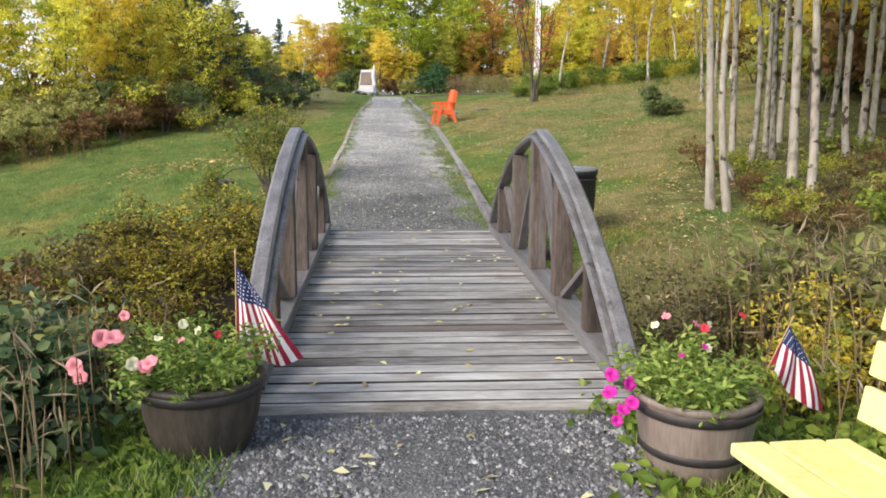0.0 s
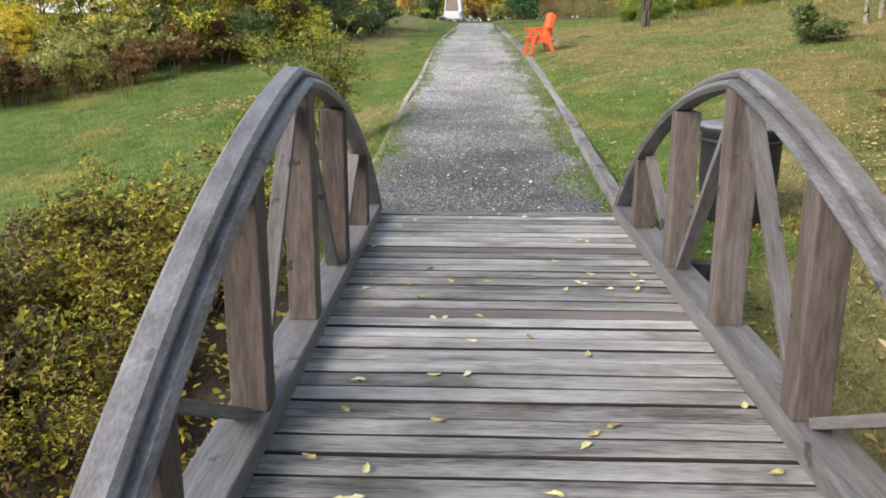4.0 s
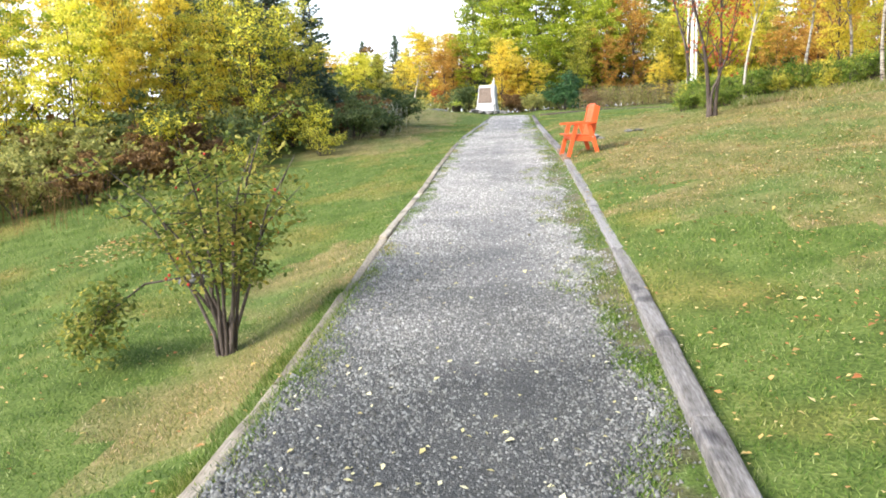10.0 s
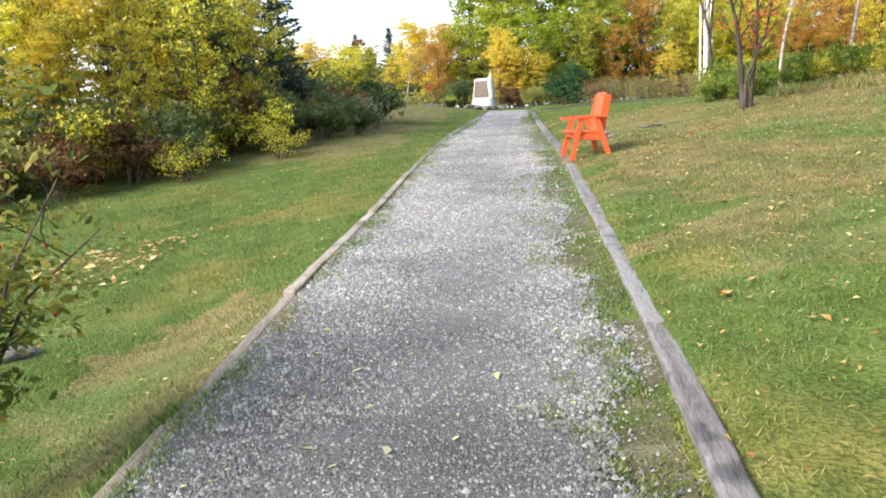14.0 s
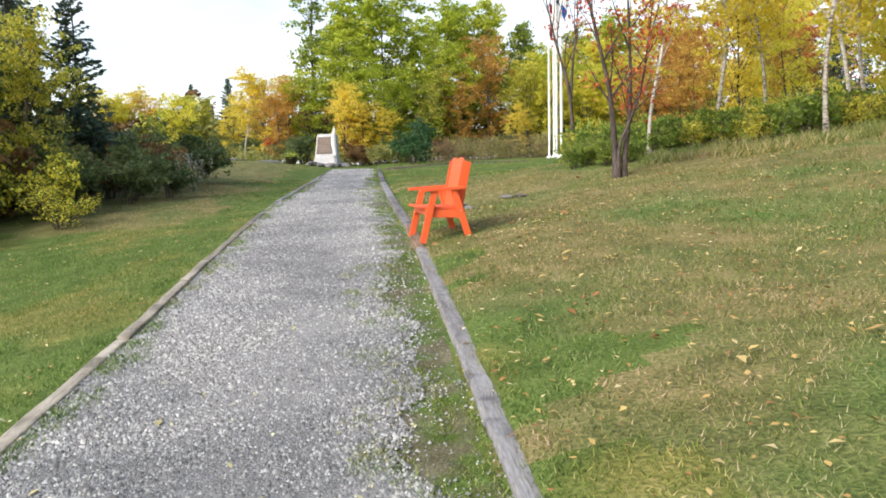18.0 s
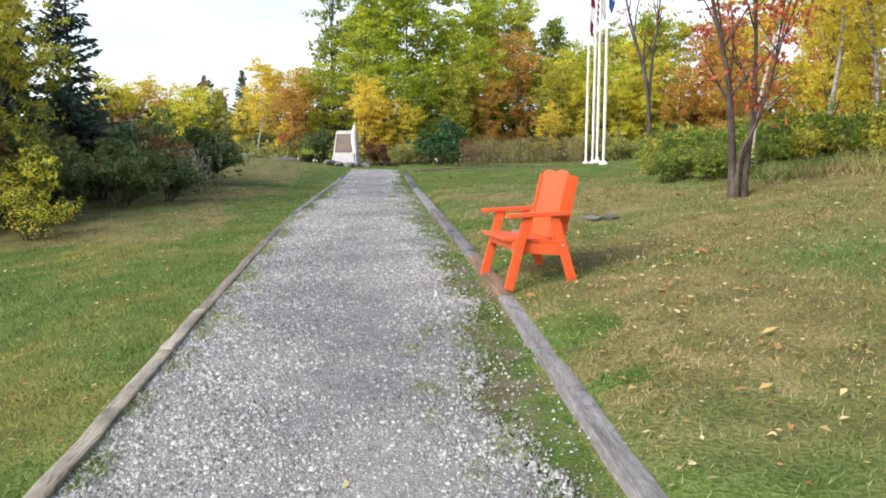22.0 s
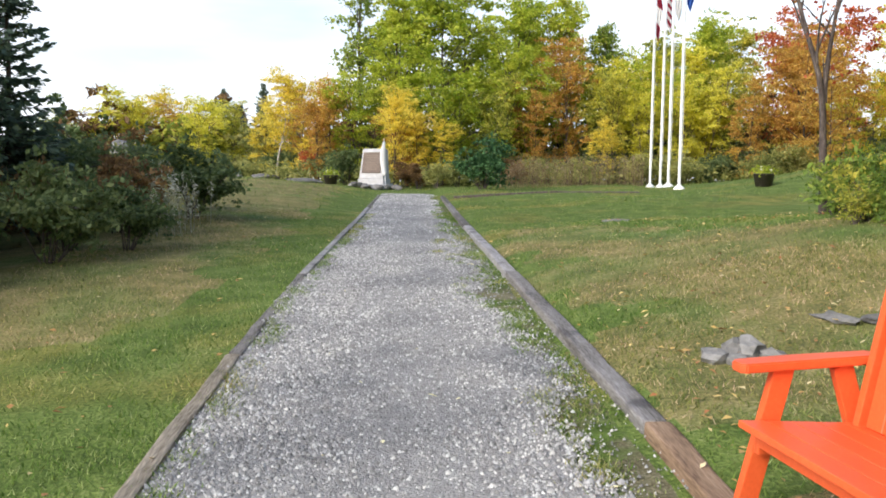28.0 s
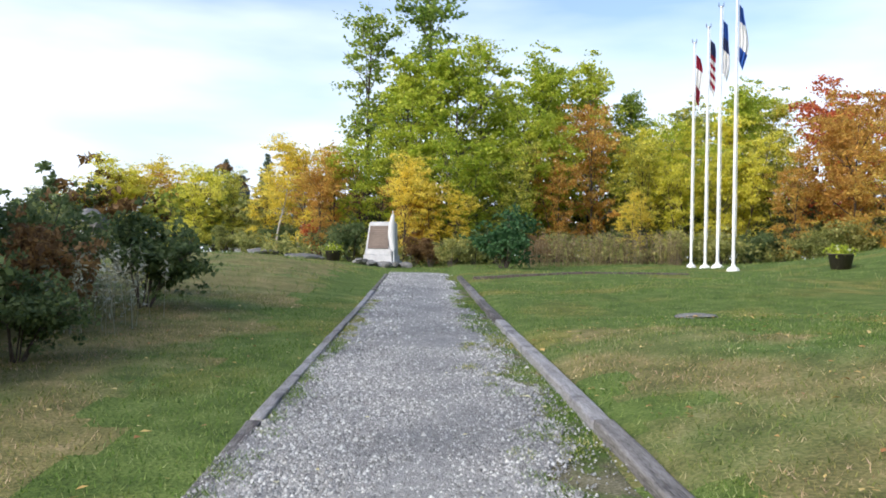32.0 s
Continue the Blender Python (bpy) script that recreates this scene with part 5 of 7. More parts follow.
flagpole(9.1, 48.6, 1.0, [(0.3, RED_CLOTH), (0.38, WHITE_CLOTH), (0.32, RED_CLOTH)], "white flagpole with a limp red and white flag")
flagpole(8.9, 46.7, 2.3, [(0.28, BLUE_CLOTH)] + [(0.09, RED_CLOTH if k % 2 == 0 else WHITE_CLOTH) for k in range(8)], "white flagpole with a limp striped flag")
flagpole(8.55, 44.7, 3.1, [(0.3, ROYAL_CLOTH), (0.25, BLUE_CLOTH), (0.45, WHITE_CLOTH)], "white flagpole with a limp blue and white flag")
flagpole(8.35, 43.0, 4.4, [(0.3, ROYAL_CLOTH), (0.45, WHITE_CLOTH), (0.25, ROYAL_CLOTH)], "white flagpole with a limp white and blue flag")


# ---- stones in the lawn ----
for x, y, size, seed in ((1.74, 22.38, (0.22, 0.15, 0.11), 1.3), (1.84, 22.27, (0.2, 0.12, 0.08), 2.6), (1.97, 22.42, (0.26, 0.17, 0.15), 5.1), (2.06, 22.34, (0.15, 0.12, 0.07), 7.7), (1.87, 22.45, (0.16, 0.12, 0.12), 3.9), (2.72, 22.85, (0.34, 0.14, 0.07), 6.1), (2.92, 22.72, (0.22, 0.16, 0.06), 4.7)):
    rock(x, y, size, seed, "jagged grey stone half sunk in the lawn", "lawn stones", 0.3, 0.0, 0.6)
rock(3.65, 32.2, (0.55, 0.5, 0.1), 3.3, "flat pale stone level with the lawn", "lawn stones", 0.3)
rock(-3.55, 13.05, (0.34, 0.25, 0.16), 4.2, "pale stone on the lower lawn", "lawn stones")
rock(-4.3, 53.2, (1.6, 0.8, 0.35), 8.4, "low grey rock outcrop in the grass", "lawn stones")
rock(-6.2, 54.5, (1.8, 0.9, 0.4), 9.1, "low grey rock outcrop in the grass", "lawn stones")
rock(-8.5, 43.0, (0.9, 0.7, 0.7), 6.4, "pale boulder behind the shrubs", "lawn stones", 0.2, 0.5)

# ---- the statue on the far rise: one plain dark figure ----
sx, sy = -11.45, 76.0
sz = float(ground_z(sx, sy))
plinth = thing("statue_pedestal", pose(sx, sy, sz), "grey stone pedestal on the far rise", "pedestal")
part("block", box((1.5, 1.5, 2.0), 0.05), GRANITE, plinth, "", pose(0, 0, 0.95))
figure = lathe([(0.55, 0.0), (0.5, 0.1), (0.42, 0.9), (0.46, 1.6), (0.52, 2.1), (0.36, 2.5), (0.16, 2.62), (0.2, 2.78), (0.24, 2.95), (0.18, 3.14), (0.0, 3.2)], 20)
tagged(part("statue", figure, STATUE, None, "", pose(sx, sy, sz + 1.95)), "dark bronze standing statue, a plain form", "statue")


# ---- trees and shrubs ----
def tree_meshes(seed, height, girth, bare, spread, limbs, leaves, leaf, rise=42, lean=0.03, wander=0.05, shape=1.0, stems=1, cluster=0.2, sides=8, thin=0.5, apart=0.16, lines=()):
    """Wood and crown of one tree. bare: share of the trunk without limbs; shape: how far up the crown is widest."""
    rng, npr = random.Random(seed), np.random.default_rng(seed)
    wood, spots = Geo(), []
    for st in range(stems):
        turn = rng.uniform(0, 6.28) + 2.1 * st
        tilt = lean if stems == 1 else apart + apart * rng.random()
        tall = height * (1 if st == 0 else rng.uniform(0.72, 0.98))
        n = 14
        us = np.linspace(0, 1, n)
        sway = np.stack([np.sin(us * rng.uniform(3, 7) + rng.uniform(0, 6)), np.sin(us * rng.uniform(3, 7) + rng.uniform(0, 6))], 1) * wander * tall * 0.12
        sway -= sway[0]
        bow = us if stems == 1 else us ** 0.8
        pts = np.stack([math.cos(turn) * tilt * tall * bow + sway[:, 0], math.sin(turn) * tilt * tall * bow + sway[:, 1], us * tall - 0.08], 1)
        r0 = girth if stems == 1 else girth * rng.uniform(0.55, 0.85)
        if lines:
            # a stem that follows a line of its own: (thickness, points)
            r0, bends = lines[st]
            bends = np.array(bends)
            knots = np.linspace(0, 1, len(bends))
            fine = np.linspace(0, 1, 40)
            run = np.stack([np.convolve(np.pad(np.interp(fine, knots, bends[:, c]), 3, mode="edge"), np.ones(7) / 7, "valid") for c in range(3)], 1)
            run[0], run[-1] = bends[0], bends[-1]
            pts = np.stack([np.interp(us, fine, run[:, c]) for c in range(3)], 1) + np.stack([0 * us, 0.03 * np.sin(us * 9 + st), 0 * us], 1)
        radii = r0 * (1.0 - 0.86 * us) * (1 + 0.35 * np.exp(-us * 22))
        wood.tube(pts, radii, sides)
        per = max(3, limbs // stems)
        for k in range(per):
            u = bare + (0.97 - bare) * ((k + rng.random()) / per)
            start = np.array([np.interp(u, us, pts[:, c]) for c in range(3)])
            v = (u - bare) / (1 - bare)
            reach = spread * (0.32 + 0.9 * math.sin(math.pi * min(1, max(0.0, v ** shape * 0.9 + 0.08)))) * rng.uniform(0.6, 1.15) / (1 if stems == 1 else 1.25)
            az = turn + k * 2.4 + rng.uniform(-0.5, 0.5)
            el = radians(rise + rng.uniform(-14, 18) + 22 * v)
            way = np.array([math.cos(az) * math.cos(el), math.sin(az) * math.cos(el), math.sin(el)])
            bend = np.array([rng.uniform(-0.2, 0.2), rng.uniform(-0.2, 0.2), rng.uniform(-0.1, 0.25)]) * reach
            steps = np.linspace(0, 1, 5)
            arm = start + way * reach * steps[:, None] + bend * (steps ** 2)[:, None]
            rr = np.interp(u, us, radii) * 0.5
            wood.tube(arm, rr * (1 - 0.85 * steps) + 0.0025, 5)
            spots.append((arm[1:], reach))
            for tw in range(3):
                s0 = rng.uniform(0.35, 0.9)
                b0 = np.array([np.interp(s0, steps, arm[:, c]) for c in range(3)])
                d = way + npr.normal(size=3) * 0.65
                d /= np.linalg.norm(d)
                twig = b0 + d * reach * rng.uniform(0.25, 0.5) * np.linspace(0, 1, 3)[:, None]
                wood.tube(twig, np.array([rr * 0.3, rr * 0.2, 0.002]) + 0.0015, 4)
                spots.append((twig, reach * 0.6))
    weights = np.array([r for _, r in spots])
    counts = npr.multinomial(leaves, weights / weights.sum())
    cloud = []
    for (line, reach), cnt in zip(spots, counts):
        if cnt == 0 or (rng.random() < thin * 0.25):
            continue
        # sprays: leaves gather in flat clumps along the twig, with gaps between them
        sprays = max(2, int(cnt / 26))
        t = npr.random(sprays) ** 0.7 * (len(line) - 1)
        i = np.minimum(t.astype(int), len(line) - 2)
        f = (t - i)[:, None]
        mids = line[i] * (1 - f) + line[i + 1] * f + npr.normal(size=(sprays, 3)) * cluster * (0.4 + 0.6 * reach) * 1.05
        pick = npr.integers(0, sprays, cnt)
        wide = (0.075 + 0.05 * npr.random(sprays))[pick, None] * (leaf / 0.06) ** 0.7
        cloud.append(mids[pick] + npr.normal(size=(cnt, 3)) * wide * np.array([1.25, 1.25, 0.6]))
    cloud = np.concatenate(cloud)
    crown = Geo()
    crown.quads(leaf_quads(cloud, npr.uniform(leaf * 0.65, leaf * 1.25, len(cloud)), npr))
    return wood.mesh("trunk", True), crown.mesh("crown")


def spruce_meshes(seed, height, width, girth, rows=26, full=1.0):
    rng, npr = random.Random(seed), np.random.default_rng(seed)
    wood, needles = Geo(), []
    us = np.linspace(0, 1, 10)
    wood.tube(np.stack([0.02 * height * np.sin(us * 3), 0 * us, us * height - 0.08], 1), girth * (1 - 0.93 * us), 8)
    for k in range(rows * 11):
        u = 0.04 + 0.95 * rng.random() ** 1.15
        az = rng.uniform(0, 6.283)
        reach = width * (1 - u) ** 0.85 * rng.uniform(0.5, 1.15) + 0.05
        el = radians(-16 + 45 * u + rng.uniform(-12, 12))
        way = np.array([math.cos(az) * math.cos(el), math.sin(az) * math.cos(el), math.sin(el)])
        s = np.linspace(0, 1, 4)
        root = np.array([0, 0, u * height])
        arm = root + way * reach * s[:, None] + np.array([0, 0, 0.14 * reach]) * (s ** 2)[:, None]
        wood.tube(arm, 0.010 * (1 - 0.8 * s) + 0.002, 3)
        cnt = int(26 * full * (0.35 + reach / width))
        t = npr.random(cnt) ** 0.7
        base = root + way * reach * t[:, None] + np.array([0, 0, 0.14 * reach]) * (t ** 2)[:, None]
        side = np.array([-math.sin(az), math.cos(az), 0])
        d = way * 0.8 + side * npr.normal(size=(cnt, 1)) * 0.9 + np.array([0, 0, 1]) * npr.normal(-0.25, 0.35, (cnt, 1))
        d /= np.linalg.norm(d, axis=1, keepdims=True)
        ln = npr.uniform(0.10, 0.24, (cnt, 1)) * (0.55 + 0.5 * reach / width)
        w = np.cross(d, npr.normal(size=(cnt, 3)))
        w /= np.linalg.norm(w, axis=1, keepdims=True)
        w *= ln * 0.2
        needles.append(np.stack([base, base + d * ln * 0.55 + w, base + d * ln, base + d * ln * 0.55 - w], 1))
    g = Geo()
    g.quads(np.concatenate(needles))
    return wood.mesh("trunk", True), g.mesh("crown")


def shrub_meshes(seed, height, width, leaves, leaf, near=False, stems=9, low=0.1, wide=0.6, full=0.0):
    rng, npr = random.Random(seed), np.random.default_rng(seed)
    wood, cloud = Geo(), []
    tips = []
    for k in range(stems):
        a, r = rng.uniform(0, 6.28), width * 0.5 * math.sqrt(rng.random())
        h = height * (0.55 + 0.45 * rng.random()) * (1 - 0.35 * (2 * r / width) ** 2)
        root = np.array([r * 0.12 * math.cos(a), r * 0.12 * math.sin(a), -0.06])
        tip = np.array([r * math.cos(a), r * math.sin(a), h])
        mid = root + (tip - root) * np.array([0.32, 0.32, 0.5]) + npr.normal(size=3) * 0.05 * height
        wood.tube([root, mid, tip], [0.008 * height + 0.003, 0.0055 * height + 0.002, 0.002], 5)
        tips.append((root, mid, tip))
        for tw in range(3):
            b0 = mid + (tip - mid) * rng.random()
            t2 = b0 + npr.normal(size=3) * np.array([0.2, 0.2, 0.14]) * width * 0.6
            t2[2] = max(t2[2], low * height)
            wood.tube([b0, (b0 + t2) / 2, t2], [0.004 * height + 0.001, 0.003 * height + 0.001, 0.001], 4)
            tips.append((b0, (b0 + t2) / 2, t2))
    per = max(1, leaves // len(tips))
    for root, mid, tip in tips:
        # leaves in small sprays along each shoot; full: how far down the shoot they reach
        sprays = max(2, per // 14)
        u = npr.random((sprays, 1)) ** 0.55 * (1 + full) - full
        heart = mid + (tip - mid) * np.maximum(u, 0) + (mid - root) * np.minimum(u, 0) + npr.normal(size=(sprays, 3)) * np.array([0.13, 0.13, 0.1]) * (0.35 * width + 0.25 * height)
        pick = npr.integers(0, sprays, per)
        cloud.append(heart[pick] + npr.normal(size=(per, 3)) * np.array([1.2, 1.2, 0.65]) * (0.02 + 0.028 * height))
    cloud = np.concatenate(cloud)
    cloud[:, 2] = np.maximum(cloud[:, 2], low * height * npr.random(len(cloud)))
    g = Geo()
    sizes = npr.uniform(leaf * 0.6, leaf * 1.3, len(cloud))
    if near:
        g.blades(*leaf_blades(cloud, sizes, npr, wide * 0.9))
    else:
        g.quads(leaf_quads(cloud, sizes, npr, wide))
    return wood.mesh("stems", True), g.mesh("foliage")


KINDS = {}


def plant(kind, x, y, size=1.0, turn=0.0, wide=1.0, sink=0.0):
    """A copy of a kind of plant on the ground."""
    name, label, category, group, meshes, bark, leafs, names = KINDS[kind]
    t = thing(name, pose(x, y, float(ground_z(x, y)) - sink, 0, 0, turn), label, category, group)
    t.scale = (size * wide, size * wide, size)
    part(names[0], meshes[0], bark, t)
    crown = part(names[1], meshes[1], None, t)
    if not meshes[1].materials:
        meshes[1].materials.append(leafs)
    return t


def thicket(name, label, spots):
    """Plants that grow into one another, joined: spots are (kind, x, y, size, turn)."""
    woods, crowns = {}, {}
    for key, x, y, size, turn in spots:
        _, _, _, _, meshes, bark, leafs, _ = KINDS[key]
        m = np.array(pose(x, y, float(ground_z(x, y)), 0, 0, turn) @ Matrix.Diagonal((size, size, size, 1)))
        for me, mat, heap in ((meshes[0], bark, woods), (meshes[1], leafs, crowns)):
            co = np.empty(len(me.vertices) * 3, np.float32)
            me.vertices.foreach_get("co", co)
            co = co.reshape(-1, 3) @ m[:3, :3].T + m[:3, 3]
            corner = np.empty(len(me.loops), np.int32)
            me.loops.foreach_get("vertex_index", corner)
            count = np.empty(len(me.polygons), np.int32)
            me.polygons.foreach_get("loop_total", count)
            heap.setdefault(mat.name, (mat, []))[1].append((co, corner, count))
    t = thing(name, pose(0, 0, 0), label, "shrubs", kind="stuff")
    for title, heaps in (("branching", woods), ("foliage", crowns)):
        for mat, pieces in heaps.values():
            me = bpy.data.meshes.new(title)
            base = np.cumsum([0] + [len(p[0]) for p in pieces])
            co = np.concatenate([p[0] for p in pieces])
            corner = np.concatenate([p[1] + b for p, b in zip(pieces, base)])
            count = np.concatenate([p[2] for p in pieces])
            me.vertices.add(len(co))
            me.vertices.foreach_set("co", co.astype(np.float32).ravel())
            me.loops.add(len(corner))
            me.loops.foreach_set("vertex_index", corner.astype(np.int32))
            me.polygons.add(len(count))
            me.polygons.foreach_set("loop_start", np.concatenate([[0], np.cumsum(count)[:-1]]).astype(np.int32))
            me.update(calc_edges=True)
            part(title, me, mat, t)
    return t


TALL_A = tree_meshes(1, 9.0, 0.09, 0.22, 1.75, 30, 9300, 0.086, rise=42, cluster=0.24, thin=0.7)
AIRY = tree_meshes(31, 9.0, 0.09, 0.2, 1.75, 30, 5100, 0.082, rise=46, cluster=0.15, thin=0.8)
TALL_B = tree_meshes(2, 9.0, 0.085, 0.14, 1.9, 34, 9900, 0.086, rise=36, cluster=0.26, wander=0.1, thin=0.6)
TALL_C = tree_meshes(3, 9.0, 0.08, 0.28, 1.5, 26, 7800, 0.082, rise=48, cluster=0.22)
MID_A = tree_meshes(4, 5.5, 0.055, 0.1, 1.5, 30, 6900, 0.061, rise=42, cluster=0.25)
MID_B = tree_meshes(5, 5.5, 0.06, 0.06, 1.65, 32, 7500, 0.061, rise=40, cluster=0.26, stems=2)
ROUND = tree_meshes(6, 7.0, 0.1, 0.14, 2.5, 36, 12900, 0.078, rise=34, cluster=0.28, stems=3)
GROVE_A = tree_meshes(7, 9.5, 0.056, 0.29, 1.8, 26, 6600, 0.055, rise=36, cluster=0.26, wander=0.09, sides=12, lean=0.008)
GROVE_B = tree_meshes(8, 9.5, 0.05, 0.31, 1.75, 26, 6400, 0.055, rise=36, cluster=0.26, wander=0.14, sides=12, lean=0.01)
ROWAN = tree_meshes(12, 4.8, 0.078, 0.34, 1.15, 33, 1500, 0.036, rise=50, cluster=0.16, stems=3, wander=0.2, sides=12, lines=(
    (0.058, ((-0.02, 0, -0.08), (-0.05, 0.02, 0.45), (-0.09, 0, 1.0), (-0.13, -0.05, 1.45), (-0.27, -0.1, 2.0), (-0.5, -0.15, 3.0), (-0.8, -0.3, 4.4))),
    (0.032, ((0.02, -0.03, -0.08), (0.0, -0.06, 0.5), (0.15, -0.08, 0.76), (0.25, -0.05, 1.05), (0.38, 0.05, 1.45), (0.45, 0.1, 2.2), (0.7, 0.3, 4.1))),
    (0.05, ((0.09, 0.03, -0.08), (0.1, 0.05, 0.38), (0.15, 0.08, 0.75), (0.18, 0.12, 1.25), (0.17, 0.15, 2.1), (0.1, 0.3, 3.2), (0.25, 0.4, 4.7)))))
ROWAN_ONE = tree_meshes(13, 4.9, 0.055, 0.36, 1.25, 18, 420, 0.036, rise=54, cluster=0.16, stems=2, sides=10, lines=(
    (0.055, ((0, 0, -0.08), (-0.04, 0.02, 0.7), (-0.08, 0, 1.5), (-0.26, 0.05, 2.1), (-0.5, 0.1, 3.0), (-0.75, 0.2, 4.3))),
    (0.036, ((-0.07, 0, 1.35), (-0.03, 0, 2.0), (0.08, -0.05, 2.9), (0.1, -0.1, 4.9)))))
SLIM = tree_meshes(14, 6.5, 0.055, 0.3, 1.15, 22, 4800, 0.057, rise=45, cluster=0.22, wander=0.22)
SPRUCE = spruce_meshes(15, 6.0, 1.45, 0.09, rows=30, full=1.5)
SPRUCE_SLIM = spruce_meshes(16, 6.0, 1.15, 0.07, rows=28, full=1.4)
SHRUB_A = shrub_meshes(20, 1.9, 2.2, 4600, 0.05)
SHRUB_B = shrub_meshes(21, 1.5, 1.8, 3400, 0.05)
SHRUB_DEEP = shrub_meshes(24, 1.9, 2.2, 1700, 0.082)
SHRUB_LOW = shrub_meshes(22, 0.85, 1.15, 2500, 0.021, near=True, wide=0.45)
SHRUB_FAR = shrub_meshes(22, 0.85, 1.15, 1300, 0.03, wide=0.5)
SHRUB_LOW_B = shrub_meshes(23, 0.75, 1.1, 2400, 0.021, near=True, wide=0.5)
BROAD = shrub_meshes(24, 0.75, 1.1, 720, 0.046, near=True, stems=12, wide=0.8)
GLOBE = shrub_meshes(26, 1.95, 1.9, 7000, 0.055, stems=18, low=0.04, wide=0.5)
BROAD_BIG = shrub_meshes(28, 0.72, 1.0, 820, 0.036, near=True, stems=13, wide=0.72)
WEED_FAR = shrub_meshes(29, 1.0, 0.9, 800, 0.05, stems=14, wide=0.42, low=0.0, full=0.9)
WEED = shrub_meshes(27, 0.95, 0.85, 900, 0.046, near=True, stems=16, wide=0.4, low=0.0, full=0.9)

for key, mats in (("lime", LEAF_LIME), ("green", LEAF_GREEN), ("gold", LEAF_GOLD), ("lemon", LEAF_LEMON), ("orange", LEAF_ORANGE), ("mixed", LEAF_MIXED), ("fleck", LEAF_FLECK)):
    word = {"lime": "yellow-green", "green": "green", "gold": "golden yellow", "lemon": "lemon yellow", "orange": "orange", "mixed": "green and yellow", "fleck": "dark green and gold-flecked"}[key]
    for tag, meshes in (("tall_a", TALL_A), ("tall_b", TALL_B), ("airy", AIRY), ("tall_c", TALL_C), ("mid_a", MID_A), ("mid_b", MID_B), ("round", ROUND), ("slim", SLIM)):
        base = (meshes[0], meshes[1].copy())
        KINDS[f"{key} {tag}"] = ("tree", f"{word} autumn tree in the wood's edge", "tree", f"{word} trees", base, BIRCH_BARK if tag in ("slim", "tall_c") else DARK_BARK, mats, ("trunk", "crown"))
KINDS["red round"] = ("tree", "red and orange autumn tree at the wood's edge", "tree", "", (ROUND[0], ROUND[1].copy()), DARK_BARK, LEAF_RED, ("trunk", "crown"))
KINDS["aspen a"] = ("aspen", "pale-barked aspen trunk with dark knots and yellow leaves", "tree", "aspens of the grove", GROVE_A, ASPEN_BARK, LEAF_LEMON, ("trunk", "crown"))
KINDS["aspen b"] = ("aspen", "pale-barked aspen trunk with dark knots and yellow leaves", "tree", "aspens of the grove", GROVE_B, ASPEN_BARK, LEAF_LEMON, ("trunk", "crown"))
KINDS["rowan"] = ("rowan", "several-stemmed rowan with sparse red leaves on the slope", "tree", "", ROWAN, DARK_BARK, LEAF_RED, ("trunk", "crown"))
KINDS["rowan one"] = ("rowan", "thin forked rowan, nearly bare of leaves", "tree", "", ROWAN_ONE, DARK_BARK, LEAF_RED, ("trunk", "crown"))
KINDS["birch"] = ("birch", "thin white birch with yellow leaves on the slope", "tree", "slender birches", (SLIM[0].copy(), SLIM[1].copy()), BIRCH_BARK, LEAF_GOLD, ("trunk", "crown"))
KINDS["spruce"] = ("spruce", "dark green spruce among yellow trees", "tree", "spruces", SPRUCE, DARK_BARK, NEEDLES, ("trunk", "crown"))
KINDS["spruce slim"] = ("spruce", "slim dark green spruce", "tree", "spruces", SPRUCE_SLIM, DARK_BARK, NEEDLES, ("trunk", "crown"))
for key, word, mats in (("olive", "olive green", LEAF_OLIVE), ("dark", "dark green", LEAF_DARK), ("rust", "rusty brown", LEAF_RUST), ("mixed", "green and yellow", LEAF_MIXED), ("fleck", "dark green gold-flecked", LEAF_FLECK), ("gold", "golden", LEAF_GOLD), ("green", "green", LEAF_WEED), ("red", "red", LEAF_RED)):
    for tag, meshes in (("big", SHRUB_A), ("deep", SHRUB_DEEP), ("mid", SHRUB_B), ("low", SHRUB_LOW), ("low b", SHRUB_LOW_B), ("far", SHRUB_FAR), ("broad", BROAD), ("weed", WEED), ("weed far", WEED_FAR)):
        KINDS[f"shrub {key} {tag}"] = ("shrub", f"{word} leafy shrub at the lawn's edge" if "weed" not in tag else f"{word} leafy weeds on the bank", "shrub", f"{word} shrubs", (meshes[0], meshes[1].copy()), DARK_BARK, mats, ("branching", "foliage"))
KINDS["shrub ditch low"] = ("shrub", "yellowing leafy shrub in the ditch", "shrub", "ditch shrubs", (SHRUB_LOW[0], SHRUB_LOW[1].copy()), DARK_BARK, LEAF_DITCH, ("branching", "foliage"))
KINDS["shrub ditch low b"] = ("shrub", "yellowing leafy shrub in the ditch", "shrub", "ditch shrubs", (SHRUB_LOW_B[0], SHRUB_LOW_B[1].copy()), DARK_BARK, LEAF_DITCH, ("branching", "foliage"))
KINDS["shrub ditch far"] = ("shrub", "yellowing leafy shrub in the ditch", "shrub", "ditch shrubs", (SHRUB_FAR[0], SHRUB_FAR[1].copy()), DARK_BARK, LEAF_DITCH, ("branching", "foliage"))
KINDS["shrub bank far"] = ("shrub", "brownish leafy scrub on the ditch bank", "shrub", "bank scrub", (SHRUB_FAR[0], SHRUB_FAR[1].copy()), DARK_BARK, LEAF_BANK, ("branching", "foliage"))
KINDS["shrub bank low"] = ("shrub", "brownish leafy scrub on the ditch bank", "shrub", "bank scrub", (SHRUB_LOW_B[0], SHRUB_LOW_B[1].copy()), DARK_BARK, LEAF_BANK, ("branching", "foliage"))
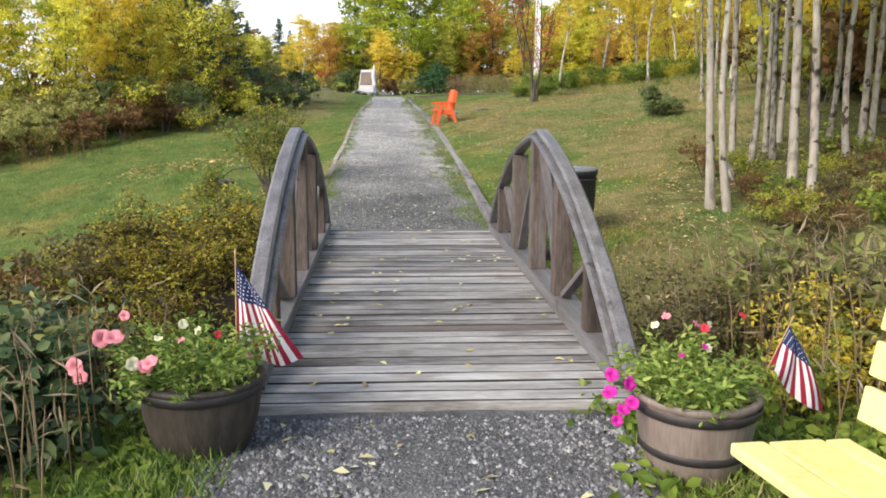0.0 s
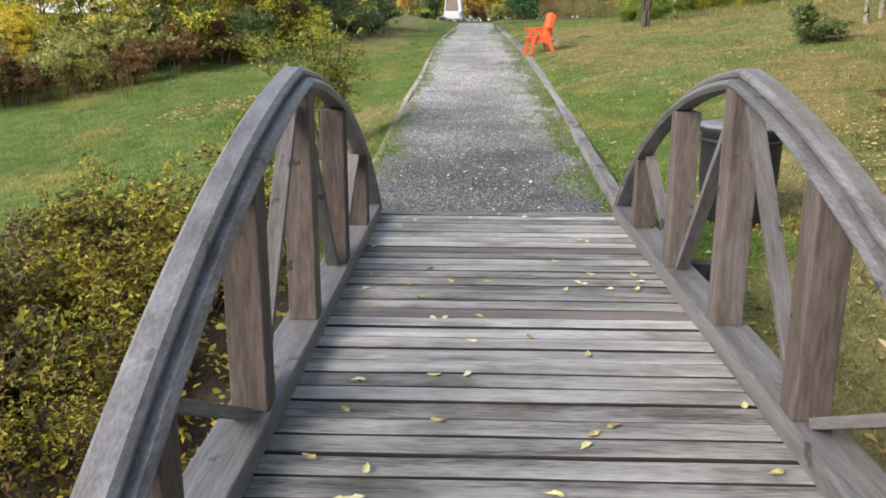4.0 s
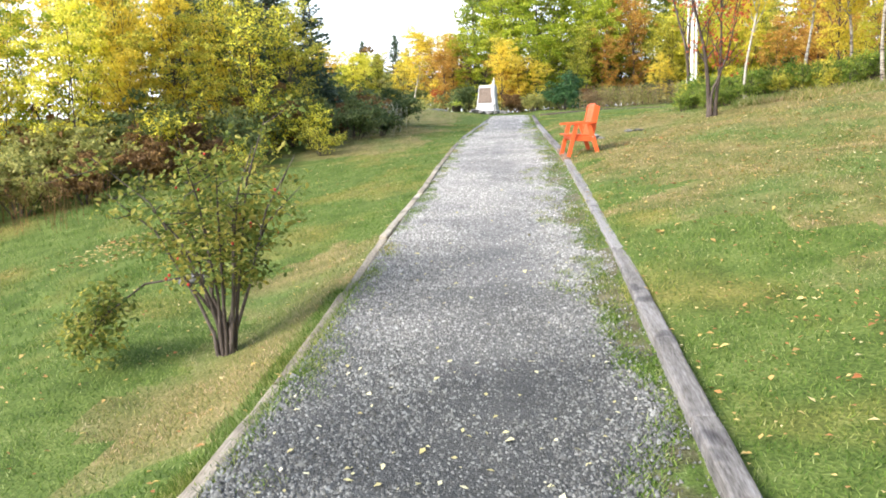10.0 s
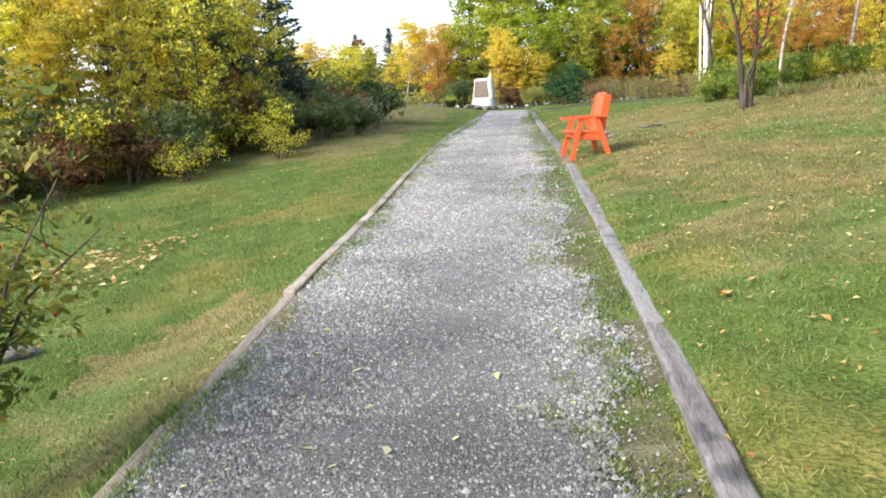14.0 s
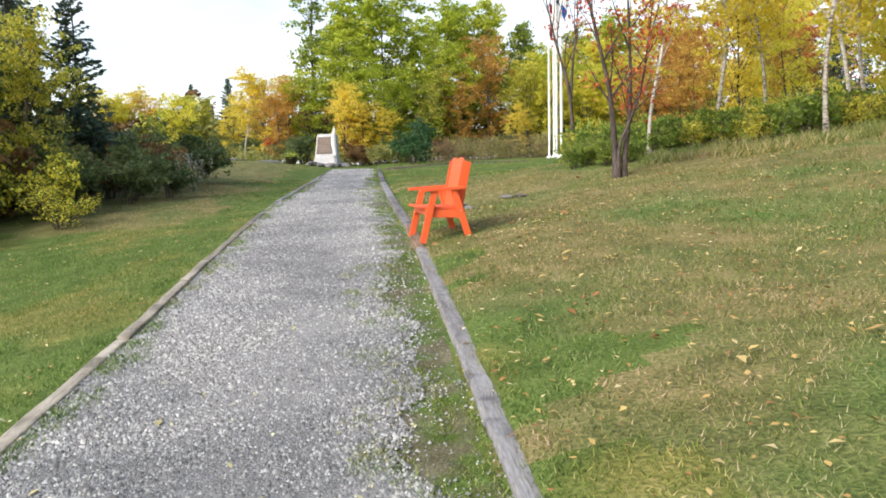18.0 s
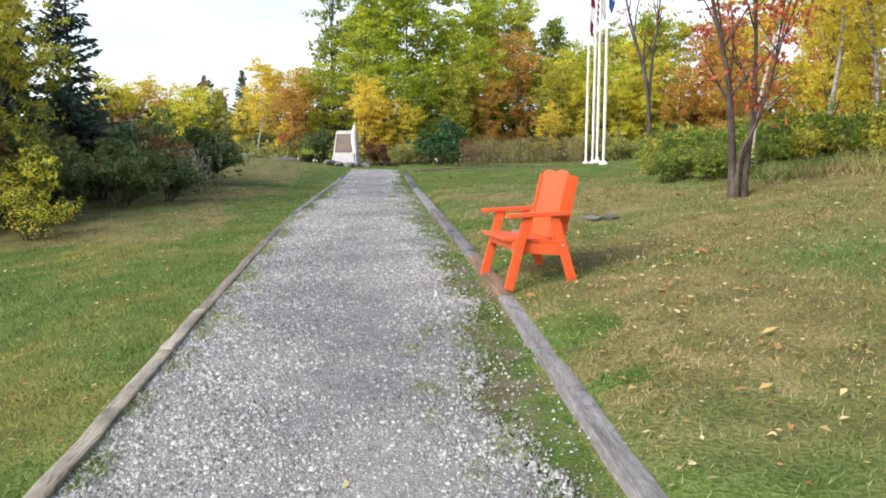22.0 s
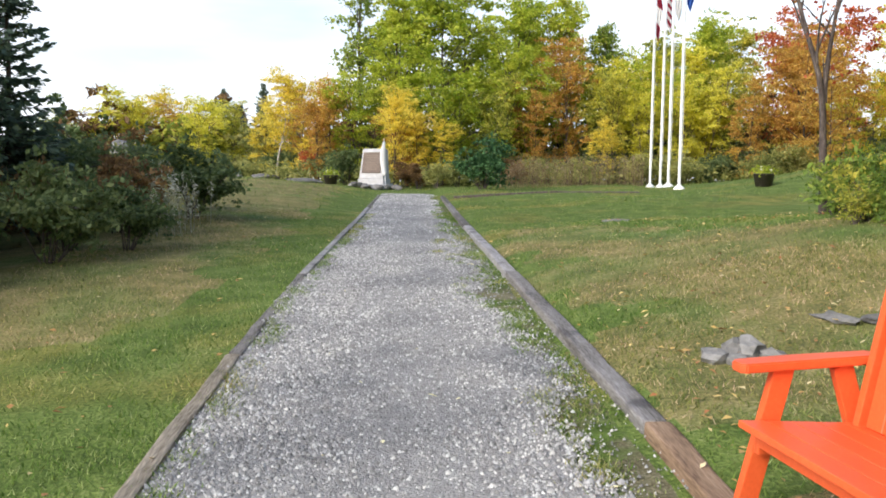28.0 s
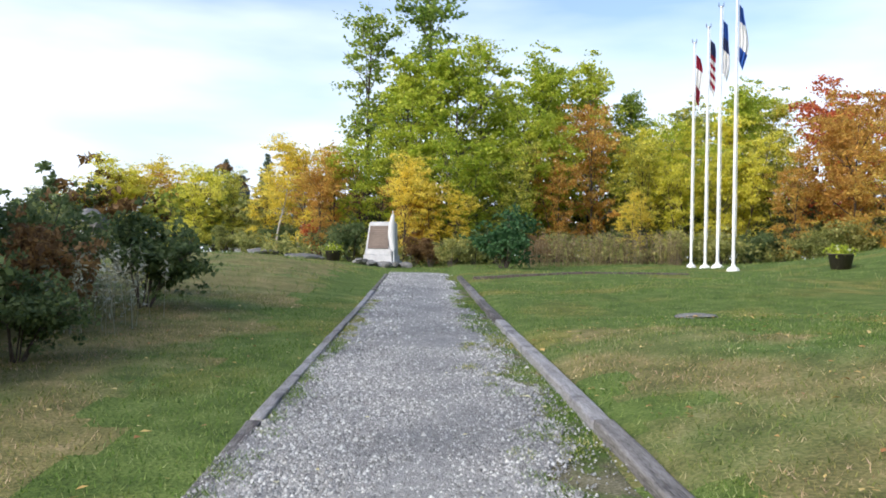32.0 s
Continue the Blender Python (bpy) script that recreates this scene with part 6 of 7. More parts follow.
KINDS["shrub bank weed"] = ("shrub", "brownish withered weed on the ditch bank", "shrub", "bank scrub", (WEED[0], WEED[1].copy()), DARK_BARK, LEAF_BANK, ("branching", "foliage"))
KINDS["bank"] = ("shrub", "dark green broad-leaved weed on the ditch bank", "shrub", "bank weeds", (BROAD_BIG[0], BROAD_BIG[1]), DARK_BARK, LEAF_BROAD, ("branching", "foliage"))
KINDS["globe"] = ("shrub", "rounded dark green juniper shrub at the lawn's end", "shrub", "", GLOBE, DARK_BARK, JUNIPER, ("branching", "foliage"))

# the wood behind the memorial and the flags, west to east
for key, x, y, s, w in (
    ("green airy", -2.4, 60.5, 1.25, 1.1), ("green airy", 0.6, 61.5, 1.45, 1.1), ("lime airy", 3.0, 60.0, 1.1, 1.1), ("lime tall_b", 1.8, 57.6, 1.0, 1.25),
    ("lime tall_a", -0.8, 58.0, 0.95, 1.2), ("lime tall_b", 5.3, 59.0, 1.0, 1.1), ("lime tall_a", 8.2, 60.5, 1.0, 1.05), ("green tall_c", 10.0, 61.0, 0.88, 1.1), ("lemon tall_a", 11.5, 60.0, 0.66, 1.2), ("lemon tall_c", 13.2, 61.0, 0.72, 1.2),
    ("lime tall_b", 16.0, 62.0, 0.92, 1.1), ("lemon tall_b", 14.6, 59.0, 0.72, 1.2), ("gold mid_a", -0.6, 54.2, 0.72, 1.1), ("gold mid_b", 0.5, 54.9, 0.66, 1.1), ("gold mid_a", -5.0, 58.5, 0.8, 1.1), ("orange mid_a", -3.6, 57.2, 0.8, 1.0),
    ("orange mid_b", 6.0, 56.4, 0.82, 0.9), ("orange mid_a", 7.6, 57.0, 1.15, 0.9), ("mixed mid_b", 3.2, 56.0, 0.85, 1.1), ("mixed mid_a", 9.6, 56.5, 0.85, 1.1), ("lemon mid_b", 11.2, 56.0, 0.82, 1.0), ("gold mid_b", 8.7, 55.0, 0.5, 1.1), ("lemon mid_a", 13.0, 56.4, 0.8, 1.1),
    ("orange round", 17.6, 54.0, 0.98, 0.95), ("gold tall_b", 20.5, 50.5, 0.85, 1.0), ("lemon mid_b", 18.6, 51.5, 0.8, 1.0), ("orange mid_b", 17.0, 50.5, 0.9, 1.1), ("orange mid_b", 15.2, 54.5, 0.8, 1.0), ("red round", 21.0, 60.0, 1.25, 1.0), ("lime tall_c", 15.0, 60.0, 0.88, 1.0), ("lemon tall_a", 24.5, 58.0, 1.0, 1.1), ("red round", 25.0, 54.0, 1.15, 0.9), ("mixed mid_b", 21.5, 52.0, 0.8, 1.2),
    ("gold slim", -6.3, 58.6, 0.8, 1.3), ("orange slim", -5.6, 60.0, 0.72, 1.2), ("gold mid_b", -7.6, 62.5, 0.72, 1.0), ("mixed mid_a", -9.4, 64.0, 0.72, 1.0), ("lemon mid_a", -10.8, 66.0, 0.72, 1.0), ("gold slim", -15.0, 70.0, 0.8, 1.5), ("mixed mid_b", -20.0, 70.0, 0.7, 1.2), ("mixed mid_a", -22.5, 71.0, 0.6, 1.2), ("orange mid_b", -13.6, 69.0, 0.78, 1.3), ("gold mid_b", -17.0, 69.0, 0.8, 1.3), ("lemon mid_a", -15.6, 66.0, 0.75, 1.1),
    ("mixed tall_b", 19.0, 66.0, 0.95, 1.2), ("lime tall_b", 12.0, 67.0, 0.75, 1.2), ("lime tall_a", 5.0, 66.0, 0.95, 1.2), ("green tall_b", -1.0, 67.0, 1.0, 1.2), ("lemon tall_b", 28.0, 62.0, 1.1, 1.2), ("mixed tall_a", 32.0, 56.0, 1.0, 1.2), ("lemon tall_b", 30.0, 48.0, 0.95, 1.2),
    ("lime mid_b", -2.0, 56.4, 1.0, 1.1), ("lime mid_b", 1.6, 55.8, 0.9, 1.1), ("lime mid_a", 4.6, 57.2, 1.1, 1.1), ("lemon mid_b", 10.4, 57.6, 1.05, 1.1), ("lime mid_b", 12.4, 58.2, 1.05, 1.1), ("lemon mid_b", 14.2, 57.6, 0.95, 1.1), ("mixed mid_b", 16.4, 58.0, 1.05, 1.1), ("gold mid_b", 19.6, 57.0, 1.0, 1.1), ("lime tall_b", 6.8, 62.5, 0.92, 1.2), ("lemon mid_b", 23.0, 55.0, 1.0, 1.2), ("gold mid_a", -4.2, 60.6, 0.82, 1.1), ("mixed mid_b", 0.2, 63.0, 1.2, 1.2), ("mixed mid_b", 9.0, 63.0, 1.3, 1.2), ("mixed tall_b", 15.0, 66.0, 0.9, 1.3),
):
    plant(key, x, y, s, (x * 57 + y * 31) % 360, w)
for x, y, s in ((-10.2, 78.0, 1.15), (-9.4, 80.0, 1.0), (-13.4, 80.0, 1.1), (-8.6, 82.0, 1.0), (23.0, 46.0, 0.7), (19.0, 44.5, 0.55), (24.5, 44.0, 0.75), (12.2, 63.0, 1.0), (20.5, 56.5, 0.7)):
    plant("spruce" if s > 1.05 else "spruce slim", x, y, s, x * 40)
for key, x, y, s in (("shrub red mid", -4.5, 56.6, 1.0), ("shrub dark big", -3.4, 55.6, 1.0), ("shrub dark mid", -2.6, 54.0, 1.1), ("shrub rust mid", 0.4, 51.8, 0.75), ("shrub olive mid", 1.2, 51.0, 0.7), ("shrub rust mid", -0.2, 52.6, 0.8), ("shrub olive mid", 2.1, 52.4, 0.8), ("shrub rust mid", 4.4, 53.5, 0.8), ("shrub olive big", 5.6, 55.0, 0.8), ("shrub olive big", 7.8, 54.5, 0.8), ("shrub olive mid", 10.2, 53.5, 1.0), ("shrub olive big", 12.0, 53.6, 0.9), ("shrub dark big", 13.5, 54.6, 0.9), ("shrub olive big", 15.0, 52.0, 0.9), ("shrub dark mid", 19.4, 50.6, 1.2), ("shrub dark big", 22.0, 47.0, 1.2), ("shrub olive big", -7.0, 56.5, 0.7), ("shrub olive mid", -8.6, 58.0, 0.9), ("shrub mixed big", -10.5, 60.0, 0.9), ("shrub dark big", -12.0, 56.0, 0.9), ("shrub dark big", 1.5, 55.6, 1.0), ("shrub dark mid", 8.8, 56.6, 1.2), ("shrub dark big", -6.0, 61.0, 1.0), ("shrub dark big", 3.6, 58.0, 1.2), ("shrub dark big", 10.5, 58.0, 1.2), ("shrub dark big", 6.6, 58.5, 1.2), ("shrub dark big", 16.2, 57.0, 1.3), ("shrub dark big", 9.4, 60.0, 1.7), ("shrub dark big", 13.4, 61.6, 1.7), ("shrub dark big", 17.0, 60.2, 1.7), ("shrub dark big", 20.6, 60.8, 1.8), ("shrub dark big", 6.2, 61.4, 1.7), ("shrub dark big", 2.8, 62.6, 1.7), ("shrub dark big", -1.4, 61.6, 1.6), ("shrub olive big", -9.6, 67.0, 1.4), ("shrub dark big", 18.6, 55.5, 1.5), ("shrub dark big", 20.6, 53.8, 1.5), ("shrub olive big", 17.2, 52.6, 1.2), ("shrub dark big", 22.5, 52.0, 1.6), ("shrub olive big", 19.6, 49.4, 1.0)):
    plant(key, x, y, s, x * 77)
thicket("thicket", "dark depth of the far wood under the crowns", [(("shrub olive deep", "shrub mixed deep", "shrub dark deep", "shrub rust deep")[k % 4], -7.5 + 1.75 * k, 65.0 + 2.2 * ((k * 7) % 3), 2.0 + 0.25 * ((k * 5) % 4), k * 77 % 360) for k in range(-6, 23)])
for key, x, y, s, w in (("lemon mid_b", -16.6, 67.0, 0.85, 1.4), ("gold mid_b", -14.4, 67.5, 0.8, 1.4), ("lemon mid_a", -11.2, 63.0, 0.72, 1.3), ("orange mid_b", 0.0, 55.6, 0.6, 1.3), ("gold mid_b", 1.3, 54.6, 0.55, 1.3), ("orange mid_a", -4.0, 55.6, 0.62, 1.2)):
    plant(key, x, y, s, (x * 57 + y * 31) % 360, w)
plant("globe", 2.65, 46.9, 1.0, 30, 1.0)

# the belt along the left lawn, from the far end to the near
for key, x, y, s in (
    ("shrub dark mid", -4.0, 32.9, 0.95), ("shrub rust mid", -4.7, 30.9, 0.86), ("shrub dark big", -5.2, 33.4, 0.95), ("shrub rust mid", -5.3, 29.9, 0.75), ("shrub dark mid", -4.7, 29.0, 0.68), ("shrub dark big", -6.1, 32.4, 0.98), ("shrub dark mid", -3.8, 28.75, 0.62),
    ("shrub dark mid", -4.35, 27.6, 0.85), ("shrub dark big", -5.4, 27.4, 0.85), ("shrub rust mid", -5.9, 28.9, 0.9), ("shrub fleck mid", -5.2, 26.0, 0.85), ("shrub fleck low", -4.75, 24.9, 1.1), ("shrub fleck big", -6.5, 25.6, 1.05), ("shrub dark big", -6.6, 24.0, 0.9), ("shrub fleck low", -6.0, 22.9, 1.15), ("shrub rust mid", -7.2, 22.9, 0.9), ("shrub fleck big", -8.2, 23.4, 1.1),
    ("shrub rust mid", -8.2, 21.9, 0.9), ("shrub olive big", -9.4, 22.4, 1.1), ("shrub olive big", -11.0, 21.6, 1.05), ("shrub olive big", -10.2, 20.4, 1.0), ("shrub rust mid", -9.0, 20.9, 0.8), ("shrub rust big", -12.6, 20.4, 0.9), ("shrub olive big", -12.4, 19.2, 1.1), ("shrub rust mid", -14.0, 19.2, 0.95), ("shrub rust mid", -11.2, 19.2, 0.8), ("shrub olive big", -15.2, 18.6, 1.1), ("shrub mixed big", -16.6, 19.6, 1.1), ("shrub rust mid", -16.4, 17.6, 0.9), ("shrub olive big", -18.4, 18.2, 1.0), ("shrub mixed big", -20.6, 17.0, 1.1), ("shrub rust mid", -22.4, 15.4, 1.1), ("shrub olive mid", -15.0, 15.4, 0.95), ("shrub mixed big", -25.0, 14.0, 1.2), ("shrub olive big", -27.0, 12.0, 1.2),
    ("shrub olive big", -6.6, 34.8, 0.9), ("shrub dark big", -8.0, 33.5, 1.0), ("shrub dark big", -9.4, 35.4, 1.0), ("shrub rust big", -7.4, 31.5, 0.8), ("shrub mixed mid", -4.6, 35.2, 0.6),
):
    plant(key, x, y, s, x * 91, 1.0)
for key, x, y, s in (
    ("gold mid_b", -7.5, 26.4, 0.7), ("gold mid_a", -8.6, 25.2, 0.76), ("gold mid_a", -9.6, 24.4, 0.82), ("mixed mid_a", -8.2, 28.0, 0.85), ("lime mid_b", -11.2, 24.0, 0.84), ("lemon mid_a", -12.8, 22.8, 0.82), ("mixed mid_a", -10.6, 26.6, 0.86), ("lemon mid_b", -14.6, 22.0, 0.9), ("gold mid_b", -13.4, 25.0, 0.9), ("lemon tall_b", -16.6, 21.8, 0.56), ("gold mid_a", -18.4, 20.6, 0.78), ("lime mid_b", -20.6, 19.8, 0.6), ("mixed mid_a", -12.0, 28.0, 0.85), ("mixed mid_a", -22.5, 18.6, 0.6), ("lime mid_b", -24.6, 17.4, 0.66), ("orange mid_b", -21.0, 17.6, 0.37), ("lime tall_a", -27.0, 17.0, 0.42), ("gold mid_b", -16.0, 25.0, 0.81), ("lemon mid_b", -19.0, 24.0, 0.9), ("mixed mid_a", -30.0, 14.0, 0.66), ("gold mid_b", -14.0, 31.0, 1.0), ("lemon mid_a", -33.0, 10.0, 0.72), ("lemon mid_b", -36.0, 4.0, 0.72), ("gold slim", -26.0, 13.0, 0.42),
    ("fleck mid_b", -6.5, 25.3, 0.74), ("mixed mid_a", -6.1, 27.2, 0.66), ("lemon mid_b", -7.8, 28.4, 0.75), ("gold mid_a", -9.0, 23.6, 0.5), ("gold mid_b", -12.2, 21.4, 0.42),
    ("lemon mid_b", -10.2, 22.9, 0.72), ("lemon mid_a", -11.8, 21.9, 0.66), ("lime mid_b", -13.8, 20.9, 0.75), ("lime mid_b", -15.6, 20.4, 0.72), ("lime mid_a", -17.4, 19.4, 0.62), ("lime mid_b", -19.6, 18.2, 0.51), ("mixed mid_b", -8.4, 24.0, 0.66), ("mixed mid_b", -23.6, 15.8, 0.54), ("lime mid_b", -28.0, 14.6, 0.6), ("lemon tall_b", -12.0, 33.0, 0.65), ("gold mid_a", -17.0, 30.0, 0.99),
):
    plant(key, x, y, s, x * 63, 1.0)
thicket("thicket", "dark shaded scrub inside the tree belt", [(key, x, y, s, (x * 37) % 360) for key, x, y, s in (
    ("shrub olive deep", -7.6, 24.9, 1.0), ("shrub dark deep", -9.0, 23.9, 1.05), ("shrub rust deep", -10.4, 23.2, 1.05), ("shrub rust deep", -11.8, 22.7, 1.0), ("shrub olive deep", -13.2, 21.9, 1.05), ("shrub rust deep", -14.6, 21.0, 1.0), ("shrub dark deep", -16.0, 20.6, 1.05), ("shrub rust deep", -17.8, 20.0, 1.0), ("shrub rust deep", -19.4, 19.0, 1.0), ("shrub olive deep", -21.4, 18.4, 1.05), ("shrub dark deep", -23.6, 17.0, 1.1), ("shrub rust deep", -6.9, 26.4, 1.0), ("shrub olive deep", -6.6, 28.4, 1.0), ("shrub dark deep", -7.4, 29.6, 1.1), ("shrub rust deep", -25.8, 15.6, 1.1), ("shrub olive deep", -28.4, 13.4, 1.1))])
for x, y, s in ((-6.45, 31.1, 0.92), (-7.6, 30.2, 1.12), (-8.4, 31.4, 1.05), (-9.4, 29.0, 1.1), (-7.6, 28.6, 0.72), (-10.6, 31.0, 1.15)):
    plant("spruce" if s != 0.92 else "spruce slim", x, y, s, x * 50)

# the slope on the right: aspen grove, rowans, birches and the leafy bank
for key, x, y, s, turn in (("aspen a", 3.9, 6.35, 1.0, 40), ("aspen b", 4.05, 6.15, 0.95, 150), ("aspen a", 4.95, 6.3, 1.12, 220), ("aspen b", 4.9, 5.7, 1.1, 10), ("aspen b", 5.35, 8.5, 1.0, 300), ("aspen a", 6.7, 10.4, 1.0, 90), ("aspen a", 7.1, 8.5, 1.05, 120), ("aspen b", 7.2, 8.4, 1.0, 200), ("aspen b", 7.4, 10.0, 1.0, 250), ("aspen a", 5.9, 8.9, 0.85, 330), ("aspen b", 8.6, 9.6, 1.1, 60), ("aspen a", 9.6, 12.0, 1.0, 170), ("aspen a", 8.0, 6.6, 1.0, 20), ("aspen b", 9.6, 7.6, 1.1, 80), ("aspen b", 8.8, 14.6, 0.95, 130), ("aspen a", 11.4, 10.0, 1.1, 280), ("aspen b", 7.6, 16.5, 0.8, 35), ("aspen a", 8.1, 17.0, 0.8, 75), ("aspen a", 10.6, 15.5, 1.0, 75), ("aspen b", 12.5, 14.0, 1.0, 190), ("aspen a", 4.6, 7.4, 0.9, 210), ("aspen b", 6.2, 7.2, 0.95, 95), ("aspen a", 6.1, 9.6, 0.85, 15), ("aspen b", 8.1, 8.6, 0.95, 340)):
    aspen = plant(key, x, y, s, turn)
    # the outer trunks lean over the lawn
    aspen.matrix_basis = Matrix.Translation(aspen.location) @ Matrix.Rotation(radians(-4.5 if x < 4.5 else -1.5), 4, "Y") @ Matrix.Translation(-aspen.location) @ aspen.matrix_basis
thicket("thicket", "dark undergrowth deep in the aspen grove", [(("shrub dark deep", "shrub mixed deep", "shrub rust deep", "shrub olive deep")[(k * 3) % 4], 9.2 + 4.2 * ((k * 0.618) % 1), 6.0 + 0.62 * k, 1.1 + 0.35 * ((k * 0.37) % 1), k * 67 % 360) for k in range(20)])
for key, x, y, s in (("gold tall_a", 11.5, 12.2, 0.95), ("lemon tall_b", 10.6, 18.0, 0.9), ("gold tall_b", 9.8, 9.0, 0.95), ("lemon tall_a", 11.8, 7.0, 1.0), ("mixed tall_b", 12.6, 16.0, 0.95), ("gold tall_a", 8.4, 12.6, 0.8)):
    plant(key, x, y, s, x * 71)
plant("rowan", 4.45, 22.68, 1.0, -21.7)
plant("rowan one", 4.95, 27.4, 1.0, -17)
for x, y, s, turn in ((5.86, 25.3, 0.72, 10), (7.6, 26.4, 0.85, 80), (9.2, 27.6, 0.9, 150), (10.2, 26.0, 0.95, 200), (11.8, 28.0, 1.0, 260), (8.6, 24.0, 0.9, 310), (12.6, 24.5, 1.0, 40), (10.6, 22.0, 1.0, 100)):
    plant("birch", x, y, s, turn)
for key, x, y, s in (("gold mid_a", 10.0, 30.5, 0.8), ("lemon mid_b", 12.0, 31.5, 0.95), ("gold mid_b", 13.6, 28.6, 1.0), ("lemon tall_a", 15.0, 32.0, 0.8), ("gold tall_b", 15.5, 26.0, 0.75), ("lemon tall_b", 17.5, 29.0, 0.85), ("orange mid_b", 13.0, 34.0, 0.8), ("lemon tall_a", 14.0, 21.0, 0.8), ("gold mid_b", 12.4, 18.8, 0.9), ("lemon tall_b", 17.0, 20.0, 0.9), ("lime tall_a", 16.5, 15.0, 0.95), ("lemon tall_b", 15.0, 11.0, 0.95), ("gold tall_a", 14.0, 6.5, 0.95), ("lemon tall_b", 12.5, 2.5, 0.95), ("lime tall_b", 20.0, 8.0, 1.0), ("lemon tall_a", 20.0, 25.0, 0.95), ("mixed tall_b", 21.0, 35.0, 0.9), ("gold tall_a", 22.0, 16.0, 1.0)):
    plant(key, x, y, s, x * 71)
for x, y, s in ((16.0, 36.5, 0.72), (14.6, 27.5, 0.8), (16.5, 23.5, 0.9), (19.0, 31.0, 1.0)):
    plant("spruce", x, y, s, x * 33)
dice = random.Random(31)
WEEDS = []
for k in range(104):
    u = dice.random() ** 1.3
    x = 4.9 + 8.0 * u + dice.uniform(-0.3, 0.3)
    y = 25.0 + 1.0 * dice.random() + 1.6 * dice.random() * (1 - 0.3 * u) - 1.0 * u
    WEEDS.append(("shrub green weed far" if dice.random() < 0.8 else "shrub mixed weed far", x, y, dice.uniform(0.6, 0.95), dice.uniform(0, 360)))
thicket("weed_bank", "tall green weeds grown together on the slope", WEEDS)
for k in range(26):
    plant("shrub green weed" if dice.random() < 0.9 else "shrub mixed weed", 4.15 + 1.7 * dice.random(), 24.1 + 2.2 * dice.random(), dice.uniform(0.38, 0.62), dice.uniform(0, 360))
plant("shrub dark mid", 5.85, 14.8, 0.62, 20, 1.15, 0.16)
for x, y, s in ((10.5, 20.0, 0.7), (12.0, 22.5, 0.8), (13.5, 25.5, 0.9), (11.5, 17.0, 0.8), (13.0, 13.0, 0.9)):
    plant("shrub mixed mid", x, y, s, x * 20)

# the rose bush by the path: stems close together at the root, opening into a broad loose crown, one arm arching out low
def rose_bush(x, y):
    rng, npr = random.Random(25), np.random.default_rng(25)
    t = thing("rose_bush", pose(x, y, float(ground_z(x, y))), "wild rose bush with red hips and yellowing leaves beside the path", "bush")
    shoots = []
    for k in range(15):
        a = k * 2.4 + rng.uniform(-0.3, 0.3)
        foot = 0.03 + 0.05 * rng.random()
        open_at, reach, tall = 0.09 + 0.13 * rng.random(), 0.32 + 0.68 * rng.random(), 1.4 + 0.75 * rng.random()
        c, n = math.cos(a), math.sin(a)
        line = np.array([(foot * c, foot * n, -0.05), (foot * c * 1.15, foot * n * 1.1, 0.22), (open_at * c, open_at * n, 0.5), (reach * 0.55 * c, reach * 0.55 * n, tall * 0.68), (reach * c, reach * n, tall - 0.22 * reach)])
        line[1:4] += npr.normal(size=(3, 3)) * 0.025
        g = Geo()
        g.tube(line, [0.021, 0.017, 0.013, 0.008, 0.003], 7)
        part("stem", g.mesh("stem", True), DARK_BARK, t)
        shoots.append(line[2:])
    twigs = Geo()
    for line in list(shoots):
        for _ in range(5):
            u = rng.uniform(0.2, 1.9)
            i = min(int(u), 1)
            p = line[i] + (line[i + 1] - line[i]) * (u - i)
            q = p + npr.normal(size=3) * np.array([0.26, 0.26, 0.14]) + np.array([0, 0, 0.06])
            twigs.tube([p, (p + q) / 2 + npr.normal(size=3) * 0.02, q], [0.005, 0.004, 0.0015], 4)
            shoots.append(np.array([p, (p + q) / 2, q]))
    arm = np.array([(-0.06, 0, 0.32), (-0.3, -0.03, 0.66), (-0.62, -0.08, 0.62), (-0.92, -0.14, 0.4), (-1.15, -0.2, 0.14)])
    g = Geo()
    g.tube(arm, [0.013, 0.012, 0.009, 0.007, 0.003], 7)
    part("side_branch", g.mesh("side_branch", True), DARK_BARK, t)
    for _ in range(22):
        p = arm[3] + (arm[4] - arm[3]) * rng.random()
        q = p + npr.normal(size=3) * np.array([0.15, 0.12, 0.13]) + np.array([0, 0, 0.08])
        twigs.tube([p, (p + q) / 2, q], [0.005, 0.004, 0.0015], 4)
        shoots.append(np.array([p, (p + q) / 2, q]))
    tagged(part("branching", twigs.mesh("branching"), DARK_BARK, t), kind="stuff")
    cloud = []
    for line in shoots:
        for _ in range(5):
            u = rng.random() ** 0.6 * (len(line) - 1)
            i = min(int(u), len(line) - 2)
            heart = line[i] + (line[i + 1] - line[i]) * (u - i) + npr.normal(size=3) * 0.05
            cloud.append(heart + npr.normal(size=(10, 3)) * np.array([0.06, 0.06, 0.035]))
    cloud = np.concatenate(cloud)
    g = Geo()
    g.blades(*leaf_blades(cloud, npr.uniform(0.018, 0.037, len(cloud)), npr, 0.5))
    tagged(part("foliage", g.mesh("foliage"), ROSE_LEAF, t), kind="stuff")
    for k in range(24):
        line = shoots[15 + rng.randrange(len(shoots) - 15)]
        part("rose_hip", hip, HIP_RED, t, "", Matrix.Translation(line[-1] + npr.normal(size=3) * 0.03))
    return t


ROSE_LEAF = leaf_mat("rose_leaves", (0.06, 0.1, 0.022), (0.2, 0.25, 0.05), (0.46, 0.4, 0.09), island=0.9)
hip = lathe([(0.0, -0.012), (0.009, -0.008), (0.012, 0.0), (0.009, 0.009), (0.004, 0.013), (0.0, 0.013)], 8)
rose_bush(-2.25, 10.4)

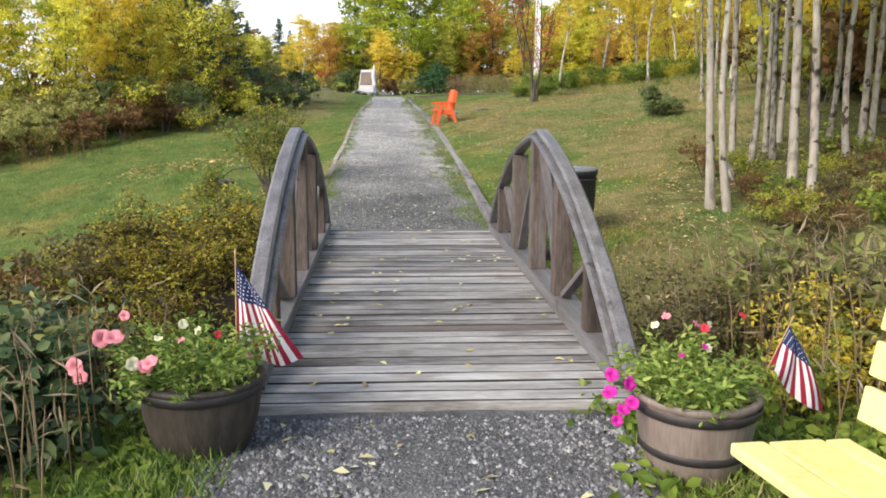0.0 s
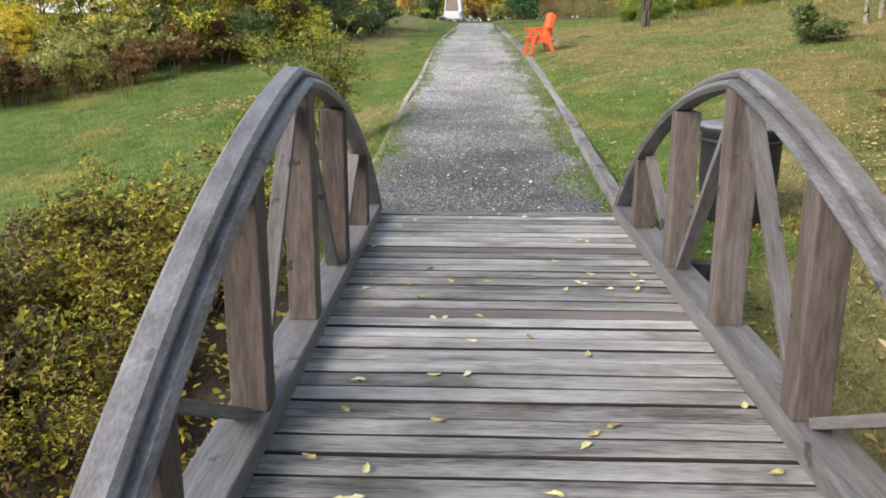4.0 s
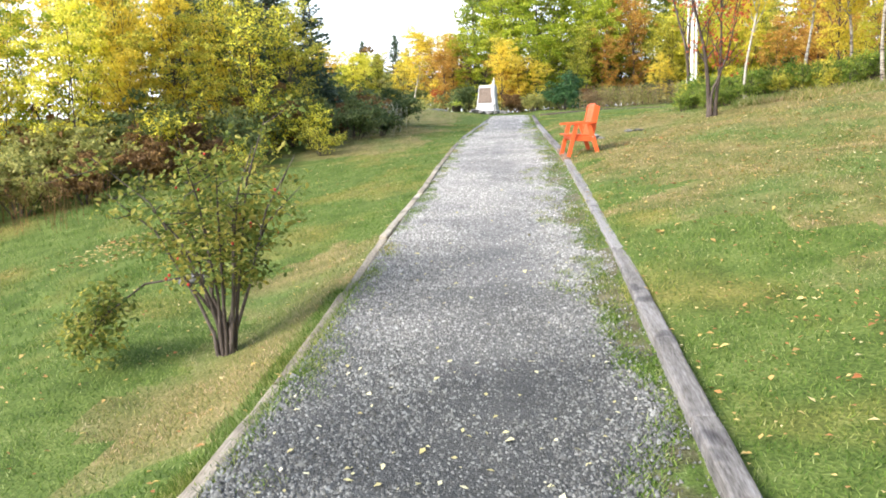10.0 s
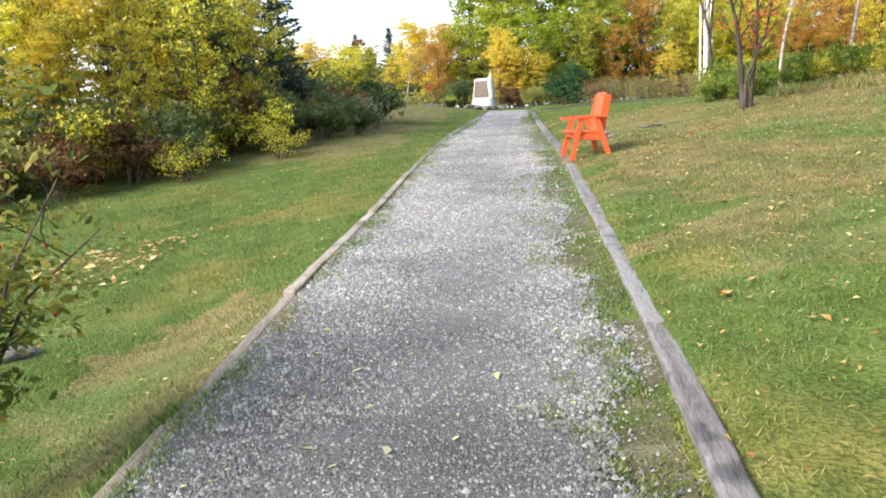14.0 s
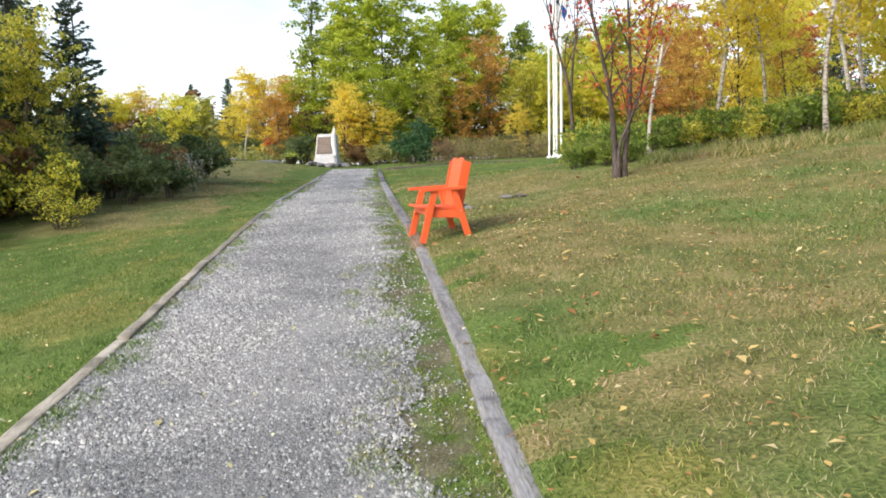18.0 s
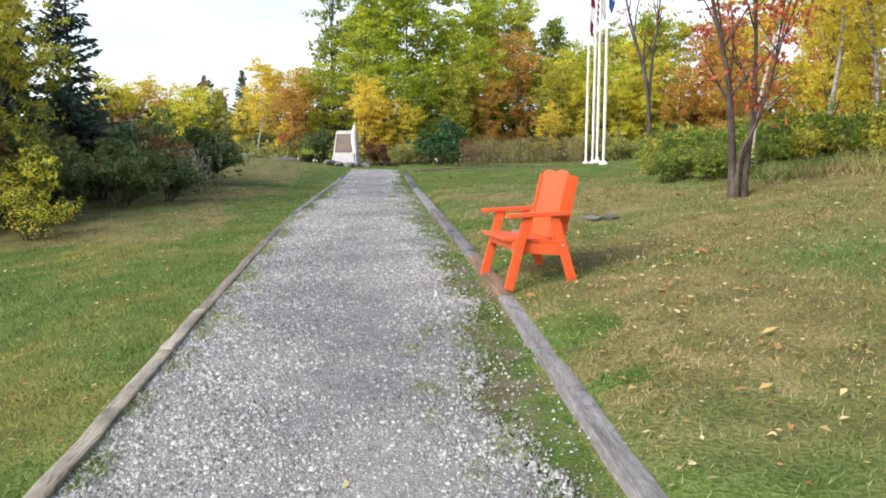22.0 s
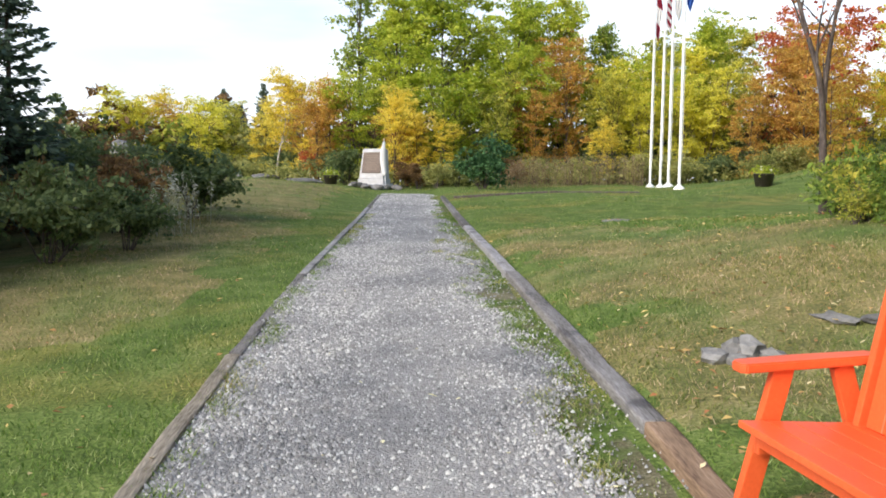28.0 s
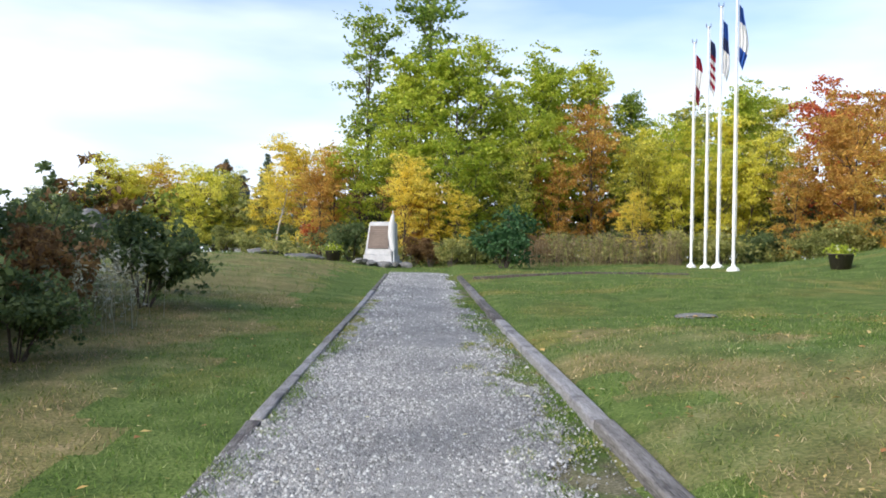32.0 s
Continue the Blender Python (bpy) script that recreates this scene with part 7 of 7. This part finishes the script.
# ---- the ditch and its banks ----
dice = random.Random(77)
DITCH = []
for k in range(64):
    x = -1.8 - 6.6 * dice.random() ** 0.9
    y = 0.9 + 4.6 * dice.random()
    DITCH.append((x, y, dice.choice(("shrub ditch low", "shrub ditch low b", "shrub ditch low", "shrub rust low", "shrub ditch low b")), dice.uniform(0.85, 1.2)))
for k in range(20):
    DITCH.append((-1.95 - 2.5 * dice.random(), -0.2 + 2.0 * dice.random(), dice.choice(("bank", "shrub dark broad", "shrub olive weed", "shrub ditch low")), dice.uniform(0.75, 1.1)))
for k in range(46):
    DITCH.append((1.75 + 5.2 * dice.random() ** 0.85, -0.1 + 2.3 * dice.random(), dice.choice(("shrub bank low", "shrub bank weed", "shrub olive weed", "shrub rust low", "shrub gold low b", "shrub bank weed")), dice.uniform(0.75, 1.1)))
for k in range(12):
    DITCH.append((4.2 + 3.2 * dice.random(), 3.9 + 1.6 * dice.random(), dice.choice(("shrub rust low", "shrub rust low", "shrub green broad", "shrub mixed low")), dice.uniform(0.6, 0.8)))
for k in range(22):
    DITCH.append((-7 - 8 * dice.random(), 0.5 + 5 * dice.random(), dice.choice(("shrub ditch low", "shrub rust low", "shrub ditch low b")), dice.uniform(0.9, 1.3)))
for k in range(42):
    DITCH.append((4.3 + 4.2 * dice.random(), 4.2 + 4.4 * dice.random(), dice.choice(("shrub mixed low", "shrub rust low", "shrub bank low", "shrub rust low", "shrub olive low", "shrub green broad")), dice.uniform(0.5, 0.8)))
for k in range(46):
    DITCH.append((-1.85 - 2.5 * dice.random(), -0.4 + 2.2 * dice.random(), "bank", dice.uniform(0.95, 1.3)))
for k in range(34):
    DITCH.append((-1.75 - 5.5 * dice.random(), 3.4 + 2.0 * dice.random(), dice.choice(("shrub ditch low", "shrub ditch low b", "shrub bank low")), dice.uniform(0.9, 1.15)))
for k in range(26):
    DITCH.append((1.55 + 3.0 * dice.random(), 0.2 + 1.9 * dice.random(), dice.choice(("shrub bank low", "shrub bank weed", "shrub bank low")), dice.uniform(0.7, 1.0)))
FAR = []
for x, y, key, s in DITCH:
    if -3.0 < x < 0 and y < 2.3 and key.startswith("shrub ditch"):
        key = "shrub bank low"
    if abs(x) > 3.2:
        FAR.append((key.replace("low b", "far").replace("low", "far"), x, y, s, dice.uniform(0, 360)))
    else:
        plant(key, x, y, s, dice.uniform(0, 360), 1.0)
thicket("thicket", "yellowing scrub grown together in the ditch and on its banks", FAR)
for x, y, s in ((-2.9, -0.9, 0.85), (-3.4, -1.5, 0.8), (-2.6, -2.0, 0.6), (-4.2, -0.6, 0.9), (-4.4, -2.2, 0.9), (2.5, -0.6, 0.7), (3.1, -1.2, 0.75), (2.8, 0.1, 0.8), (3.7, -0.4, 0.9), (4.4, -1.4, 0.9), (1.75, -0.3, 0.55)):
    plant("shrub olive weed" if x < 0 else "shrub mixed weed", x, y, s, x * 99)
# tall dry stems over the left bank
sapling = thing("sapling", pose(-3.05, 1.2, float(ground_z(-3.05, 1.2))), "thin sapling with a few dark leaves over the ditch", "sapling")
g = Geo()
g.tube([(0, 0, -0.1), (0.02, 0, 0.6), (0.0, 0.02, 1.2), (0.03, 0, 1.75)], [0.012, 0.01, 0.007, 0.003], 6)
for k, (dx, dz) in enumerate(((0.3, 1.3), (-0.28, 1.15), (0.22, 0.95), (-0.2, 0.8))):
    g.tube([(0.01, 0.0, dz - 0.18), (dx * 0.5, 0.02, dz - 0.04), (dx, 0.0, dz)], [0.005, 0.004, 0.002], 5)
part("stem", g.mesh("sapling"), DARK_BARK, sapling)
npr = np.random.default_rng(8)
tips = np.array([(0.3, 0, 1.3), (-0.28, 0, 1.15), (0.22, 0, 0.95), (-0.2, 0, 0.8), (0.03, 0, 1.75), (0.12, 0, 1.2), (-0.12, 0, 1.05)])
c = np.repeat(tips, 5, 0) + npr.normal(size=(35, 3)) * 0.06
g = Geo()
g.quads(leaf_quads(c, npr.uniform(0.03, 0.055, 35), npr, 0.55))
tagged(part("leafage", g.mesh("leafage"), LEAF_DARK, sapling), kind="stuff")


# ---- what cannot be counted: grass, chips, stalks, fallen leaves ----
npr = np.random.default_rng(101)


def on_lawn(x, y):
    """Where grass grows: off the gravel, the deck and the timbers."""
    inset = 0.09 * npr.random(np.shape(x)) ** 2 * 1.6
    bare = (y > 5.9) & (y < 46) & (x > gravel_left(y) - 0.02 + inset * 0.5) & (x < gravel_right(y) - inset)
    near = (y < 0.1) & (x > -0.98) & (x < 0.84)
    deck = (y > -0.15) & (y < 5.95) & (np.abs(x) < 1.2)
    margin = (y > 5.9) & (y < 40) & (x > gravel_right(y) - 0.1) & (x < edge_right(y) - 0.02) & (npr.random(np.shape(x)) < 0.55 + 0.45 * np.sin(1.9 * y) * np.sin(0.7 * y + 1))
    return ~(bare | near | deck | margin)


def blades(n, xlo, xhi, ylo, yhi, tall, near_path=0.0):
    x = npr.uniform(xlo, xhi, n)
    y = ylo + (yhi - ylo) * npr.random(n) ** (1.0 + near_path)
    keep = on_lawn(x, y)
    tuft = np.sin(2.3 * x + 1.3 * y) + np.sin(-1.7 * x + 3.1 * y + 1) + np.sin(5.1 * x - 2.2 * y)
    keep &= npr.random(n) < 0.62 + 0.16 * tuft
    x, y = x[keep], y[keep]
    z = ground_z(x, y)
    h = tall * npr.uniform(0.55, 1.35, len(x))
    a = npr.uniform(0, 6.283, len(x))
    lean = h * npr.uniform(0.3, 1.1, len(x))
    b = npr.uniform(0, 6.283, len(x))
    w = 0.0032 + 0.035 * h
    base = np.stack([x, y, z - 0.004], 1)
    side = np.stack([np.cos(a) * w, np.sin(a) * w, 0 * x], 1)
    tip = base + np.stack([np.cos(b) * lean, np.sin(b) * lean, h], 1)
    return np.stack([base - side, base + side, tip], 1)


def margin_tufts(n, per, side, ylo, yhi):
    """Small tufts that creep in over the gravel's rim."""
    y = npr.uniform(ylo, yhi, n)
    grow = 0.5 + 0.5 * np.sin(1.1 * y + side) * np.sin(0.63 * y + 2)
    inward = np.abs(npr.normal(size=n)) * (0.05 + 0.16 * grow)
    x = gravel_right(y) - inward if side > 0 else gravel_left(y) + 0.6 * inward
    x = np.repeat(x, per) + npr.normal(size=n * per) * 0.05
    y = np.repeat(y, per) + npr.normal(size=n * per) * 0.08
    m = len(x)
    h = 0.03 * npr.uniform(0.4, 1.3, m)
    a, b = npr.uniform(0, 6.283, m), npr.uniform(0, 6.283, m)
    base = np.stack([x, y, ground_z(x, y) + 0.014], 1)
    wide = np.stack([np.cos(a), np.sin(a), 0 * x], 1) * (0.0035 + 0.04 * h)[:, None]
    tip = base + np.stack([np.cos(b) * h * 0.9, np.sin(b) * h * 0.9, h], 1)
    return np.stack([base - wide, base + wide, tip], 1)


def margin_growth(n, per, ylo, yhi):
    """Moss and short grass in patches between the gravel and the right-hand timber."""
    y = npr.uniform(ylo, yhi, n)
    y = y[np.sin(1.45 * y) + 0.6 * np.sin(3.1 * y + 1) > -0.35]
    x = gravel_right(y) + (edge_right(y) - 0.06 - gravel_right(y)) * npr.random(len(y)) ** 0.7
    x = np.repeat(x, per) + npr.normal(size=len(y) * per) * 0.045
    y = np.repeat(y, per) + npr.normal(size=len(x)) * 0.09
    keep = x < edge_right(y) - 0.05
    x, y = x[keep], y[keep]
    h = 0.024 * npr.uniform(0.4, 1.4, len(x))
    a, b = npr.uniform(0, 6.283, len(x)), npr.uniform(0, 6.283, len(x))
    base = np.stack([x, y, ground_z(x, y) + 0.006], 1)
    wide = np.stack([np.cos(a), np.sin(a), 0 * x], 1) * (0.0035 + 0.04 * h)[:, None]
    tip = base + np.stack([np.cos(b) * h, np.sin(b) * h, h], 1)
    return np.stack([base - wide, base + wide, tip], 1)


def lay_grass(name, pieces, mat, label):
    tri = np.concatenate(pieces)
    tagged(part(name, mesh_fast(name, tri.reshape(-1, 3), np.arange(len(tri) * 3).reshape(-1, 3)), mat), label, "grass", kind="stuff")


slope = np.concatenate([blades(42000, -4.5, -0.8, 22, 36, 0.036), blades(125000, -5.0, -0.9, 5.8, 22, 0.032), blades(165000, 0.75, 5.5, 5.8, 25, 0.032), blades(26000, 0.6, 6.5, 24, 30, 0.036), blades(34000, 5.0, 11, 5, 26, 0.06), blades(26000, 1.2, 5.0, 3.2, 6.2, 0.045)])
straw = dry_at(slope[:, 0, 0], slope[:, 0, 1])
# blades by the grove switch to the colour with canopy shade in it
bare = 0.9 * grove_share(slope[:, 0, 0], slope[:, 0, 1]) > npr.random(len(slope))
lay_grass("grass", [
    blades(26000, 0.6, 6.5, 29, 40, 0.036),
    blades(45000, -10, -4.5, 6, 22, 0.06),
    blades(16000, -2.4, -0.9, -3.2, 0.2, 0.10),
    blades(9000, 0.8, 2.2, -2.6, 0.3, 0.08),
    blades(16000, -10, 14, 36, 52, 0.09),
    margin_tufts(230, 110, -1, 6, 36), margin_tufts(190, 110, 1, 6.5, 38), margin_growth(330, 85, 6.2, 38), blades(15000, -1.5, -1.1, 8.0, 11.2, 0.055),
    blades(22000, -1.5, -1.08, 5.9, 10.8, 0.036),
    slope[~straw & ~bare],
], GRASS, "short mown grass, green with some dry blades")
lay_grass("grass", [slope[bare]], GRASS_SHADED, "thin dull grass on leaf mould beside the grove")
lay_grass("grass", [slope[straw & ~bare], blades(6000, 6.2, 12, 22.2, 24.7, 0.2), blades(2500, 5.2, 6.4, 23.4, 24.5, 0.14)], GRASS_DRY, "short autumn grass, half dry and straw-coloured, on the slope")


def chips(n, left, right, ylo, yhi, size):
    y = npr.uniform(ylo, yhi, n)
    a, b = left(y), right(y)
    # coarse stone lies along the sides, trodden fines along the middle
    u = npr.uniform(-0.03, 1.02, n)
    worn = np.exp(-(((u - 0.6 - 0.08 * np.sin(0.5 * y)) / 0.17) ** 2))
    side = np.where(npr.random(n) < 0.62, 0.36 * npr.random(n) - 0.02, 1.02 - 0.2 * npr.random(n))
    u = np.where(npr.random(n) < 0.42 * worn, side, u)
    x = a + (b - a) * u
    s = size * npr.lognormal(0, 0.38, n) * (1.08 - 0.26 * np.exp(-(((u - 0.6) / 0.2) ** 2)))
    z = ground_z(x, y) + 0.022 - 0.016 * (x > b - 0.02)
    turn = npr.uniform(0, 6.283, n)
    corners = []
    for k in range(4):
        ang = turn + k * 1.5708 + npr.uniform(-0.4, 0.4, n)
        r = s * npr.uniform(0.7, 1.25, n)
        corners.append(np.stack([x + np.cos(ang) * r, y + np.sin(ang) * r, z - 0.3 * s + npr.uniform(-0.15, 0.2, n) * s], 1))
    top = np.stack([x + npr.uniform(-0.45, 0.45, n) * s, y + npr.uniform(-0.45, 0.45, n) * s, z + s * npr.uniform(0.35, 0.75, n) + 0.004], 1)
    v = np.stack(corners + [top], 1)
    i = np.arange(n)[:, None] * 5
    f = np.concatenate([np.concatenate([i + k, i + (k + 1) % 4, i + 4], 1) for k in range(4)])
    return v.reshape(-1, 3), f


vf = [chips(78000, gravel_left, gravel_right, 5.9, 17, 0.0094), chips(4200, gravel_right, edge_right, 6, 34, 0.007), chips(62000, gravel_left, gravel_right, 17, 30, 0.0098), chips(9000, gravel_left, gravel_right, 30, 46, 0.016)]
verts, faces, n = [], [], 0
for v, f in vf:
    verts.append(v)
    faces.append(f + n)
    n += len(v)
near_v, near_f = chips(25000, np.vectorize(fore_left), np.vectorize(fore_right), -3.4, -0.12, 0.0105)
tagged(part("gravel", mesh_fast("gravel", near_v, near_f), DARK_CHIPS), "loose dark and pale stone chips before the footbridge", "gravel", kind="stuff")
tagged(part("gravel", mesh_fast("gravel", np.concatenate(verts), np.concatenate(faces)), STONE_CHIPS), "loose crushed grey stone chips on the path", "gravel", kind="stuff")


def litter(n, xlo, xhi, ylo, yhi, size, only_lawn=True, lift=0.006):
    x, y = npr.uniform(xlo, xhi, n), npr.uniform(ylo, yhi, n)
    if only_lawn:
        k = on_lawn(x, y)
        x, y = x[k], y[k]
    c = np.stack([x, y, ground_z(x, y) + lift + npr.uniform(0.012, 0.042, len(x)) * only_lawn], 1)
    m = len(c)
    a = npr.uniform(0, 6.283, m)
    tilt = npr.normal(size=(m, 2)) * 0.22
    u = np.stack([np.cos(a), np.sin(a), tilt[:, 0]], 1)
    v = np.stack([-np.sin(a), np.cos(a), tilt[:, 1]], 1)
    s = (size * npr.lognormal(-0.05, 0.3, m))[:, None]
    up = np.array([0, 0, 1.0]) * s * npr.uniform(0.05, 0.35, (m, 1))
    return np.stack([c - u * s, c + v * s * 0.55 + u * s * 0.15 + up, c + u * s, c - v * s * 0.55 + u * s * 0.15 + up], 1)


leaves = Geo()
leaves.quads(np.concatenate([
    litter(5200, 1.1, 9, 6, 22, 0.019), litter(420, 1.25, 4.5, 3.0, 6.5, 0.028), litter(900, 2.0, 7, 4.5, 10, 0.021), litter(1500, 3.2, 9.5, 3.5, 9.5, 0.026), litter(1300, 1.1, 7, 18, 32, 0.02), litter(1200, -8, -1.2, 6, 22, 0.02),
    litter(240, -6, -1.2, 22, 34, 0.026), litter(620, -6.5, -3.5, 14.8, 17.0, 0.035), litter(90, -1.8, 1.6, -3.2, -0.15, 0.028), litter(200, 1.2, 3, 17, 25, 0.022), litter(420, 1.25, 6, 11.5, 21, 0.03),
    ]))
pale = Geo()
pale.quads(np.concatenate([litter(150, -0.95, 0.85, 6, 15, 0.019, False, 0.032), litter(60, -1.0, 0.8, 15, 32, 0.017, False, 0.032), litter(80, -0.9, 0.8, -3.0, -0.2, 0.03, False, 0.034), litter(90, -1.1, 1.1, 6, 9, 0.018, False, 0.03)]))
PALE_LEAF = leaf_mat("pale_fallen_leaves", (0.36, 0.3, 0.12), (0.6, 0.56, 0.28), (0.74, 0.72, 0.5), light=0.1)
tagged(part("fallen_leaves", pale.mesh("fallen_leaves"), PALE_LEAF), "pale yellow fallen leaves on the gravel", "leaves", kind="stuff")
tagged(part("fallen_leaves", leaves.mesh("fallen_leaves"), FALLEN), "fallen yellow and brown leaves scattered on grass and gravel", "leaves", kind="stuff")

# leaves on the deck, one by one
leaf_meshes = []
for k in range(5):
    verts = [(0, 0, 0.003)]
    for j in range(11):
        a = 2 * math.pi * j / 11
        r = (0.021 + 0.005 * math.cos(2 * a) + 0.004 * math.cos(5 * a + k)) * (1.3 if j == 0 else 1)
        verts.append((r * 1.15 * math.cos(a), r * 0.85 * math.sin(a), 0.004 + 0.007 * abs(math.sin(a + k)) ** 2))
    leaf_meshes.append(mesh_of("fallen_leaf", verts, [(0, 1 + j, 1 + (j + 1) % 11) for j in range(11)], True))
dice = random.Random(44)
DECK_LEAF = surface("deck_leaf", [(0.0, (0.3, 0.22, 0.08)), (0.3, (0.62, 0.56, 0.2)), (1.0, (0.78, 0.74, 0.45))], scale=8, rough=0.7, bump=0.1, vary=0.9)
for k in range(56):
    tagged(part("fallen_leaf", leaf_meshes[k % 5], DECK_LEAF, None, "", pose(dice.uniform(-0.9, 0.9), dice.uniform(0.2, 5.8), 0.0025, 0, 0, dice.uniform(0, 360))), "small yellow fallen leaf on the deck boards", "leaf", "fallen leaves on the deck")


def stalks(n, place, tall, plume, narrow=0.35):
    g = Geo()
    heads = []
    for k in range(n):
        x, y = place()
        z = float(ground_z(x, y))
        h = tall * dice.uniform(0.6, 1.15)
        dx, dy = dice.uniform(-0.18, 0.18) * h, dice.uniform(-0.18, 0.18) * h
        g.tube([(x, y, z - 0.03), (x + dx * 0.4, y + dy * 0.4, z + h * 0.55), (x + dx, y + dy, z + h)], [0.005, 0.004, 0.002], 3)
        heads.append(np.array([x + dx, y + dy, z + h]) + npr.normal(size=(plume, 3)) * np.array([0.025, 0.025, 0.11]))
        lows = np.array([x, y, z]) + np.array([dx, dy, h]) * npr.random((5, 1)) + npr.normal(size=(5, 3)) * 0.05
        heads.append(lows)
    c = np.concatenate(heads)
    g.quads(leaf_quads(c, npr.uniform(0.018, 0.05, len(c)) * (0.35 / narrow) ** 0.3, npr, narrow))
    return g.mesh("stalks")


tagged(part("dry_stalks", stalks(420, lambda: (dice.uniform(3.6, 9.5), dice.uniform(50.2, 52.2)), 1.0, 8), DRY), "dry brown stalks with pale plumes at the wood's edge", "weeds", kind="stuff")
tagged(part("dry_stalks", stalks(34, lambda: (dice.choice((-4.1, -3.9, -3.6)) + dice.gauss(0, 0.08), dice.choice((30.6, 31.3, 31.9, 32.2)) + dice.gauss(0, 0.12)), 0.72, 16), SEED_HEADS), "pale seeding weeds before the dark shrubs", "weeds", kind="stuff")
tagged(part("dry_stalks", stalks(620, lambda: (dice.uniform(1.5, 5.5), dice.uniform(-0.9, 2.4)), 0.85, 4, 0.09), DRY), "dry bent weeds on the ditch bank", "weeds", kind="stuff")
tagged(part("dry_stalks", stalks(460, lambda: (dice.uniform(-4.4, -1.5), dice.uniform(-2.2, 1.2)), 0.62, 3, 0.08), DRY), "dry bent grass stems on the ditch bank", "weeds", kind="stuff")
tagged(part("dry_stalks", stalks(300, lambda: (dice.uniform(-17, -8), dice.uniform(18.2, 20.6)), 0.9, 4), LEAF_RUST), "rusty dead weeds under the shrubs", "weeds", kind="stuff")


def low_growth(n, place, tall, size):
    c = []
    for k in range(n):
        x, y = place()
        z = float(ground_z(x, y))
        c.append(np.array([x, y, z + tall * 0.55]) + npr.normal(size=(9, 3)) * np.array([0.09, 0.09, tall * 0.25]))
    c = np.concatenate(c)
    g = Geo()
    g.blades(*leaf_blades(c, npr.uniform(size * 0.6, size * 1.3, len(c)), npr, 0.55))
    return g.mesh("low_growth")


tagged(part("ground_cover", low_growth(320, lambda: (-1.15 - 1.5 * dice.random(), -2.8 + 2.9 * dice.random()), 0.10, 0.03), LEAF_GREEN), "low green clover and weeds by the planter", "weeds", kind="stuff")
tagged(part("ground_cover", low_growth(200, lambda: (0.82 + 1.2 * dice.random(), -2.2 + 2.3 * dice.random()), 0.10, 0.034), LEAF_GREEN), "low green weeds by the brown planter", "weeds", kind="stuff")
tagged(part("undergrowth", low_growth(1500, lambda: (-1.45 - 8 * dice.random(), 0.4 + 5.2 * dice.random()), 0.3, 0.034), LEAF_DITCH), "tangled undergrowth in the ditch", "weeds", kind="stuff")
tagged(part("undergrowth", low_growth(1500, lambda: (1.5 + 6 * dice.random() ** 1.4, -0.1 + 2.7 * dice.random()), 0.26, 0.03), LEAF_BANK), "tangled undergrowth in the ditch", "weeds", kind="stuff")
tagged(part("undergrowth", low_growth(1100, lambda: (-6 + 24 * dice.random(), 53.4 + 6 * dice.random()), 0.8, 0.09), LEAF_OLIVE), "tangled undergrowth at the wood's edge", "weeds", kind="stuff")
